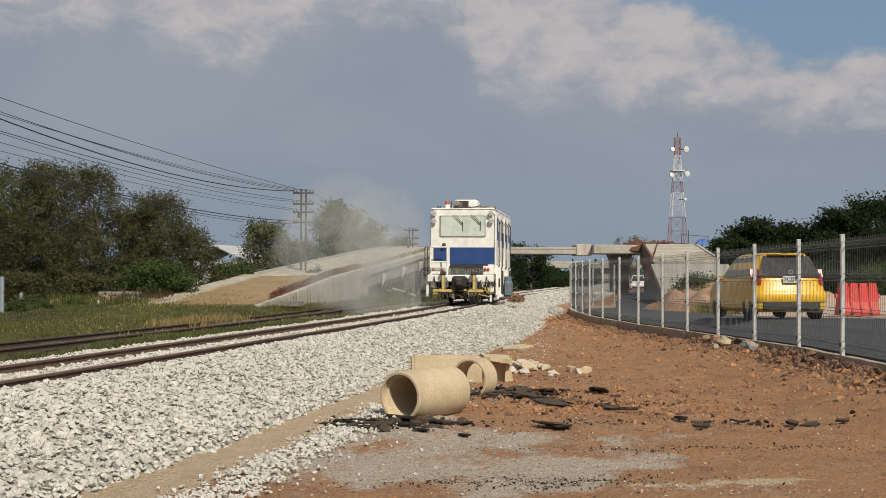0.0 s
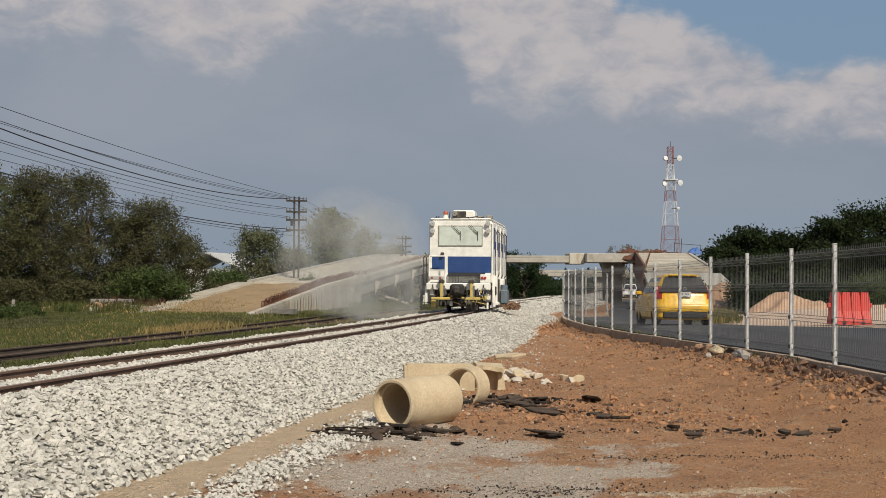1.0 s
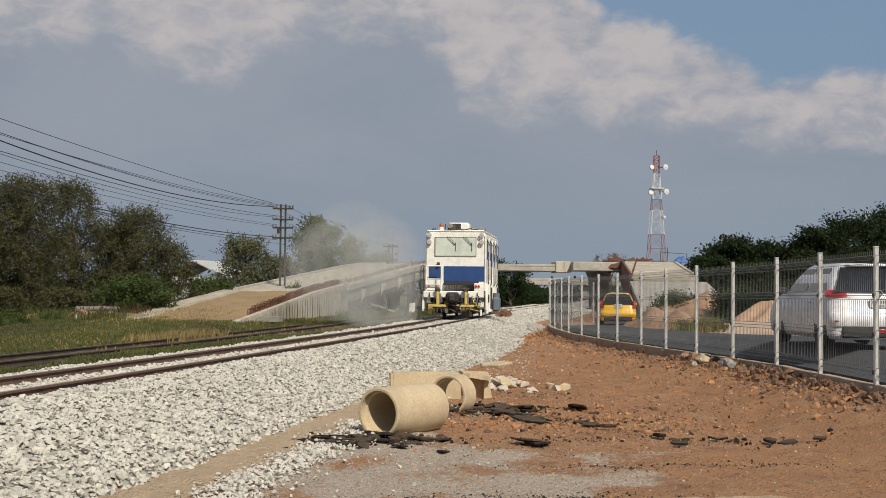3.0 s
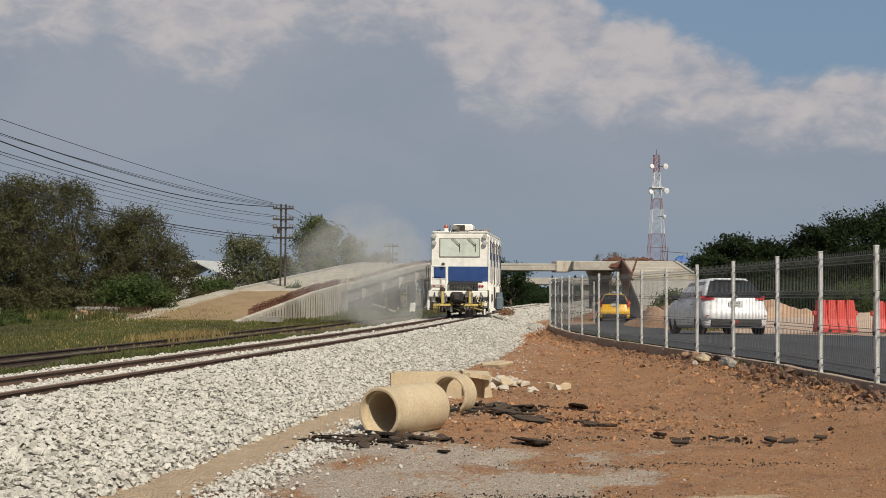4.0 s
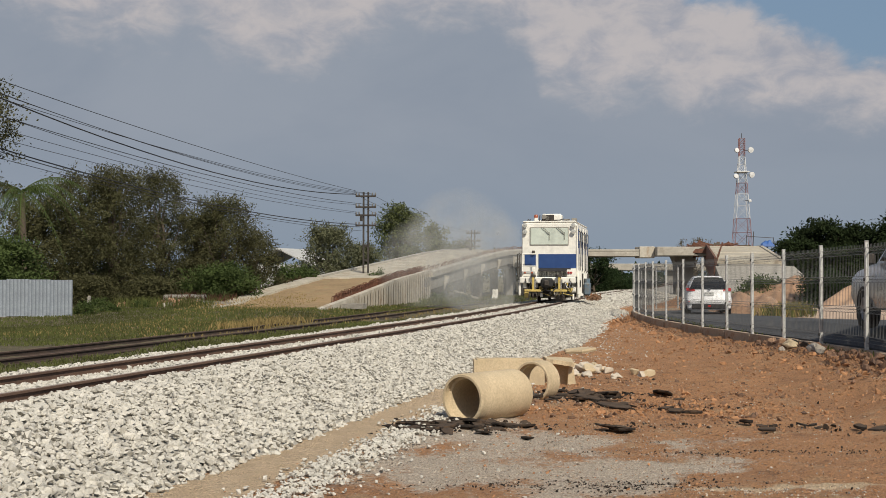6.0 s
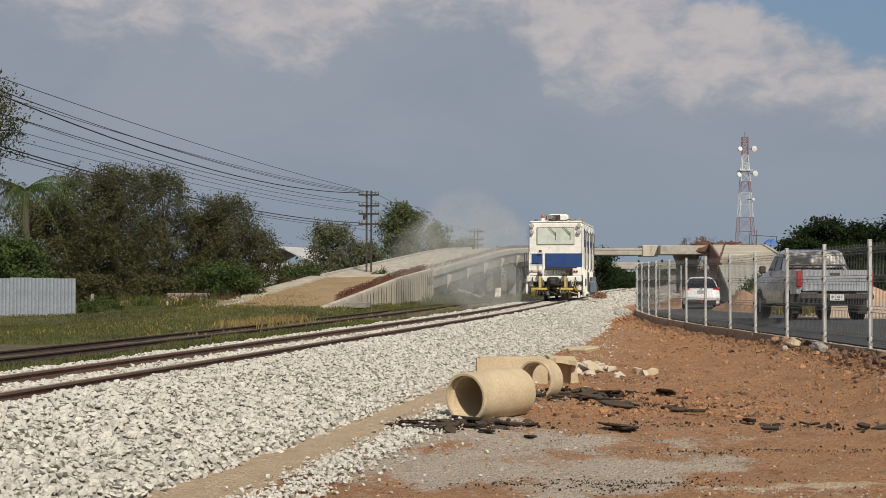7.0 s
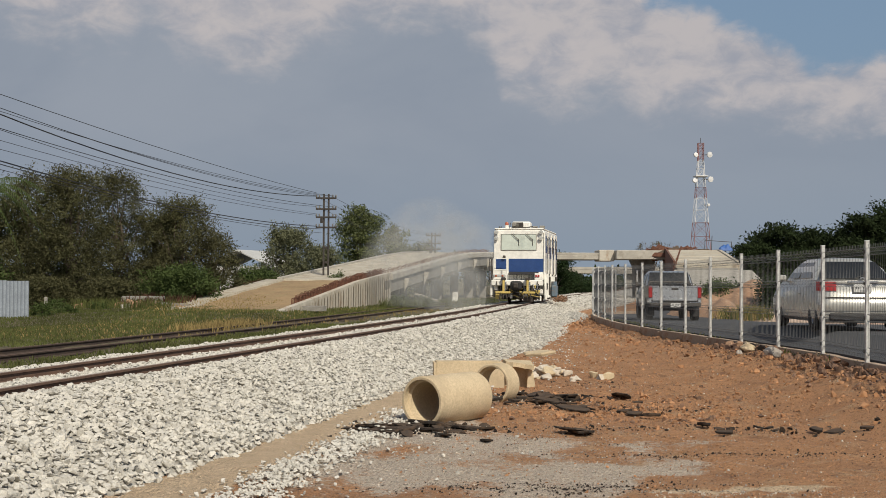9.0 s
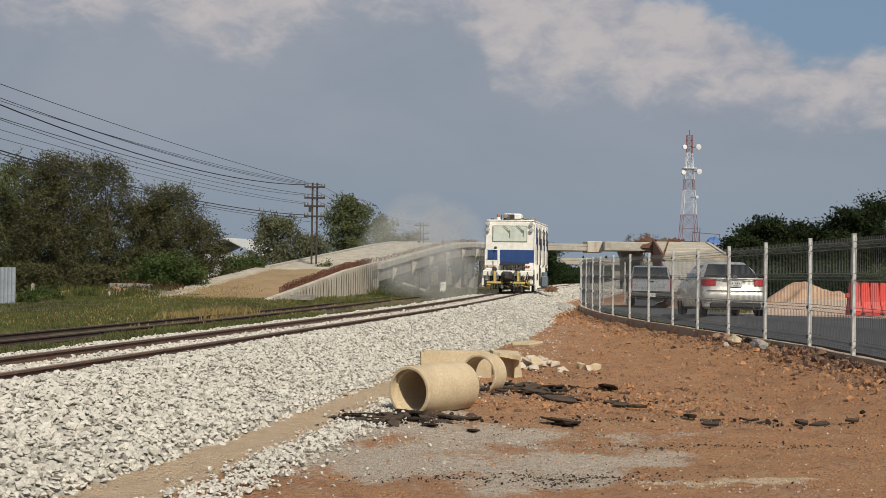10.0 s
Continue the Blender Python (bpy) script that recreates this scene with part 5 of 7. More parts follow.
# ---------- telegraph poles and wires ----------
ARM_Z = (-0.22, -0.78, -1.20, -1.72)


def telegraph_pole(x, y, top, width=0.62):
    z0 = land1(x, y) - 0.3
    th = thing("telegraph_pole", "dark twin-rail telegraph pole with four insulator arms", "telegraph pole", Matrix.Translation((x, y, 0)), "telegraph poles")
    for s in (-0.12, 0.12):
        part("upright", Shape().box(s - 0.045, s + 0.045, -0.07, 0.07, z0, top, 0.01), M_POLE, th)
    z = z0 + 0.8
    while z < top - 2.2:
        part("batten", Shape().box(-0.075, 0.075, -0.03, 0.03, z, z + 0.12, 0.01), M_POLE, th)
        z += 0.75
    for k, dz in enumerate(ARM_Z):
        part("crossarm", Shape().box(-0.85 * width, 0.85 * width, -0.13, -0.07, top + dz - 0.045, top + dz + 0.045, 0.01), M_POLE, th)
        for s in (-0.8, -0.55, 0.55, 0.8):
            part("insulator", Shape().spin([(0.008, 0.045), (0.035, 0.05), (0.045, 0.10), (0.03, 0.13), (0.036, 0.17), (0.01, 0.19)], 8, Matrix.Translation((s * width, -0.1, top + dz))), M_PORCELAIN, th, smooth=True)
    part("junction_box", Shape().box(-0.30, -0.17, -0.16, -0.02, top - 1.5, top - 1.15, 0.02), M_POLE, th)
    return th


P1, P2, P0 = (-4.38, 66.0, 6.05), (1.58, 92.7, 5.05), (-18.6, 2.0, 6.6)
telegraph_pole(*P1)
telegraph_pole(*P2)


def wire(pts, r):
    return solid("overhead_wire", Shape().tube(pts, r, 5), M_CABLE, "thin dark overhead wire slung between telegraph poles", "wire", group="overhead wires")


# side, drop at the pole, height 32 m nearer, curvature, radius
WIRES = [(-0.5, 0.05, 6.95, 0.0007, 0.011), (-0.5, -0.12, 6.50, 0.0025, 0.020), (-0.34, -0.12, 6.56, 0.0016, 0.009), (0.34, -0.12, 6.30, 0.0016, 0.009), (0.5, -0.12, 6.15, 0.0012, 0.008), (-0.5, -0.65, 6.02, 0.0018, 0.009),
         (0.5, -0.68, 5.70, 0.0013, 0.011), (-0.34, -1.05, 5.62, 0.0010, 0.008), (-0.5, -1.10, 5.40, 0.0010, 0.008), (-0.48, -1.66, 5.14, 0.0016, 0.019), (-0.3, -1.80, 5.00, 0.0016, 0.014), (-0.2, -2.0, 4.8, 0.0012, 0.009)]
for dx, dz, zl, k, r in WIRES:
    zp = P1[2] + dz
    a = (zl - zp - 1037 * k) / 32.2
    wire([(P1[0] + dx - 0.2236 * s, P1[1] - 0.1 - s, zp + a * s + k * s * s) for s in np.linspace(0, 60, 31)], r)
for dx, dz in ((-0.5, -0.15), (0.34, -0.15), (-0.34, -0.7), (0.5, -1.15)):
    p, q = Vector((P1[0] + dx, P1[1] - 0.1, P1[2] + dz)), Vector((P2[0] + dx, P2[1] - 0.1, P2[2] + dz))
    wire([p.lerp(q, u) - Vector((0, 0, 1.4 * u * (1 - u))) for u in np.linspace(0, 1, 14)], 0.009)


# ---------- plants ----------
def leaf_cloud(centres, radii, n, size, seed, drop=0.0, aspect=0.5, hollow=0.55):
    """Leaves strung along short twigs that fan out of blobs; returns vertex and face arrays."""
    rs = np.random.RandomState(seed)
    centres, radii = np.asarray(centres, float), np.asarray(radii, float)
    per = 16
    k = max(8, n // per)
    w = radii.prod(1) ** (2 / 3)
    pick = rs.choice(len(centres), k, p=w / w.sum())
    d = rs.normal(size=(k, 3)) + np.array([0, 0, 0.35])
    d /= np.linalg.norm(d, axis=1)[:, None]
    reach = rs.uniform(0.75, 1.22, k)[:, None] + (rs.rand(k) < 0.08)[:, None] * 0.25
    root = centres[pick] + d * radii[pick] * hollow
    run = d * radii[pick] * (reach - hollow) + rs.normal(0, 0.10, (k, 3)) * radii[pick]
    u = rs.rand(k, per) ** 0.75
    p = root[:, None, :] + run[:, None, :] * u[..., None]
    p[..., 2] -= (0.10 + drop * 0.5) * u ** 2 * radii[pick][:, 2][:, None]
    p = (p + rs.normal(0, size * 0.9, (k, per, 3))).reshape(-1, 3)
    along_twig = np.repeat(run / (np.linalg.norm(run, axis=1)[:, None] + 1e-9), per, 0)
    n = k * per
    face = np.repeat(d, per, 0) * 0.7 + 0.45 * rs.normal(size=(n, 3)) + np.array([0, 0, 0.55])
    a = along_twig + 0.9 * rs.normal(size=(n, 3)) + np.array([0, 0, -drop])
    b = np.cross(a, face)
    b /= np.linalg.norm(b, axis=1)[:, None] + 1e-9
    a /= np.linalg.norm(a, axis=1)[:, None]
    s = size * rs.uniform(0.6, 1.45, n)[:, None]
    v = np.stack([p - a * s * 0.5, p + b * s * aspect * 0.5, p + a * s * 0.5, p - b * s * aspect * 0.5], 1)
    return v.reshape(-1, 3), np.arange(n * 4).reshape(n, 4)


def limb(sh, p, q, r0, r1, rnd, n=5):
    p, q = Vector(p), Vector(q)
    pts = [p.lerp(q, i / n) + Vector((rnd.uniform(-1, 1), rnd.uniform(-1, 1), rnd.uniform(-0.4, 0.4))) * (0.05 * (q - p).length if 0 < i < n else 0) for i in range(n + 1)]
    sh.tube(pts, r0, 6, True, r1)


def tree(name, label, x, y, top, wide, leaf, seed, n=5200, size=0.17, base=0.25, blobs=26, drop=0.0, trunk=0.13, squat=1.0, hollow=0.15):
    """A tapered trunk with limbs and a crown of leaf clusters with gaps."""
    rnd = random.Random(seed)
    z0 = land1(x, y) - 0.1
    th = thing(name, label, "tree" if name != "shrub" else "shrub", Matrix.Translation((x, y, 0)))
    H = top - z0
    cs, rr = [], []
    for k in range(blobs):
        u = (k + 0.5) / blobs
        h = base + (1 - base) * (u ** 0.85)
        env = math.sin(math.pi * min(1, (0.16 + 0.84 * (h - base) / (1 - base)) ** 0.9 * 0.93)) ** 0.55
        a = k * 2.399 + rnd.uniform(-0.5, 0.5)
        q = wide * env * (rnd.random() ** 0.5) * 0.86
        r = wide * rnd.uniform(0.30, 0.52)
        zc = z0 + H * h - r * 0.55
        cs.append((q * math.cos(a), q * 0.8 * math.sin(a), min(zc, top - r * 0.8)))
        rr.append((r, r, r * rnd.uniform(0.6, 0.9) * squat))
    trunk_sh = Shape()
    limb(trunk_sh, (0, 0, z0), (rnd.uniform(-0.2, 0.2), rnd.uniform(-0.2, 0.2), z0 + H * 0.62), trunk, trunk * 0.4, rnd)
    for c in cs[::2]:
        h0 = z0 + (c[2] - z0) * rnd.uniform(0.35, 0.6)
        limb(trunk_sh, (0, 0, h0), c, trunk * 0.4, 0.015, rnd, 4)
    part("trunk", trunk_sh, M_BARK, th, smooth=True)
    v, f = leaf_cloud(cs, rr, int(n * 2.6), size * 0.72, seed, drop, hollow=hollow)
    crown = new("crown", bulk_mesh("crown", v, f, leaf))
    crown.parent = th
    return th


OLIVE, GREEN = "dense olive-green roadside tree with thin branches", "leafy green tree at the edge of the verge"
tree("tree", OLIVE, -16.3, 57.0, 6.5, 2.7, M_LEAF_OLIVE, 1, 13000, 0.14, 0.05, 44)
tree("tree", OLIVE, -14.8, 56.0, 6.75, 2.3, M_LEAF_OLIVE, 2, 14000, 0.13, 0.04, 46)
tree("tree", OLIVE, -11.6, 59.5, 4.9, 1.9, M_LEAF_OLIVE, 19, 9500, 0.13, 0.03, 40)
tree("tree", OLIVE, -12.95, 57.0, 6.6, 1.75, M_LEAF_OLIVE, 3, 11500, 0.12, 0.03, 44)
tree("tree", "olive-green tree with feathery foliage above rubble", -10.30, 58.0, 5.55, 2.0, M_LEAF_OLIVE, 4, 13000, 0.12, 0.04, 48)
tree("tree", GREEN, -9.3, 60.0, 3.9, 1.5, M_LEAF_OLIVE, 5, 6000, 0.14, 0.06, 30)
tree("tree", GREEN, -16.7, 47.6, 3.3, 1.7, M_LEAF_GREEN, 6, 7500, 0.17, 0.04, 30)
tree("tree", "tall open-crowned tree at the yard fence", -18.3, 48.6, 9.6, 2.3, M_LEAF_OLIVE, 7, 4200, 0.16, 0.45, 26, trunk=0.16)
tree("tree", OLIVE, -18.6, 58.0, 5.6, 2.6, M_LEAF_OLIVE, 8, 9500, 0.16, 0.05, 34)
tree("shrub", "spreading green shrub with layered feathery leaves", -9.9, 55.0, 2.55, 1.9, M_LEAF_GREEN, 9, 6500, 0.16, 0.05, 30, squat=0.5, trunk=0.05)
tree("shrub", "dark tangled shrub under the roadside trees", -12.6, 54.6, 1.9, 1.6, M_LEAF_OLIVE, 10, 5500, 0.13, 0.04, 24, squat=0.7, trunk=0.05)
tree("shrub", "dark tangled shrub under the roadside trees", -15.4, 54.4, 2.0, 1.8, M_LEAF_OLIVE, 11, 5500, 0.13, 0.04, 24, squat=0.7, trunk=0.05)
tree("shrub", "bright green shrub at the foot of the ramp", -9.4, 78.0, 2.5, 1.9, M_LEAF_GREEN, 12, 3200, 0.22, 0.05, 22, squat=0.7, trunk=0.06)
tree("tree", "rounded olive tree behind the ramp", -9.1, 95.0, 5.75, 2.7, M_LEAF_HAZED, 13, 7000, 0.24, 0.06, 32)
tree("tree", "rounded olive tree behind the ramp", -6.6, 97.0, 4.3, 1.8, M_LEAF_HAZED, 14, 3500, 0.24, 0.06, 22)
tree("tree", "feathery pale green bamboo-like tree behind the ramp", -3.9, 100.0, 7.55, 2.35, M_LEAF_BAMBOO, 15, 7000, 0.26, 0.10, 34, drop=0.5)
tree("tree", "feathery pale green bamboo-like tree behind the ramp", -1.4, 102.0, 6.0, 1.7, M_LEAF_BAMBOO, 16, 3600, 0.26, 0.10, 24, drop=0.5)
tree("tree", "small hazy tree beyond the ramp", 0.9, 118.0, 5.2, 2.4, M_LEAF_HAZED, 17, 2800, 0.3, 0.1, 20)
tree("tree", "thin bare-branched tree beyond the flyover", 28.4, 150.0, 6.6, 2.6, M_LEAF_DRY, 18, 900, 0.24, 0.35, 22, hollow=0.2)
for i, (x, y, top, wide) in enumerate([(34.2, 128, 5.6, 2.6), (37.6, 130, 7.9, 4.0), (41.6, 131, 7.4, 3.8), (45.0, 126, 8.7, 4.0), (49.2, 128, 10.6, 5.2), (55.0, 130, 11.8, 5.8), (61.5, 131, 11.4, 5.4), (37.5, 123, 5.0, 3.6), (42.8, 122, 5.8, 3.6), (47.5, 120, 6.6, 3.8), (53.0, 121, 8.0, 4.4)]):
    tree("tree", "broad dark green rain tree with a domed crown", x, y, top, wide, M_LEAF_RAIN, 30 + i, 6500, 0.46, 0.10, 44, squat=0.62, trunk=0.3, hollow=0.1)
for i, (x, y, top, wide) in enumerate([(15.4, 125, 2.6, 1.8), (13.6, 122, 4.6, 2.2), (18.6, 128, 1.7, 1.6), (11.6, 126, 5.0, 2.2), (22.6, 150, 2.2, 2.0)]):
    tree("tree", "dark green trees under the flyover span", x, y, top, wide, M_LEAF_DARK, 50 + i, 3600, 0.26, 0.04, 22)
for i, (x, y, top, wide) in enumerate([(18.0, 62, 2.2, 1.6), (20.6, 61, 2.5, 1.8), (23.4, 60, 2.4, 1.9), (26.3, 60, 2.6, 2.0), (29.2, 61, 2.8, 2.0), (16.0, 66, 1.8, 1.4)]):
    tree("shrub", "dense green hedge shrub behind the gravel yard", x, y, top, wide, M_LEAF_GREEN if i > 1 else M_LEAF_DARK, 60 + i, 5200, 0.17, 0.03, 26, trunk=0.05)


tree("shrub", "small green sapling growing at the ramp's edge", -3.75, 64.5, 2.05, 0.5, M_LEAF_GREEN, 70, 420, 0.13, 0.35, 9, trunk=0.02)


for i, (x, y, top, w) in enumerate([(-13.2, 46.4, 0.85, 0.55), (-12.6, 47.5, 0.7, 0.5), (-13.8, 50.2, 0.95, 0.7), (-12.2, 50.6, 0.8, 0.6), (-9.9, 51.0, 0.7, 0.5), (-8.2, 51.8, 0.6, 0.5), (-0.6, 67.5, 1.0, 0.8), (0.6, 70.0, 0.9, 0.8)]):
    tree("shrub", "low green weed clump in the verge grass", x, y, top, w, M_LEAF_GREEN, 80 + i, 700, 0.10, 0.02, 12, squat=0.7, trunk=0.02)


def far_woods():
    rs = np.random.RandomState(77)
    cs, rr = [], []
    for k in range(170):
        x = rs.uniform(-190, 170)
        y = rs.uniform(265, 330)
        h = rs.uniform(2.0, 4.2) + 2.0 * max(0, math.sin(x * 0.05 + 1))
        cs.append((x, y, h * 0.55))
        rr.append((rs.uniform(2.5, 5), 3, h * 0.6))
    v, f = leaf_cloud(cs, rr, 26000, 0.9, 5, hollow=0.6)
    tagged(new("far_woods", bulk_mesh("far_woods", v, f, M_LEAF_DARK)), "low dark belt of distant woods", "woods", kind="stuff")


far_woods()


def scrub(name, label, mat, boxes, seed, size=0.2):
    rs = np.random.RandomState(seed)
    V, F, n0 = [], [], 0
    for n, x0, x1, y0, y1, slope, h, zf in boxes:
        y = rs.uniform(y0, y1, n)
        x = rs.uniform(x0, x1, n) + slope * (y - y0)
        z = land(x, y) + (zf * (y - y0) if zf else 0)
        p = np.stack([x, y, z], 1)
        hh = h * rs.uniform(0.4, 1.1, n)
        lean = rs.normal(0, 0.35, (n, 2)) * hh[:, None]
        a = rs.uniform(0, 6.28, n)
        w = size * 0.5 * rs.uniform(0.5, 1.3, n)
        side = np.stack([np.cos(a) * w, np.sin(a) * w, 0 * w], 1)
        tip = p + np.stack([lean[:, 0], lean[:, 1], hh], 1)
        mid = p + np.stack([lean[:, 0] * 0.35, lean[:, 1] * 0.35, hh * 0.6], 1)
        v = np.stack([p - side, p + side, mid + side * 0.8, tip, mid - side * 0.8], 1)
        V.append(v.reshape(-1, 3))
        i = np.arange(n)[:, None] * 5 + n0
        F.append(np.concatenate([np.concatenate([i, i + 1, i + 2], 1), np.concatenate([i, i + 2, i + 4], 1), np.concatenate([i + 4, i + 2, i + 3], 1)]))
        n0 += n * 5
    return tagged(new(name, bulk_mesh(name, np.concatenate(V), np.concatenate(F), mat)), label, "grass", kind="stuff")


T0 = float(lerp(26, TRACK))
# boxes: count, x range at the near end, y range, drift of x per metre, height, rise per metre
scrub("verge_grass", "sunlit green grass on the verge of the old track", M_GRASS, [
    (52000, -19.5, -7.9, 27, 50, 0.224, 0.085, 0), (20000, -11.0, -2.2, 50, 66, 0.224, 0.12, 0), (9000, -5.0, 2.6, 66, 90, 0.224, 0.20, 0), (6500, -8.35, -6.9, 16, 40, 0.224, 0.085, 0),
    (2600, -7.2, -6.55, 18, 60, 0.224, 0.10, 0), (1500, -13.5, -9.5, 50, 54, 0.1, 0.45, 0), (900, -2.0, 0.4, 64.5, 67, 0.224, 0.45, 0)], 2, 0.026)
scrub("dry_grass", "dry straw-coloured grass clump between the rails", M_GRASS_DRY, [
    (900, -6.6, -5.3, 34.5, 39.5, 0.224, 0.26, 0), (5000, -13.5, -5.0, 30, 62, 0.224, 0.10, 0), (1500, -10.6, -6.6, 48, 58, 0.224, 0.08, 0.054), (1200, 11.0, 13.2, 47, 60, 0.22, 0.55, 0)], 3, 0.03)
scrub("rusty_scrub", "reddish-brown dry scrub along the ramp's back edge", M_RUSTWEED, [
    (2600, -9.3, -7.9, 58, 66, 0.16, 0.55, 0.09), (3600, -7.6, -5.9, 66, 98, 0.21, 0.9, 0.062), (1500, -11.8, -9.3, 52, 58, 0.224, 0.5, 0.05)], 4, 0.05)
scrub("yard_weeds", "olive weeds on the bank beside the road", M_GRASS, [(2200, 11.4, 13.4, 47, 61, 0.2, 0.5, 0.0), (900, 7.05, 7.3, 20, 50, 0.0, 0.12, 0)], 6, 0.03)


def palm():
    x, y = -16.75, 50.0
    th = thing("coconut_palm", "coconut palm with drooping fronds behind the tin fence", "palm", Matrix.Translation((x, y, 0)))
    part("trunk", Shape().tube([(0, 0, 0), (0.1, 0, 2), (0.0, 0, 4.9)], 0.17, 10, True, 0.12), M_BARK, th, smooth=True)
    r = random.Random(5)
    for k in range(17):
        a, lift = k * 2.4 + r.uniform(-0.2, 0.2), r.uniform(0.0, 1.1)
        L = r.uniform(2.3, 3.1)
        sh, pts = Shape(), []
        for i in range(15):
            u = i / 14
            h = 5.0 + lift * 1.2 * u * L * 0.6 - (1.0 + 0.5 * (1 - lift)) * (u ** 2) * L * 0.75
            pts.append(Vector((math.cos(a) * u * L * 0.85, math.sin(a) * u * L * 0.85, h)))
        sh.tube(pts, 0.025, 4, True, 0.006)
        side = Vector((-math.sin(a), math.cos(a), 0))
        for i in range(2, 15):
            for s in (-1, 1):
                for j in range(2):
                    p = pts[i].lerp(pts[i - 1], j * 0.5)
                    q = p + side * s * 0.34 * math.sin(math.pi * (i / 15) ** 0.7 + 0.2) + Vector((math.cos(a) * 0.16, math.sin(a) * 0.16, -0.20 - 0.22 * r.random()))
                    w = (pts[i] - pts[i - 1]).normalized() * 0.025
                    sh.add([p - w, p + w, q], [(0, 1, 2)])
        part("frond", sh, M_LEAF_GREEN, th)


palm()


# ---------- yard fence, rubble and shed at the verge ----------
def tin_fence():
    th = thing("tin_fence", "grey corrugated tin fence on a low concrete footing", "fence")
    x1, y1, z = -13.55, 46.0, 0.0
    a = radians(8)
    for k in range(8):
        sh = Shape()
        n, w, h = 18, 0.76, 1.32
        front = []
        for i in range(n + 1):
            s = w * i / n
            dy = 0.018 if (i % 3) else -0.018
            front.append((s, dy))
        rings = [[(s, d, zz) for s, d in front] + [(s, d + 0.004, zz) for s, d in front[::-1]] for zz in (0.26, 0.26 + h)]
        sh.loft(rings)
        ob = part("sheet", sh, M_TIN, th)
        ob.matrix_basis = Matrix.Translation((x1 - (k + 1) * 0.76 * math.cos(a), y1 - (k + 1) * 0.76 * math.sin(a), z + 0.015 * (k % 3))) @ Matrix.Rotation(a, 4, "Z")
    f = part("footing", Shape().box(-6.2, 0.05, -0.08, 0.10, -0.2, 0.27, 0.02), M_CONC, th, "pale concrete footing")
    f.matrix_basis = Matrix.Translation((x1, y1, z)) @ Matrix.Rotation(a, 4, "Z")
    for k in range(4):
        p = part("fence_rail_post", Shape().box(-0.03, 0.03, 0.03, 0.09, 0.0, 1.5, 0.01), M_BARK, th)
        p.matrix_basis = Matrix.Translation((x1 - k * 1.8 * math.cos(a) - 0.1, y1 - k * 1.8 * math.sin(a) + 0.05, z)) @ Matrix.Rotation(a, 4, "Z")


tin_fence()
solid("marker_post", Shape().loft([[(sx * w, sy * w, zz) for sx, sy in ((-1, -1), (1, -1), (1, 1), (-1, 1))] for zz, w in ((-0.2, 0.06), (0.42, 0.055), (0.46, 0.035))]), M_CONC_DARK, "small weathered concrete boundary post in grass", "post", pose(-14.5, 51.5, land1(-14.5, 51.5)))
solid("concrete_block", lumpy_block(-0.85, 0.85, -0.3, 0.3, 0, 0.55, 0.02, 301, 0.02), M_CONC_DARK, "grey concrete block half hidden by shrubs", "concrete block", pose(-11.0, 53.2, 0.40, 0, 0, 6))
solid("concrete_block", lumpy_block(-0.7, 0.7, -0.3, 0.3, 0, 0.16, 0.02, 302, 0.02), M_CONC_DARK, "flat grey concrete slab propped over a dark gap", "concrete block", pose(-9.6, 52.0, 0.55, 0, 3, 5))
solid("concrete_block", lumpy_block(-0.5, 0.5, -0.3, 0.3, 0, 0.2, 0.02, 303, 0.02), M_CONC_DARK, "low concrete kerb at the wing wall's foot", "concrete block", pose(-4.0, 52.5, 0.40, 0, 0, -12))
for i, (x, y, s) in enumerate([(-11.6, 52.2, 0.3), (-11.1, 52.0, 0.34), (-10.8, 52.3, 0.26), (-10.4, 52.1, 0.3), (-12.0, 52.3, 0.22), (-11.35, 51.6, 0.2), (-10.1, 51.8, 0.25), (-13.2, 51.5, 0.25), (-12.7, 51.8, 0.22), (-9.2, 51.6, 0.2)]):
    solid("rubble_stone", lumpy_block(-s, s, -s * 0.6, s * 0.6, 0, s * 0.9, 0.05, 310 + i, s * 0.25, 3), M_CONC if i == 5 else M_HEAP, "grey-brown rubble lump in the grass", "rubble", pose(x, y, land1(x, y) - 0.05, 8 * (i % 3), 5 * (i % 2), 40 * i), "verge rubble")
solid("boundary_stone", lumpy_block(-0.17, 0.17, -0.12, 0.12, 0, 0.66, 0.06, 330, 0.05), M_WHITE, "white-painted stone marker under the flyover", "marker stone", pose(2.75, 81.5, 0.26, 0, 4, 0), smooth=True)
solid("fallen_slab", lumpy_block(-0.75, 0.75, -0.15, 0.15, 0, 0.1, 0.03, 331, 0.02), M_CONC, "pale slab leaning in the weeds under the ramp", "slab", pose(0.85, 75.0, 0.62, 0, 17, -10))


def shed():
    th = thing("shed", "white sheet-roofed shed behind trees", "shed", pose(-13.4, 100, 0, 0, 0, -18))
    part("wall", Shape().box(-2.6, 2.6, 0, 5, 0, 2.6, 0.02), M_ROOF, th)
    part("roof", Shape().loft([[(-2.9, y, 2.6), (0.0, y, 3.9), (2.9, y, 2.6), (2.9, y, 2.5), (0.0, y, 3.8), (-2.9, y, 2.5)] for y in (-0.3, 5.3)]), M_ROOF, th)
    for z in (0.5, 1.2, 1.9):
        part("louvre", Shape().box(-2.3, 2.3, -0.06, -0.01, z, z + 0.4, 0.01), M_ROOF, th)


shed()


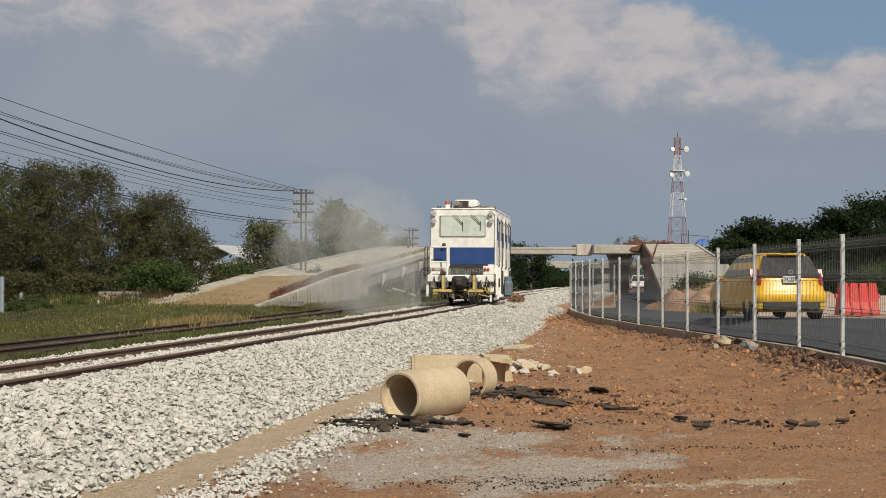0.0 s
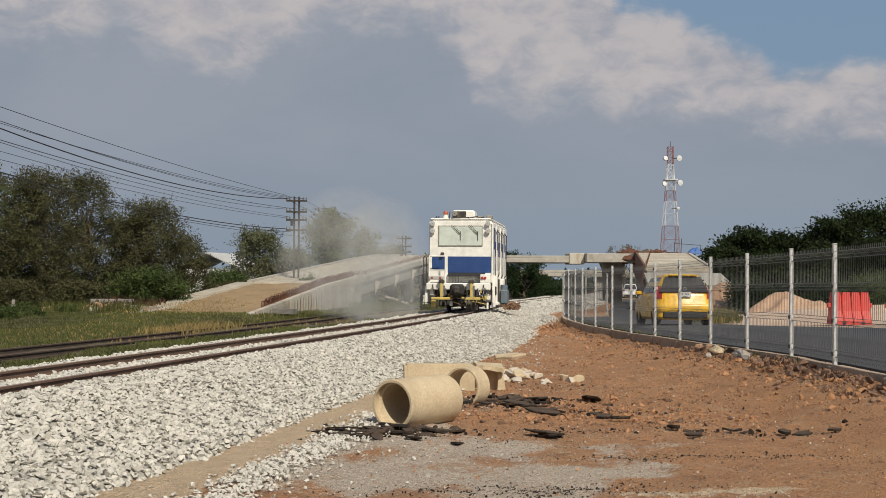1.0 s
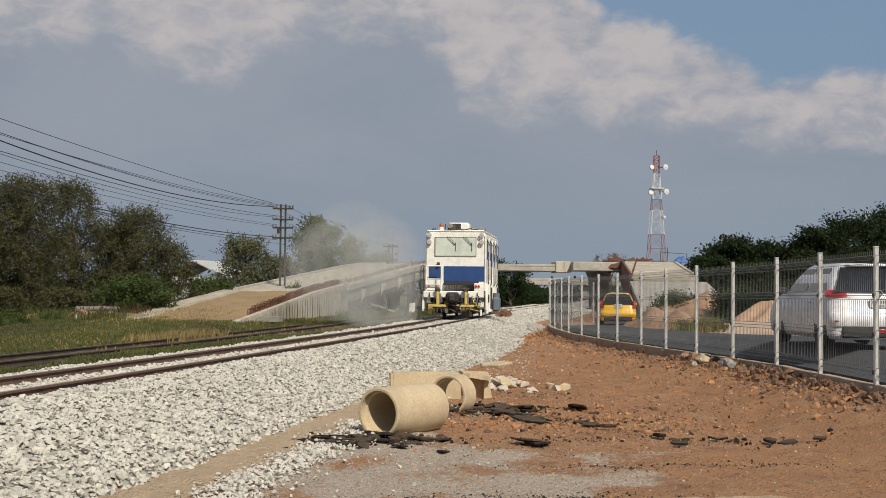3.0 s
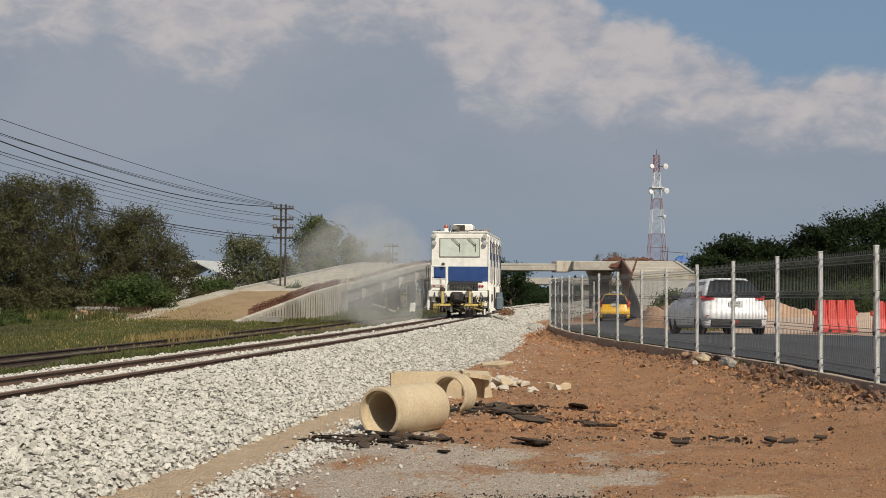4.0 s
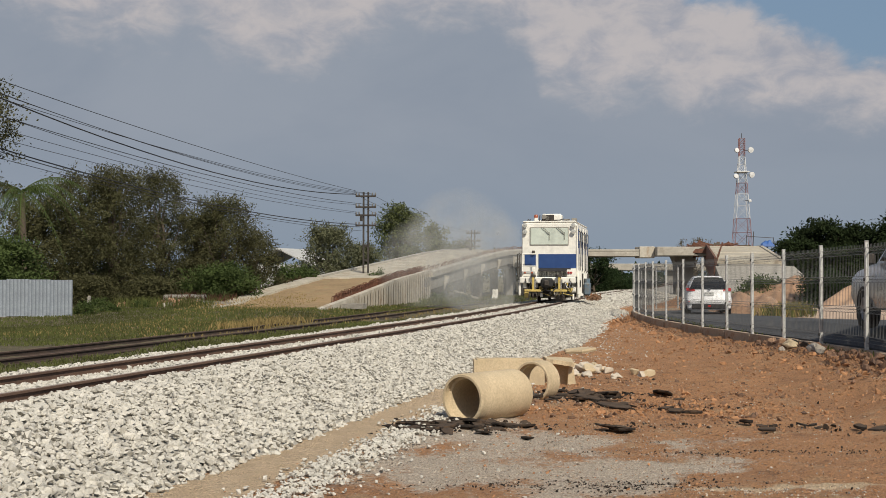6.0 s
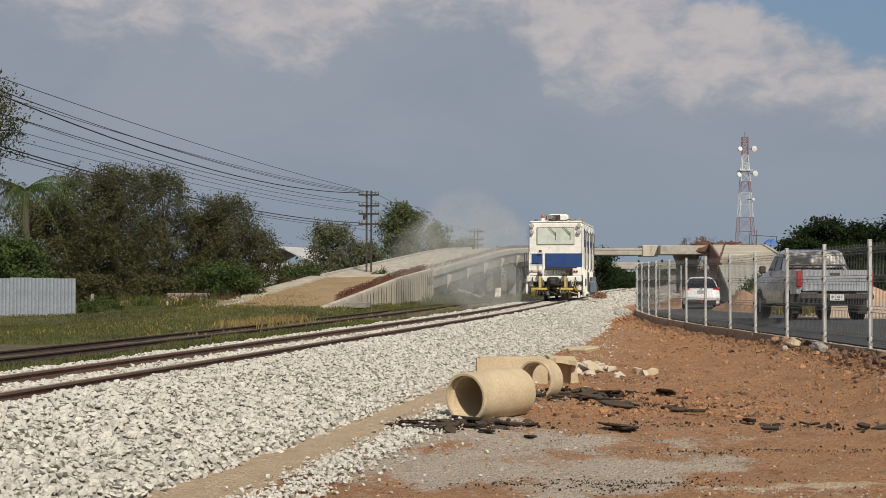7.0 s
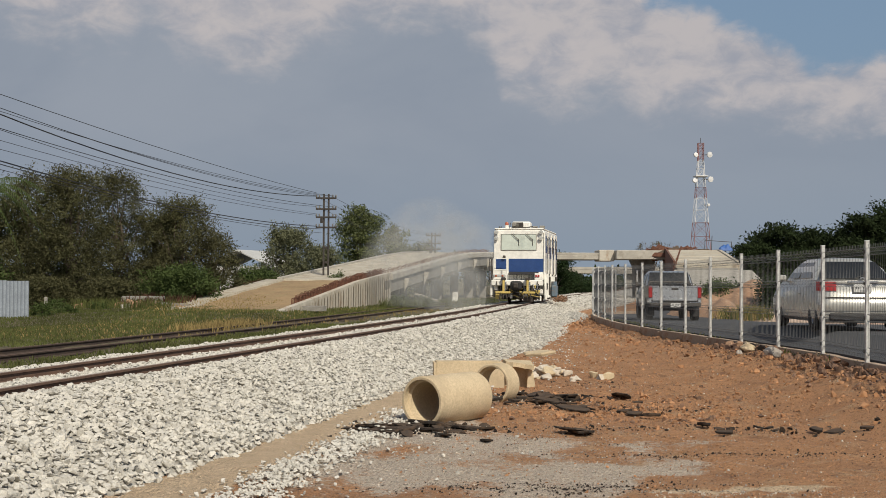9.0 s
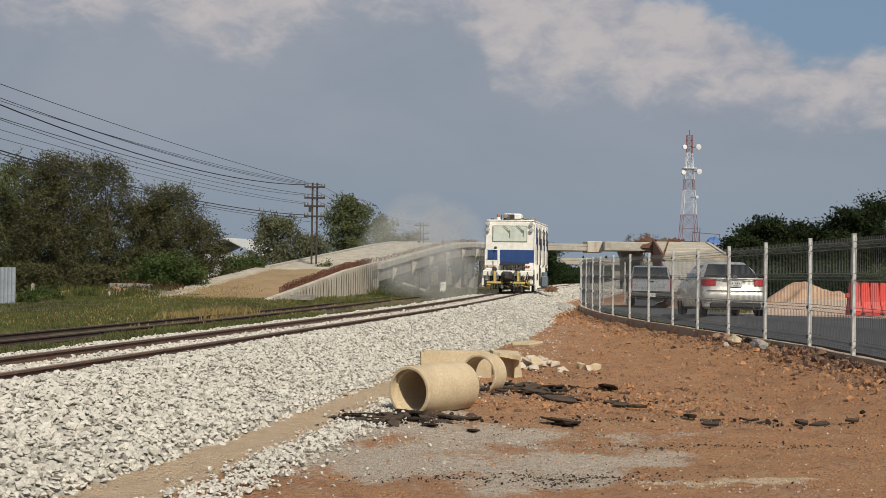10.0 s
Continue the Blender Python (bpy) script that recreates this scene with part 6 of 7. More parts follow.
# ---------- the track machine ----------
def build_machine():
    """Rear at y = 0, rails' top at z = 0, travelling towards +y."""
    th = thing("track_machine", "white and blue rail tamping machine with dusty rear cab window", "rail vehicle")
    W = 1.17
    # cab shell with slightly leaning upper rear
    rings = []
    for y, zt, w in ((0.0, 3.32, W - 0.03), (0.05, 3.38, W), (6.9, 3.38, W), (6.95, 3.32, W - 0.03)):
        rings.append([(-w, y, 1.05), (w, y, 1.05), (w, y, zt - 0.10), (w - 0.10, y, zt), (-w + 0.10, y, zt), (-w, y, zt - 0.10)])
    part("cab", Shape().loft(rings), M_WHITE, th, "white painted cab")
    part("roof", Shape().box(-W + 0.03, W - 0.03, -0.02, 6.9, 3.36, 3.44, 0.04), M_WHITE, th)
    part("blue_band", Shape().box(-0.46, W - 0.01, -0.014, 0.02, 1.42, 2.02, 0.004), M_BLUE, th, "deep blue painted panel")
    part("blue_band", Shape().box(-1.05, -0.54, -0.014, 0.02, 1.52, 2.02, 0.004), M_BLUE, th, "deep blue painted panel")
    win = part("rear_window", Shape().box(-0.80, 0.80, -0.022, 0.02, 2.42, 3.14, 0.012), M_PANE, th, "dusty pale green window pane")
    fr = Shape()
    for x0, x1, z0, z1 in ((-0.825, 0.825, 3.14, 3.162), (-0.825, 0.825, 2.40, 2.422), (-0.825, -0.802, 2.422, 3.14), (0.802, 0.825, 2.422, 3.14)):
        fr.box(x0, x1, -0.030, 0.0, z0, z1, 0.005)
    part("window_seal", fr, M_CONC_DARK, win)
    for x in (-0.32, 0.32):
        w = Shape().tube([(x, -0.07, 3.18), (x + 0.30, -0.06, 2.86)], 0.010, 5)
        w.tube([(x + 0.08, -0.07, 3.18), (x + 0.34, -0.06, 2.86)], 0.008, 5)
        w.box(x + 0.315, x + 0.335, -0.055, -0.035, 2.62, 2.95, 0.003)
        part("wiper", w, M_GREASE, win)
    for sx in (-1, 1):
        for z in (3.24, 2.97):
            lamp = Shape().spin([(0.01, -0.06), (0.07, -0.055), (0.10, 0.0), (0.095, 0.05), (0.01, 0.06)], 14, Matrix.Translation((sx * 1.03, -0.09, z)) @ Matrix.Rotation(radians(90), 4, "X"))
            part("work_lamp", lamp, M_LAMP, th, "round grey work lamp", smooth=True)
            part("lamp_bracket", Shape().tube([(sx * 1.03, -0.06, z), (sx * 1.03, 0.02, z + 0.05)], 0.02, 5), M_GREASE, th)
    # roof gear
    ac = part("air_conditioner", Shape().box(-0.34, 0.52, 0.10, 0.95, 3.42, 3.74, 0.07), M_WHITE, th)
    part("grille", Shape().box(-0.31, 0.20, 0.07, 0.12, 3.45, 3.70, 0.02), M_GREASE, ac, "dark condenser grille")
    for k in range(5):
        part("grille_slat", Shape().box(-0.28, -0.02, 0.055, 0.075, 3.48 + k * 0.036, 3.495 + k * 0.036), M_CONC_DARK, ac)
    part("beacon", Shape().spin([(0.085, 3.58), (0.085, 3.68), (0.06, 3.72), (0.01, 3.725)], 14, Matrix.Translation((-0.60, 0.35, 0))), M_ORANGE, th, "faded amber warning beacon", smooth=True)
    part("beacon_base", Shape().spin([(0.07, 3.42), (0.09, 3.46), (0.09, 3.58), (0.01, 3.58)], 14, Matrix.Translation((-0.60, 0.35, 0))), M_WHITE, th)
    for x in (-0.92, -0.84):
        part("horn", Shape().tube([(x, 0.1, 3.45), (x, 0.25, 3.50)], 0.028, 6), M_GREASE, th)
    for k in range(4):
        part("roof_pipe", Shape().tube([(0.62 + 0.12 * k, 1.2, 3.45), (0.62 + 0.12 * k, 5.5, 3.47)], 0.03, 5), M_GREASE, th)
    part("roof_hatch", Shape().box(-0.8, -0.2, 2.0, 3.2, 3.42, 3.55, 0.04), M_WHITE, th)
    part("fan_motor", Shape().spin([(0.01, -0.05), (0.09, -0.05), (0.11, 0.0), (0.09, 0.06), (0.01, 0.06)], 14, Matrix.Translation((-0.22, 0.03, 3.60)) @ Matrix.Rotation(radians(90), 4, "X")), M_CONC_DARK, ac, "grey fan motor", smooth=True)
    for k, (a, b) in enumerate((((-0.42, 0.0, 3.42), (-0.40, 0.05, 3.68)), ((-0.36, 0.0, 3.44), (0.30, 0.02, 3.46)), ((0.30, 0.0, 3.44), (0.62, 0.2, 3.52)), ((0.55, 0.2, 3.44), (0.85, 0.3, 3.50)))):
        part("roof_pipe", Shape().tube([a, b], 0.022, 6), M_GREASE, th)
    for x in (0.60, 0.92):
        part("roof_box", Shape().box(x, x + 0.22, 0.3, 0.7, 3.43, 3.53 + 0.03 * (x > 0.7), 0.02), M_CONC_DARK, th, "small dark roof box")
    # camera, light box, railing
    part("camera_box", Shape().box(-0.72, -0.60, -0.16, -0.03, 2.03, 2.17, 0.02), M_GREASE, th)
    rail = Shape()
    for x in (-1.10, -0.50):
        rail.tube([(x, -0.42, 0.98), (x, -0.42, 2.02)], 0.030, 8)
    for z in (2.02, 1.50):
        rail.tube([(-1.10, -0.42, z), (-0.50, -0.42, z)], 0.026, 8)
    part("railing", rail, M_WHITE, th, "white tubular railing")
    # flush black slab paints the shade of the recess below the blue band
    part("under_cab", Shape().box(-0.45, 0.95, 0.0, 0.1, 1.04, 1.42, 0.01), M_BLACK, th, "black panel standing in for the shaded gap under the cab")
    shelf = Shape().loft([[(-0.44, -0.02, 1.38), (0.92, -0.02, 1.38), (0.92, -0.30, 1.28), (-0.44, -0.30, 1.28)], [(-0.44, -0.02, 1.42), (0.92, -0.02, 1.42), (0.92, -0.30, 1.32), (-0.44, -0.30, 1.32)]])
    part("shelf", shelf, M_BLACK, th, "dark ledge under the cab")
    part("end_beam", Shape().box(-W - 0.04, W - 0.02, -0.48, 0.0, 0.78, 1.04, 0.03), M_WHITE, th, "white end beam")
    part("side_box", Shape().box(0.78, W - 0.02, -0.46, 0.0, 1.04, 1.36, 0.02), M_WHITE, th)
    for x in (0.86, 0.97):
        part("tail_lamp", Shape().spin([(0.01, -0.02), (0.048, -0.02), (0.048, 0.03), (0.01, 0.03)], 12, Matrix.Translation((x, -0.47, 1.23)) @ Matrix.Rotation(radians(90), 4, "X")), M_RED, th, "round red tail lamp")
    part("light_bar", Shape().box(-1.12, -0.55, -0.52, -0.40, 1.16, 1.30, 0.03), M_LAMP, th, "grey light bar")
    for x in (-0.98, -0.68):
        part("tail_lamp", Shape().box(x - 0.045, x + 0.045, -0.535, -0.515, 1.19, 1.27, 0.01), M_ORANGE, th)
    for x in (-0.95, 0.92):
        part("lifting_hook", Shape().tube([(x, -0.50, 0.98), (x, -0.54, 0.90), (x + 0.03, -0.54, 0.84)], 0.022, 5), M_GREASE, th)
    # coupler and the two yellow track-lifting brackets
    cpl = part("coupler", Shape().box(-0.29, 0.22, -0.82, -0.40, 0.58, 1.00, 0.08), M_BLACK, th, "black boxy coupler")
    part("coupler_jaw", Shape().box(-0.14, 0.08, -0.98, -0.80, 0.66, 0.92, 0.05), M_GREASE, cpl)
    part("hose", Shape().tube([(0.24, -0.45, 0.92), (0.36, -0.70, 0.60), (0.22, -0.80, 0.45), (-0.02, -0.72, 0.48), (-0.16, -0.6, 0.56)], 0.028, 6), M_BLACK, cpl)
    for x in (-0.62, 0.48):
        br = part("lifting_bracket", Shape().box(x - 0.05, x + 0.05, -0.66, -0.50, 0.52, 1.06, 0.02), M_YELLOW, th, "chipped yellow steel bracket")
        part("bracket_bar", Shape().box(x - 0.36, x + 0.34, -0.74, -0.60, 0.42, 0.52, 0.02), M_YELLOW, br)
        part("bracket_head", Shape().box(x - 0.10, x + 0.10, -0.68, -0.50, 1.02, 1.16, 0.03), M_GREASE, br)
        for s in (-0.14, 0.0, 0.14):
            part("claw", Shape().tube([(x + s, -0.66, 0.44), (x + s * 1.2, -0.70, 0.24), (x + s * 1.2, -0.66, 0.14)], 0.030, 5), M_GREASE, br)
        part("spring", Shape().tube([(x + 0.07, -0.6, 0.55), (x + 0.09, -0.6, 0.95)], 0.05, 8), M_CHROME, br)
    part("guard_plate", Shape().box(0.28, 0.70, -0.40, -0.34, 0.04, 0.30, 0.02), M_GREASE, th, "grey steel rail guard plate")
    part("yellow_box", Shape().box(0.80, 1.02, -0.42, -0.25, 0.46, 0.58, 0.02), M_YELLOW, th)
    # clutter hung below the end beam
    rc = random.Random(15)
    for k in range(26):
        x, z = rc.uniform(-1.05, 1.1), rc.uniform(0.18, 0.78)
        w, h = rc.uniform(0.03, 0.10), rc.uniform(0.04, 0.14)
        part("fitting", Shape().box(x - w, x + w, -0.50 + rc.uniform(0, 0.2), -0.24, z - h, z + h, 0.015), (M_GREASE, M_WHITE, M_BLACK, M_CONC_DARK, M_YELLOW)[k % 5], th)
    for k in range(9):
        x = -0.95 + 0.24 * k
        part("chain", Shape().tube([(x, -0.50, 0.86), (x + 0.05, -0.56, 0.62), (x + 0.16, -0.56, 0.58), (x + 0.22, -0.50, 0.84)], 0.014, 5), M_CHROME if k % 2 else M_BLACK, th)
    # frame and running gear
    part("bogie_frame", Shape().box(-0.82, 0.82, 0.25, 1.9, 0.16, 0.58, 0.04), M_GREASE, th, "dark greasy bogie frame")
    part("bogie_frame", Shape().box(-0.82, 0.82, 4.8, 6.5, 0.16, 0.58, 0.04), M_GREASE, th, "dark greasy bogie frame")
    for k, (x, z, w, h) in enumerate(((-0.98, 0.42, 0.12, 0.34), (-0.40, 0.50, 0.16, 0.26), (0.12, 0.30, 0.2, 0.24), (0.76, 0.44, 0.14, 0.3), (1.02, 0.52, 0.12, 0.22), (0.30, 0.60, 0.12, 0.16))):
        part("valve_block", Shape().box(x - w, x + w, -0.36 + 0.03 * k, -0.10, z - h / 2, z + h / 2, 0.03), (M_GREASE, M_BLACK, M_GREASE, M_CONC_DARK, M_WHITE, M_BLACK)[k], th)
    rr = random.Random(9)
    for k in range(14):
        x = rr.uniform(-1.0, 1.05)
        pts = [(x + 0.12 * i * rr.uniform(-1, 1), -0.42 + rr.uniform(-0.05, 0.05), 0.86 - 0.15 * i) for i in range(5)]
        part("hose", Shape().tube(pts, 0.018, 5), M_BLACK if k % 3 else M_YELLOW, th)
    part("frame", Shape().box(-0.95, 0.95, 0.0, 6.9, 0.55, 1.05, 0.03), M_GREASE, th, "greasy dark steel frame")
    for y in (1.0, 5.6):
        ax = part("axle", Shape().tube([(-0.75, y, 0.37), (0.75, y, 0.37)], 0.07, 8), M_GREASE, th)
        for s in (-1, 1):
            wh = Shape().spin([(0.06, -0.06), (0.36, -0.06), (0.40, -0.05), (0.40, -0.03), (0.37, -0.02), (0.36, 0.06), (0.06, 0.06)], 26, Matrix.Translation((s * 0.535, y, 0.365)) @ Matrix.Rotation(radians(90 * s), 4, "Y"), closed=True)
            part("wheel", wh, M_RAIL, ax, "rusty flanged wheel", smooth=True)
    for x, y0, y1 in ((-1.22, -0.36, -0.06), (-1.22, 0.6, 0.9)):
        st = part("steps", Shape().box(x - 0.05, x + 0.05, y0, y1, 0.26, 0.92, 0.02), M_WHITE, th, "white access step")
        part("tread", Shape().box(x - 0.10, x + 0.06, y0, y1, 0.30, 0.34, 0.01), M_GREASE, st)
    hr = Shape().tube([(-1.27, -0.30, 0.95), (-1.32, -0.30, 1.2), (-1.32, -0.30, 2.0), (-1.22, -0.28, 2.05)], 0.022, 6)
    hr.tube([(-1.20, -0.1, 0.95), (-1.25, -0.1, 1.2), (-1.25, -0.1, 1.98), (-1.18, -0.08, 2.02)], 0.022, 6)
    part("grab_rail", hr, M_GREASE, th)
    # right flank: doors, blue stripe, windows, handrails, hoses
    part("side_band", Shape().box(W - 0.005, W + 0.012, 0.85, 6.8, 2.06, 2.62, 0.003), M_BLUE, th, "deep blue side stripe")
    for y in (0.25, 1.7, 3.6, 5.2):
        part("door", Shape().box(W, W + 0.035, y, y + 0.62, 1.20, 3.22, 0.015), M_WHITE, th)
        part("side_window", Shape().box(W + 0.03, W + 0.045, y + 0.10, y + 0.52, 2.30, 3.10, 0.01), M_GLASS if y > 0.5 else M_BLUE, th)
        part("grab_rail", Shape().tube([(W + 0.05, y - 0.06, 1.25), (W + 0.13, y - 0.06, 1.35), (W + 0.13, y - 0.06, 2.95), (W + 0.05, y - 0.06, 3.05)], 0.022, 6), M_BLACK, th, "black grab rail")
    part("corner_post", Shape().box(W - 0.02, W + 0.05, -0.05, 0.10, 1.05, 3.25, 0.02), M_WHITE, th)
    for k, (y, x) in enumerate(((0.15, 1.22), (0.55, 1.3), (1.2, 1.28), (2.0, 1.36), (2.9, 1.33), (3.7, 1.36))):
        part("flank_column", Shape().box(x - 0.075, x + 0.075, y, y + 0.16, 0.16, 1.2, 0.02), M_WHITE if k in (0, 3, 4) else M_GREASE, th)
    r = random.Random(4)
    for k in range(12):
        y0 = r.uniform(0.0, 2.6)
        pts = [(W + r.uniform(-0.05, 0.12), y0 + 0.15 * i, 1.15 - 0.16 * i + 0.2 * r.uniform(-1, 1)) for i in range(5)]
        part("hose", Shape().tube(pts, 0.022, 5), M_BLACK, th)
    for k, y in enumerate((0.3, 0.9, 1.6, 2.6, 3.6, 4.6)):
        part("equipment_box", Shape().box(0.85, W + 0.04 + 0.05 * (k % 2), y, y + 0.42, 0.35 + 0.1 * (k % 3), 0.95, 0.03), (M_WHITE, M_GREASE, M_CONC_DARK)[k % 3], th)
    for k, (y, z0, z1) in enumerate(((-0.06, 0.30, 1.35), (0.36, 0.22, 1.5), (0.95, 0.30, 1.4), (1.9, 0.2, 1.5))):
        part("flank_strut", Shape().box(W + 0.02 + 0.05 * (k % 2), W + 0.12 + 0.06 * (k % 2), y, y + 0.12, z0, z1, 0.02), M_WHITE, th)
        part("flank_valve", Shape().box(W - 0.02, W + 0.16, y + 0.16, y + 0.34, z0 + 0.30, z0 + 0.62, 0.03), (M_BLACK, M_CHROME)[k % 2], th)
    part("hydraulic_cylinder", Shape().tube([(W + 0.16, 0.5, 0.30), (W + 0.16, 1.1, 0.26)], 0.07, 10), M_WHITE, th)
    # ballast broom dragging at the flank
    part("broom_body", Shape().box(1.34, 1.62, 1.6, 2.4, 0.25, 0.80, 0.05), M_DULLBLUE, th, "dull blue steel broom housing")
    part("broom_cap", Shape().tube([(1.48, 1.9, 0.80), (1.48, 1.9, 0.98)], 0.13, 10), M_DULLBLUE, th)
    br = Shape()
    for k in range(140):
        a = r.uniform(0, 6.28)
        p = Vector((1.75 + r.uniform(-0.22, 0.25), 1.7 + r.uniform(-0.4, 0.7), 0.12 + r.uniform(-0.1, 0.1)))
        br.tube([p, p + Vector((0.14 * math.cos(a), 0.14 * math.sin(a), r.uniform(0.02, 0.16)))], 0.016, 3)
    part("broom_bristles", br, M_BRISTLE, th, "tangled brown broom bristles")
    part("broom_arm", Shape().box(1.15, 1.40, 1.8, 1.95, 0.40, 0.52, 0.02), M_DULLBLUE, th)
    return th


# ---------- road vehicles ----------
def outline(front, rear, half, r, bow_f=0.0, bow_r=0.0):
    """A rounded plan outline; y runs forward."""
    pts = []
    for cx, cy, a0 in ((half - r, front - r, 0), (-half + r, front - r, 90), (-half + r, rear + r, 180), (half - r, rear + r, 270)):
        for k in range(5):
            a = radians(a0 + k * 22.5)
            x, y = cx + r * math.cos(a), cy + r * math.sin(a)
            pts.append((x, y))
    out = []
    for x, y in pts:
        u = 1 - (x / half) ** 2
        out.append((x, y + (bow_f * u if y > (front + rear) / 2 else -bow_r * u)))
    return out


def wheels(th, half, ys, R, w=0.19):
    for y in ys:
        for s in (-1, 1):
            m = Matrix.Translation((s * (half - w * 0.45), y, R)) @ Matrix.Rotation(radians(90 * s), 4, "Y")
            ty = part("wheel", Shape().spin([(R * 0.62, -w / 2), (R * 0.93, -w / 2), (R, -w * 0.32), (R, w * 0.32), (R * 0.93, w / 2), (R * 0.62, w / 2)], 28, m, closed=True), M_TYRE, th, "black rubber tyre", smooth=True)
            rim = Shape().spin([(0.02, w * 0.30), (R * 0.18, w * 0.34), (R * 0.55, w * 0.22), (R * 0.63, w * 0.42)], 28, m)
            for k in range(5):
                rim.box(-R * 0.05, R * 0.05, R * 0.1, R * 0.6, w * 0.28, w * 0.38, 0.005, m @ Matrix.Rotation(radians(72 * k), 4, "Z"))
            part("rim", rim, M_RIM, ty)
            # black ring on the flank stands in for the dark wheel well
            part("wheel_arch", Shape().spin([(R * 1.0, -0.03), (R * 1.13, -0.03), (R * 1.13, 0.012), (R * 1.0, 0.012)], 24, Matrix.Translation((s * half, y, R * 1.02)) @ Matrix.Rotation(radians(90 * s), 4, "Y"), closed=True), M_BLACK, th)


def plate(th, y, z, w=0.36, h=0.16):
    p = part("number_plate", Shape().box(-w / 2, w / 2, y - 0.016, y, z - h / 2, z + h / 2, 0.004), M_PLATE, th, "white number plate with dark bars")
    for k, (a, b) in enumerate(((-0.38, -0.31), (-0.26, -0.19), (0.0, 0.06), (0.12, 0.18), (0.25, 0.31))):
        part("bar", Shape().box(a * w, b * w, y - 0.019, y - 0.015, z - h * 0.06, z + h * 0.22), M_INK, p)
    part("bar", Shape().box(-0.18 * w, 0.18 * w, y - 0.019, y - 0.015, z - h * 0.36, z - h * 0.26), M_INK, p)


def quad_patch(p00, p10, p11, p01, off, thick=0.012, n=5):
    """A thin pane over four corners, pushed out along off."""
    p = [Vector(q) for q in (p00, p10, p11, p01)]
    o = Vector(off).normalized()
    sh = Shape()
    rows = []
    for lift in (0.004, thick):
        rows.append([tuple(p[0].lerp(p[1], i / n).lerp(p[3].lerp(p[2], i / n), j / n) + o * lift) for j in range(n + 1) for i in range(n + 1)])
    for r in rows:
        sh.add(r, [(j * (n + 1) + i, j * (n + 1) + i + 1, (j + 1) * (n + 1) + i + 1, (j + 1) * (n + 1) + i) for j in range(n) for i in range(n)])
    b, m = rows[0], rows[1]
    ring = [i for i in range(n)] + [j * (n + 1) + n for j in range(n)] + [n * (n + 1) + n - i for i in range(n)] + [(n - j) * (n + 1) for j in range(n)]
    for k, a in enumerate(ring):
        c = ring[(k + 1) % len(ring)]
        sh.add([b[a], b[c], m[c], m[a]], [(0, 1, 2, 3)])
    return sh


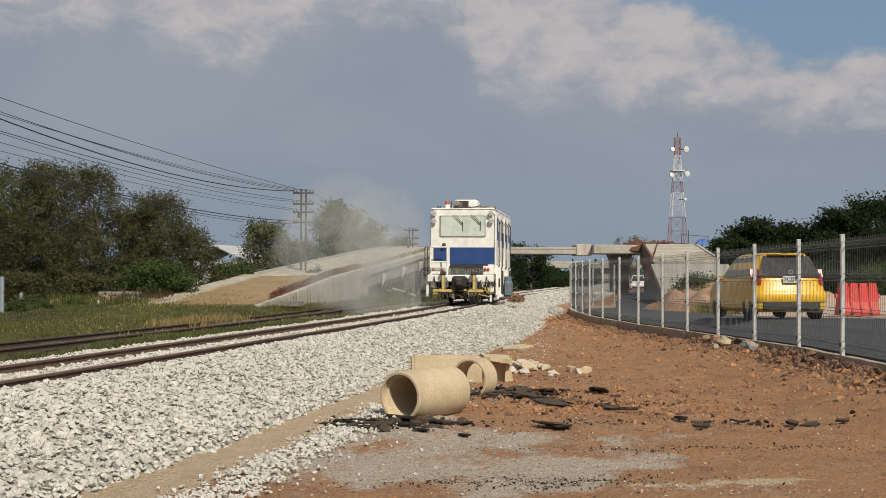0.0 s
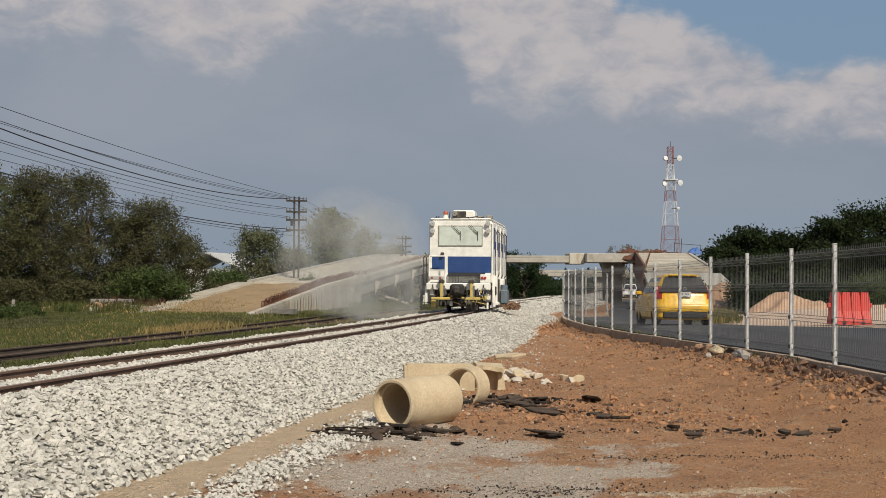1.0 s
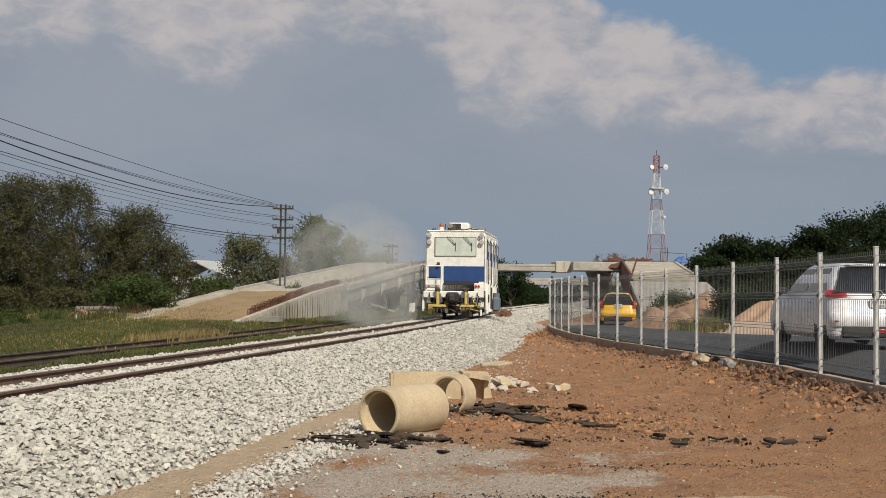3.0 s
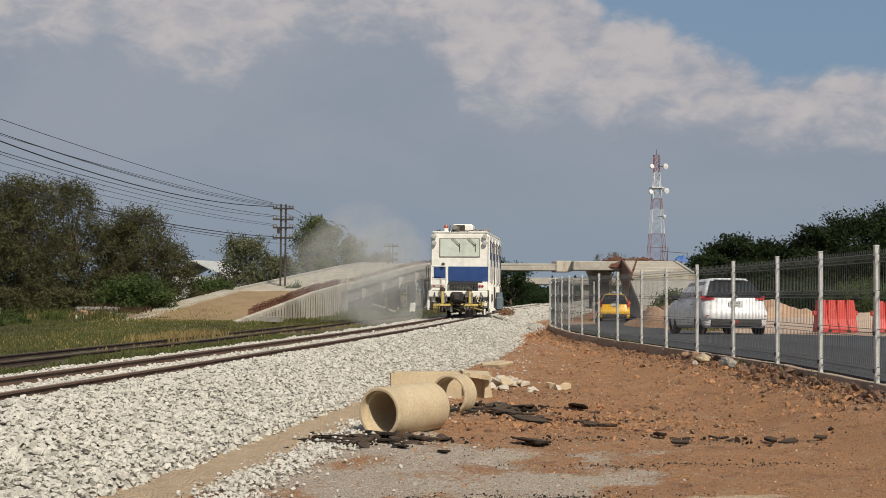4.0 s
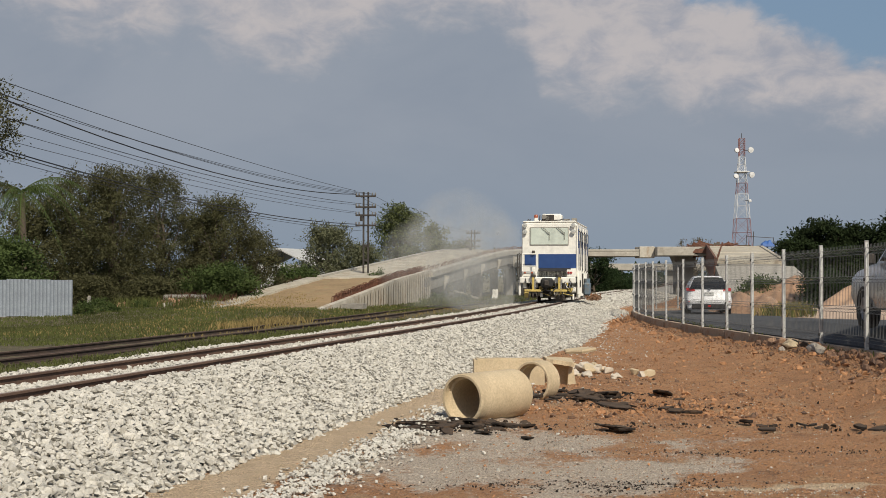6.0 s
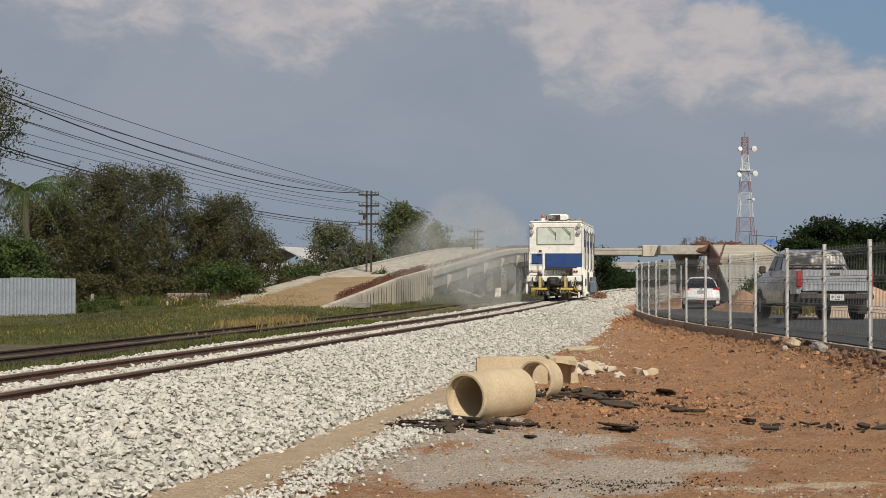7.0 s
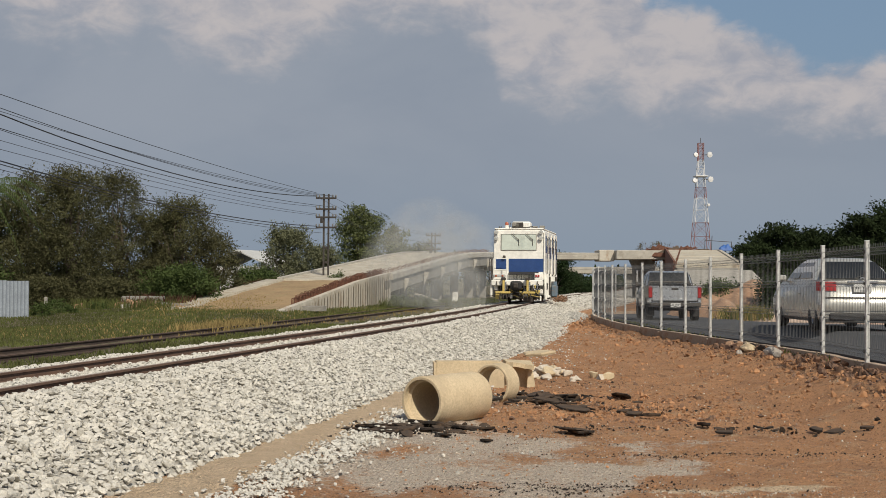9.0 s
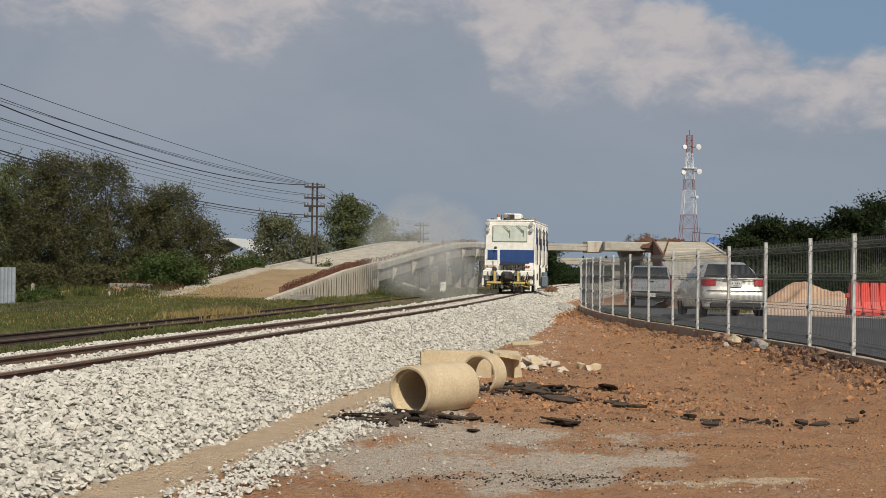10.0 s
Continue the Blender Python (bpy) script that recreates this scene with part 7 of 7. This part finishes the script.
def car(label, paint, L, half, H, belt, cabin, style):
    """Rear bumper at y = 0, wheels on z = 0, heading +y. cabin: rear and front of the glasshouse at the belt and at the roof."""
    th = thing("car", label, "car", group="cars on the road")
    rb, fb, rt, ft = cabin
    hood = style.get("hood", belt - 0.10)
    boot = style.get("boot", belt)
    lev = [(0.17, 0.08, L - 0.10, half - 0.10, 0.12), (0.24, 0.02, L - 0.03, half - 0.03, 0.16), (0.46, 0.0, L, half - 0.005, 0.2), (0.62, 0.03, L - 0.04, half, 0.22), (hood - 0.12, 0.05 + style.get("tuck", 0.0), L - 0.14, half - 0.01, 0.24)]
    body = Shape().loft([[(x, y, z) for x, y in outline(f, r, h, c, 0.10, 0.05)] for z, r, f, h, c in lev] +
                        [[(x, y, z) for x, y in outline(f, r, h, 0.24, 0.06, 0.05)] for z, r, f, h in ((hood, 0.07 + style.get("tuck", 0), L - 0.34, half - 0.03), (boot, 0.10 + style.get("tuck", 0), fb + 0.25, half - 0.06))])
    part("body", body, paint, th, smooth=True)
    hs, ht = half - 0.075, half - style.get("lean", 0.24)
    rows = [(boot - 0.02, rb, fb, hs), (boot + (H - boot) * 0.5, rb + (rt - rb) * 0.42, fb + (ft - fb) * 0.55, hs - (hs - ht) * 0.4), (H - 0.07, rt - 0.05, ft + 0.10, ht), (H - 0.02, rt + 0.03, ft - 0.10, ht - 0.05), (H, rt + 0.35, ft - 0.40, ht - 0.18)]
    part("cabin", Shape().loft([[(x, y, z) for x, y in outline(f, r, h, 0.16, 0.05, 0.05)] for z, r, f, h in rows]), paint, th, smooth=True)
    z0, z1 = boot + 0.03, H - 0.10

    def rear_y(z):
        return float(np.interp(z, [q[0] for q in rows], [q[1] for q in rows])) - 0.045

    def half_w(z):
        return float(np.interp(z, [q[0] for q in rows], [q[3] for q in rows]))

    def tail_y(x, z):
        # the rear skin's y at a height, round its corner
        if z < boot:
            h, c = half - 0.02, 0.24
            r = float(np.interp(z, (0.62, hood - 0.12, hood, boot), (0.03, 0.05 + style.get("tuck", 0), 0.07 + style.get("tuck", 0), 0.10 + style.get("tuck", 0))))
        else:
            h, c, r = half_w(z), 0.16, rear_y(z) + 0.045
        x = min(abs(x), h - 0.004)
        d = max(0.0, x - (h - c))
        return r - 0.05 * (1 - (x / h) ** 2) + c - math.sqrt(max(0.0, c * c - d * d))

    wl, wh = half_w(z0) - style.get("pillar", 0.10), half_w(z1) - style.get("pillar", 0.10)
    zm = (z0 + z1) / 2
    rw = quad_patch((-wl, rear_y(z0) + 0.02, z0), (wl, rear_y(z0) + 0.02, z0), (wh, rear_y(z1) + 0.02, z1), (-wh, rear_y(z1) + 0.02, z1), (0, -1, 0.3), 0.05)
    part("rear_window", rw, M_GLASS, th, "dark tinted rear window", smooth=True)
    part("rear_wiper", Shape().tube([(0.0, rear_y(z0) - 0.07, z0 + 0.02), (0.30, rear_y(zm) - 0.05, z0 + 0.10)], 0.012, 5), M_BLACK, th)
    for s in (-1, 1):
        ys = (rb + 0.32, rb + (fb - rb) * 0.50, fb - 0.30)
        for k in range(2):
            y0, y1 = ys[k] + 0.05, ys[k + 1] - 0.05
            u0 = rt + 0.18 if k == 0 else y0
            u1 = ft - 0.05 if k == 1 else y1
            sw = quad_patch((s * (half_w(z0) + 0.0), y0, z0 + 0.02), (s * (half_w(z0) + 0.0), y1, z0 + 0.02), (s * half_w(z1), u1, z1), (s * half_w(z1), u0, z1), (s, 0, 0.2), 0.018)
            part("side_window", sw, M_GLASS, th, "dark tinted side window")
        part("mirror", Shape().box(s * (half + 0.02) - 0.09, s * (half + 0.02) + 0.09, fb - 0.25, fb - 0.13, boot, boot + 0.13, 0.03), style.get("mirror", paint), th)
        part("door_handle", Shape().box(s * half - 0.015, s * half + 0.02, rb + 1.0, rb + 1.18, belt - 0.16, belt - 0.13, 0.006), style.get("trim", paint), th)
        for nm, x0, x1, za, zb, mm in style["lamps"]:
            nx, nz = 7, 4
            front, back = [], []
            for j in range(nz + 1):
                z = za + (zb - za) * j / nz
                for i in range(nx + 1):
                    x = x0 + (x1 - x0) * i / nx
                    y = tail_y(x, z)
                    front.append((s * x * 1.006, y - 0.018, z))
                    back.append((s * x * 0.98, y + 0.06, z))
            k = nx + 1
            sh = Shape()
            quads = [(j * k + i, j * k + i + 1, (j + 1) * k + i + 1, (j + 1) * k + i) for j in range(nz) for i in range(nx)]
            ring = list(range(k)) + [j * k + nx for j in range(1, nz + 1)] + [nz * k + i for i in range(nx - 1, -1, -1)] + [j * k for j in range(nz - 1, 0, -1)]
            n0 = len(front)
            sh.add(front + back, quads + [tuple(q + n0 for q in f) for f in quads] + [(a, b, b + n0, a + n0) for a, b in zip(ring, ring[1:] + ring[:1])])
            part(nm, sh, mm, th, "red tail lamp", smooth=True)
    # lower bumper, valance, exhaust
    part("bumper", Shape().loft([[(x, y, z) for x, y in outline(0.5, r, h, 0.18, 0, 0.05)] for z, r, h in ((0.40, -0.02, half - 0.01), (0.46, -0.045, half), (0.58, -0.045, half), (0.63, -0.01, half - 0.02))]), style.get("bumper", paint), th, smooth=True)
    part("valance", Shape().box(-half * 0.78, half * 0.78, -0.035, 0.12, 0.20, style.get("valance", 0.40), 0.03), M_BLACK, th, "black lower valance")
    part("exhaust", Shape().tube([(half * 0.55, -0.03, 0.23), (half * 0.55, 0.3, 0.23)], 0.028, 8), M_CHROME, th)
    part("underbody", Shape().box(-half + 0.16, half - 0.16, 0.2, L - 0.3, 0.16, 0.3, 0.02), M_BLACK, th)
    plate(th, -0.055 if style["plate"] < 0.64 else 0.0 + style.get("tuck", 0) + 0.0, style["plate"])
    part("badge", Shape().spin([(0.03, -0.01), (0.055, -0.01), (0.055, 0.01), (0.03, 0.01)], 14, Matrix.Translation((0, 0.015 + style.get("tuck", 0), style["plate"] + 0.17)) @ Matrix.Rotation(radians(90), 4, "X"), closed=True), M_CHROME, th, "small chrome ring badge")
    if "strip" in style:
        part("boot_trim", Shape().box(-0.3, 0.3, -0.02 + style.get("tuck", 0), 0.03 + style.get("tuck", 0), style["plate"] + 0.10, style["plate"] + 0.14, 0.01), style["strip"], th)
    if "fog" in style:
        part("fog_lamp", Shape().box(-0.06, 0.06, -0.050, -0.02, 0.28, 0.36, 0.01), M_RED, th, "small red fog lamp")
        for s in (-1, 1):
            part("reflector", Shape().box(min(s * 0.50, s * 0.80), max(s * 0.50, s * 0.80), -0.052, -0.02, 0.475, 0.50, 0.006), M_RED, th, "thin red reflector strip")
    if "seam" in style:
        part("bumper_seam", Shape().box(-half + 0.10, half - 0.10, -0.012, 0.03, 0.655, 0.668, 0.003), M_GREASE, th)
        part("boot_seam", Shape().box(-half + 0.30, half - 0.30, 0.03, 0.06, 0.955, 0.965, 0.003), M_GREASE, th)
    if "spoiler" in style:
        part("spoiler", Shape().box(-ht + 0.12, ht - 0.12, rt - 0.22, rt + 0.15, H - 0.075, H - 0.03, 0.02), paint, th)
    wheels(th, half - 0.02, (0.62, L - 0.78), style.get("R", 0.30))
    return th


def build_pickup():
    th = thing("pickup_truck", "silver double-cab pickup with open bed and dark bumper", "pickup", group="cars on the road")
    half, L = 0.90, 5.2
    P = M_CAR_SILVER
    for s in (-1, 1):
        part("bed_side", Shape().loft([[(s * x, y, z) for y, z in ((0.06, 0.62), (1.75, 0.62), (1.75, 1.20), (0.06, 1.20))] for x in (half - 0.10, half - 0.02, half)]), P, th)
        part("tail_lamp", Shape().box(min(s * 0.78, s * 0.905), max(s * 0.78, s * 0.905), -0.005, 0.12, 0.78, 1.17, 0.02), M_RED, th, "tall red tail lamp")
    part("tailgate", Shape().box(-0.77, 0.77, 0.0, 0.06, 0.68, 1.19, 0.015), P, th, "silver tailgate")
    part("tailgate_press", Shape().box(-0.66, 0.66, -0.008, 0.002, 0.84, 1.04, 0.004), P, th)
    part("gate_handle", Shape().box(-0.12, 0.12, -0.02, 0.0, 1.06, 1.12, 0.008), M_GREASE, th)
    part("bed_floor", Shape().box(-0.82, 0.82, 0.06, 1.75, 0.66, 0.72, 0.01), M_BLACK, th)
    part("bumper", Shape().box(-0.88, 0.88, -0.14, 0.04, 0.48, 0.62, 0.03), M_GREASE, th, "dark step bumper")
    part("bumper_step", Shape().box(-0.85, -0.45, -0.15, -0.02, 0.615, 0.645, 0.01), M_CHROME, th)
    part("bumper_step", Shape().box(0.45, 0.85, -0.15, -0.02, 0.615, 0.645, 0.01), M_CHROME, th)
    plate(th, -0.145, 0.53, 0.34, 0.15)
    part("frame", Shape().box(-0.6, 0.6, 0.1, 4.6, 0.34, 0.62, 0.03), M_BLACK, th)
    body = Shape().loft([[(x, y, z) for x, y in outline(f, 1.75, h, 0.14, 0.1, 0.0)] for z, f, h in ((0.40, 5.1, half - 0.06), (0.62, 5.18, half), (0.95, 5.1, half), (1.08, 4.8, half - 0.03), (1.22, 3.85, half - 0.05))])
    part("body", body, P, th, smooth=True)
    rows = ((1.20, 1.80, 3.75, half - 0.06), (1.50, 1.88, 3.35, half - 0.12), (1.70, 1.98, 3.0, half - 0.18), (1.77, 2.15, 2.85, half - 0.26))
    part("cabin", Shape().loft([[(x, y, z) for x, y in outline(f, r, h, 0.12, 0.04, 0.03)] for z, r, f, h in rows]), P, th, smooth=True)
    part("rear_window", quad_patch((-0.76, 1.76, 1.22), (0.76, 1.76, 1.22), (0.68, 1.92, 1.70), (-0.68, 1.92, 1.70), (0, -1, 0.2), 0.03), M_GLASS, th, "dark rear window")
    for s in (-1, 1):
        for a, b in ((1.98, 2.55), (2.65, 3.35)):
            part("side_window", quad_patch((s * 0.845, a, 1.26), (s * 0.845, b, 1.26), (s * 0.735, min(b, 3.02), 1.64), (s * 0.735, a + 0.05, 1.64), (s, 0, 0.2), 0.02), M_GLASS, th)
        part("mirror", Shape().box(min(s * 0.9, s * 1.06), max(s * 0.9, s * 1.06), 3.45, 3.57, 1.2, 1.40, 0.03), M_GREASE, th)
    part("roll_bar", Shape().tube([(-0.78, 1.62, 1.20), (-0.70, 1.66, 1.36), (0.70, 1.66, 1.36), (0.78, 1.62, 1.20)], 0.025, 8), M_GREASE, th)
    wheels(th, half, (1.05, 4.25), 0.37, 0.24)
    for s in (-0.78, 0.78):
        part("mud_flap", Shape().box(s - 0.12, s + 0.12, 0.50, 0.53, 0.14, 0.55, 0.005), M_BLACK, th)
    return th


MACHINE = build_machine()
YELLOW_CAR = car("bright yellow small hatchback driving along the road", M_CAR_YELLOW, 3.9, 0.845, 1.525, 0.93, (0.16, 3.10, 0.50, 2.35),
                 dict(lamps=[("tail_lamp", 0.66, 0.83, 0.78, 1.14, M_RED)], plate=0.90, hood=0.86, tuck=0.04, spoiler=1, R=0.30, valance=0.44, pillar=0.035, lean=0.30))
WHITE_CAR = car("white hatchback with black rear window on the road", M_CAR_WHITE, 4.15, 0.865, 1.50, 0.95, (0.16, 3.15, 0.66, 2.45),
                dict(lamps=[("tail_lamp", 0.54, 0.85, 0.90, 1.02, M_RED)], plate=0.80, hood=0.86, tuck=0.04, spoiler=1, R=0.31, valance=0.50, mirror=M_BLACK, pillar=0.03, fog=1, lean=0.32))
SILVER_CAR = car("champagne silver saloon car with oval red tail lamps", M_CAR_CHAMP, 4.55, 0.85, 1.47, 0.88, (0.62, 3.45, 1.25, 2.70),
                 dict(lamps=[("tail_lamp", 0.50, 0.84, 0.79, 0.97, M_RED)], plate=0.84, hood=0.84, boot=1.00, tuck=0.03, strip=M_CHROME, R=0.31, valance=0.36, pillar=0.05, lean=0.30, seam=1))
PICKUP = build_pickup()
FAR_CAR = car("white pick-up style car far along the road", M_CAR_WHITE, 4.3, 0.86, 1.60, 0.98, (0.3, 3.2, 0.6, 2.5),
              dict(lamps=[("tail_lamp", 0.62, 0.85, 0.80, 1.0, M_RED)], plate=0.75, hood=0.9, R=0.32))


# ---------- dust thrown up by the machine ----------
def dust_material():
    m = bpy.data.materials.new("dust")
    m.use_nodes = True
    nt = m.node_tree
    nt.nodes.clear()
    N, L = nt.nodes.new, nt.links.new
    co = N("ShaderNodeTexCoord")
    mp = N("ShaderNodeMapping")
    mp.inputs["Location"].default_value = (-1, -1, -1)
    mp.inputs["Scale"].default_value = (2, 2, 2)
    L(co.outputs["Generated"], mp.inputs[0])
    g = N("ShaderNodeTexGradient")
    g.gradient_type = "SPHERICAL"
    L(mp.outputs[0], g.inputs[0])
    n = N("ShaderNodeTexNoise")
    L(co.outputs["Object"], n.inputs["Vector"])
    n.inputs["Scale"].default_value, n.inputs["Detail"].default_value, n.inputs["Roughness"].default_value = 0.9, 5, 0.6
    mr = N("ShaderNodeMapRange")
    L(n.outputs["Fac"], mr.inputs[0])
    mr.inputs[1].default_value, mr.inputs[2].default_value = 0.18, 0.78
    mu = N("ShaderNodeMath")
    mu.operation = "MULTIPLY"
    L(g.outputs["Fac"], mu.inputs[0])
    L(mr.outputs[0], mu.inputs[1])
    k = N("ShaderNodeMath")
    k.operation, k.use_clamp = "MULTIPLY", True
    L(mu.outputs[0], k.inputs[0])
    k.inputs[1].default_value = DUST
    t, d, mx, o = N("ShaderNodeBsdfTransparent"), N("ShaderNodeBsdfDiffuse"), N("ShaderNodeMixShader"), N("ShaderNodeOutputMaterial")
    d.inputs[0].default_value = (0.43, 0.44, 0.44, 1)
    L(k.outputs[0], mx.inputs[0])
    L(t.outputs[0], mx.inputs[1])
    L(d.outputs[0], mx.inputs[2])
    L(mx.outputs[0], o.inputs[0])
    return m


DUST = 1.25
M_DUST = dust_material()


def puff(sx, sy, sz, seed):
    """A shallow billow: a bulged sheet of dust."""
    n, sh = 12, Shape()
    noise.seed_set(seed)
    for j in range(n + 1):
        for i in range(n + 1):
            u, v = i / n * 2 - 1, j / n * 2 - 1
            r = min(1, math.hypot(u, v))
            sh.v.append((u * sx, -sy * (1 - r * r) + 0.25 * sy * noise.noise(Vector((u * 2, v * 2, seed))), v * sz))
    sh.f += [(j * (n + 1) + i, j * (n + 1) + i + 1, (j + 1) * (n + 1) + i + 1, (j + 1) * (n + 1) + i) for j in range(n) for i in range(n)]
    return sh


CLOUD = thing("dust_cloud", "pale grey dust cloud drifting beside the track machine", "dust")
# side, ahead, up, half width, half height: places relative to the machine
PUFFS = [(-2.7, 0.04, 0.7, 2.2, 1.6), (-2.7, 0.12, 2.0, 2.1, 2.8), (-4.2, 0.3, 2.6, 3.0, 2.8), (-3.6, 1.2, 1.2, 2.8, 1.9), (-5.2, 2.4, 2.0, 3.2, 2.6)]
DUST_PARTS = []
for i, (x, y, z, w, h) in enumerate(PUFFS):
    ob = part("billow", puff(w, 0.06, h, 40 + i), M_DUST, CLOUD, smooth=True)
    ob.location = (x, y, z)
    DUST_PARTS.append((ob, x, y, z))


# ---------- what moves ----------
def on_road(rows, toe=0.0):
    """Poses along the road from (seconds, x, y): the heading follows the way, the wheels stay on the surface."""
    out = []
    for i, (t, x, y) in enumerate(rows):
        a, b = rows[max(0, i - 1)], rows[min(len(rows) - 1, i + 1)]
        yaw = -math.degrees(math.atan2(b[1] - a[1], b[2] - a[2]))
        z = float(lerp(y, ROAD_Z))
        tilt = math.degrees(math.atan2(float(lerp(y + 2, ROAD_Z) - lerp(y - 2, ROAD_Z)), 4))
        out.append((t, pose(x, y, z, tilt, 0, yaw - toe)))
    return out


def motions():
    rows, dust = [], []
    for k in range(21):
        t = k * 0.5
        y = 46.0 + 1.46 * t
        x = float(lerp(y, TRACK))
        yaw = -math.degrees(math.atan2(float(lerp(y + 6, TRACK) - lerp(y, TRACK)), 6.0))
        rows.append((t, pose(x, y, RAIL_TOP, 0, 0, yaw)))
        dust.append((t, pose(x, y, 0.4, 0, 0, yaw)))
    walk(MACHINE, rows)
    walk(CLOUD, dust)
    for i, (ob, x, y, z) in enumerate(DUST_PARTS):
        walk(ob, [(t, pose(x - 0.25 * math.sin(0.5 * t + i), y - 0.02 * math.sin(0.35 * t + 2 * i), z + 0.18 * math.sin(0.6 * t + 1.7 * i), 0, 6 * math.sin(0.4 * t + i), 0)) for t in (0, 2, 4, 6, 8, 10)])
    walk(YELLOW_CAR, on_road([(0, 9.05, 28.6), (0.5, 8.95, 32.9), (1, 8.9, 37.4), (1.5, 9.2, 43.2), (2, 9.9, 49.2), (2.5, 10.8, 55.0), (3.25, 12.2, 62.4), (4, 13.4, 69.6), (4.5, 14.2, 74.0), (5, 15.0, 78.4), (6, 16.7, 87), (8, 21, 105), (10, 25, 123)]))
    walk(WHITE_CAR, on_road([(0, 8.4, -4.0), (1.5, 8.4, 7.0), (2.5, 8.55, 15.7), (2.7, 8.6, 17.8), (3.3, 8.9, 25.3), (3.8, 9.45, 31.2), (4, 9.55, 33.0), (4.5, 9.4, 37.6), (5, 9.35, 41.4), (5.5, 9.45, 45.2), (6.2, 10.3, 52.0), (6.8, 11.3, 58.6), (7.5, 12.5, 65.6), (8.2, 14.0, 73), (9, 16, 82), (10, 18.5, 93)]))
    walk(PICKUP, on_road([(0, 8.4, -34), (3, 8.5, -8), (5.5, 8.6, 15.5), (6.2, 8.75, 22.4), (6.6, 8.9, 26.6), (7, 9.1, 30.8), (7.5, 9.15, 35.8), (8, 9.1, 38.6), (8.5, 9.0, 41.2), (9, 9.1, 44.2), (9.5, 9.6, 48.2), (10, 10.4, 52.8)]))
    walk(SILVER_CAR, on_road([(0, 8.3, -52), (4, 8.4, -16), (7, 8.5, 9), (8, 8.6, 17), (8.5, 8.75, 21), (9, 8.85, 25), (9.5, 8.83, 29.2), (10, 8.8, 33.4)], 3.5))
    walk(FAR_CAR, on_road([(0, 26.9, 138), (2, 28.7, 148), (5, 31.6, 163), (10, 36.5, 188)]))


motions()
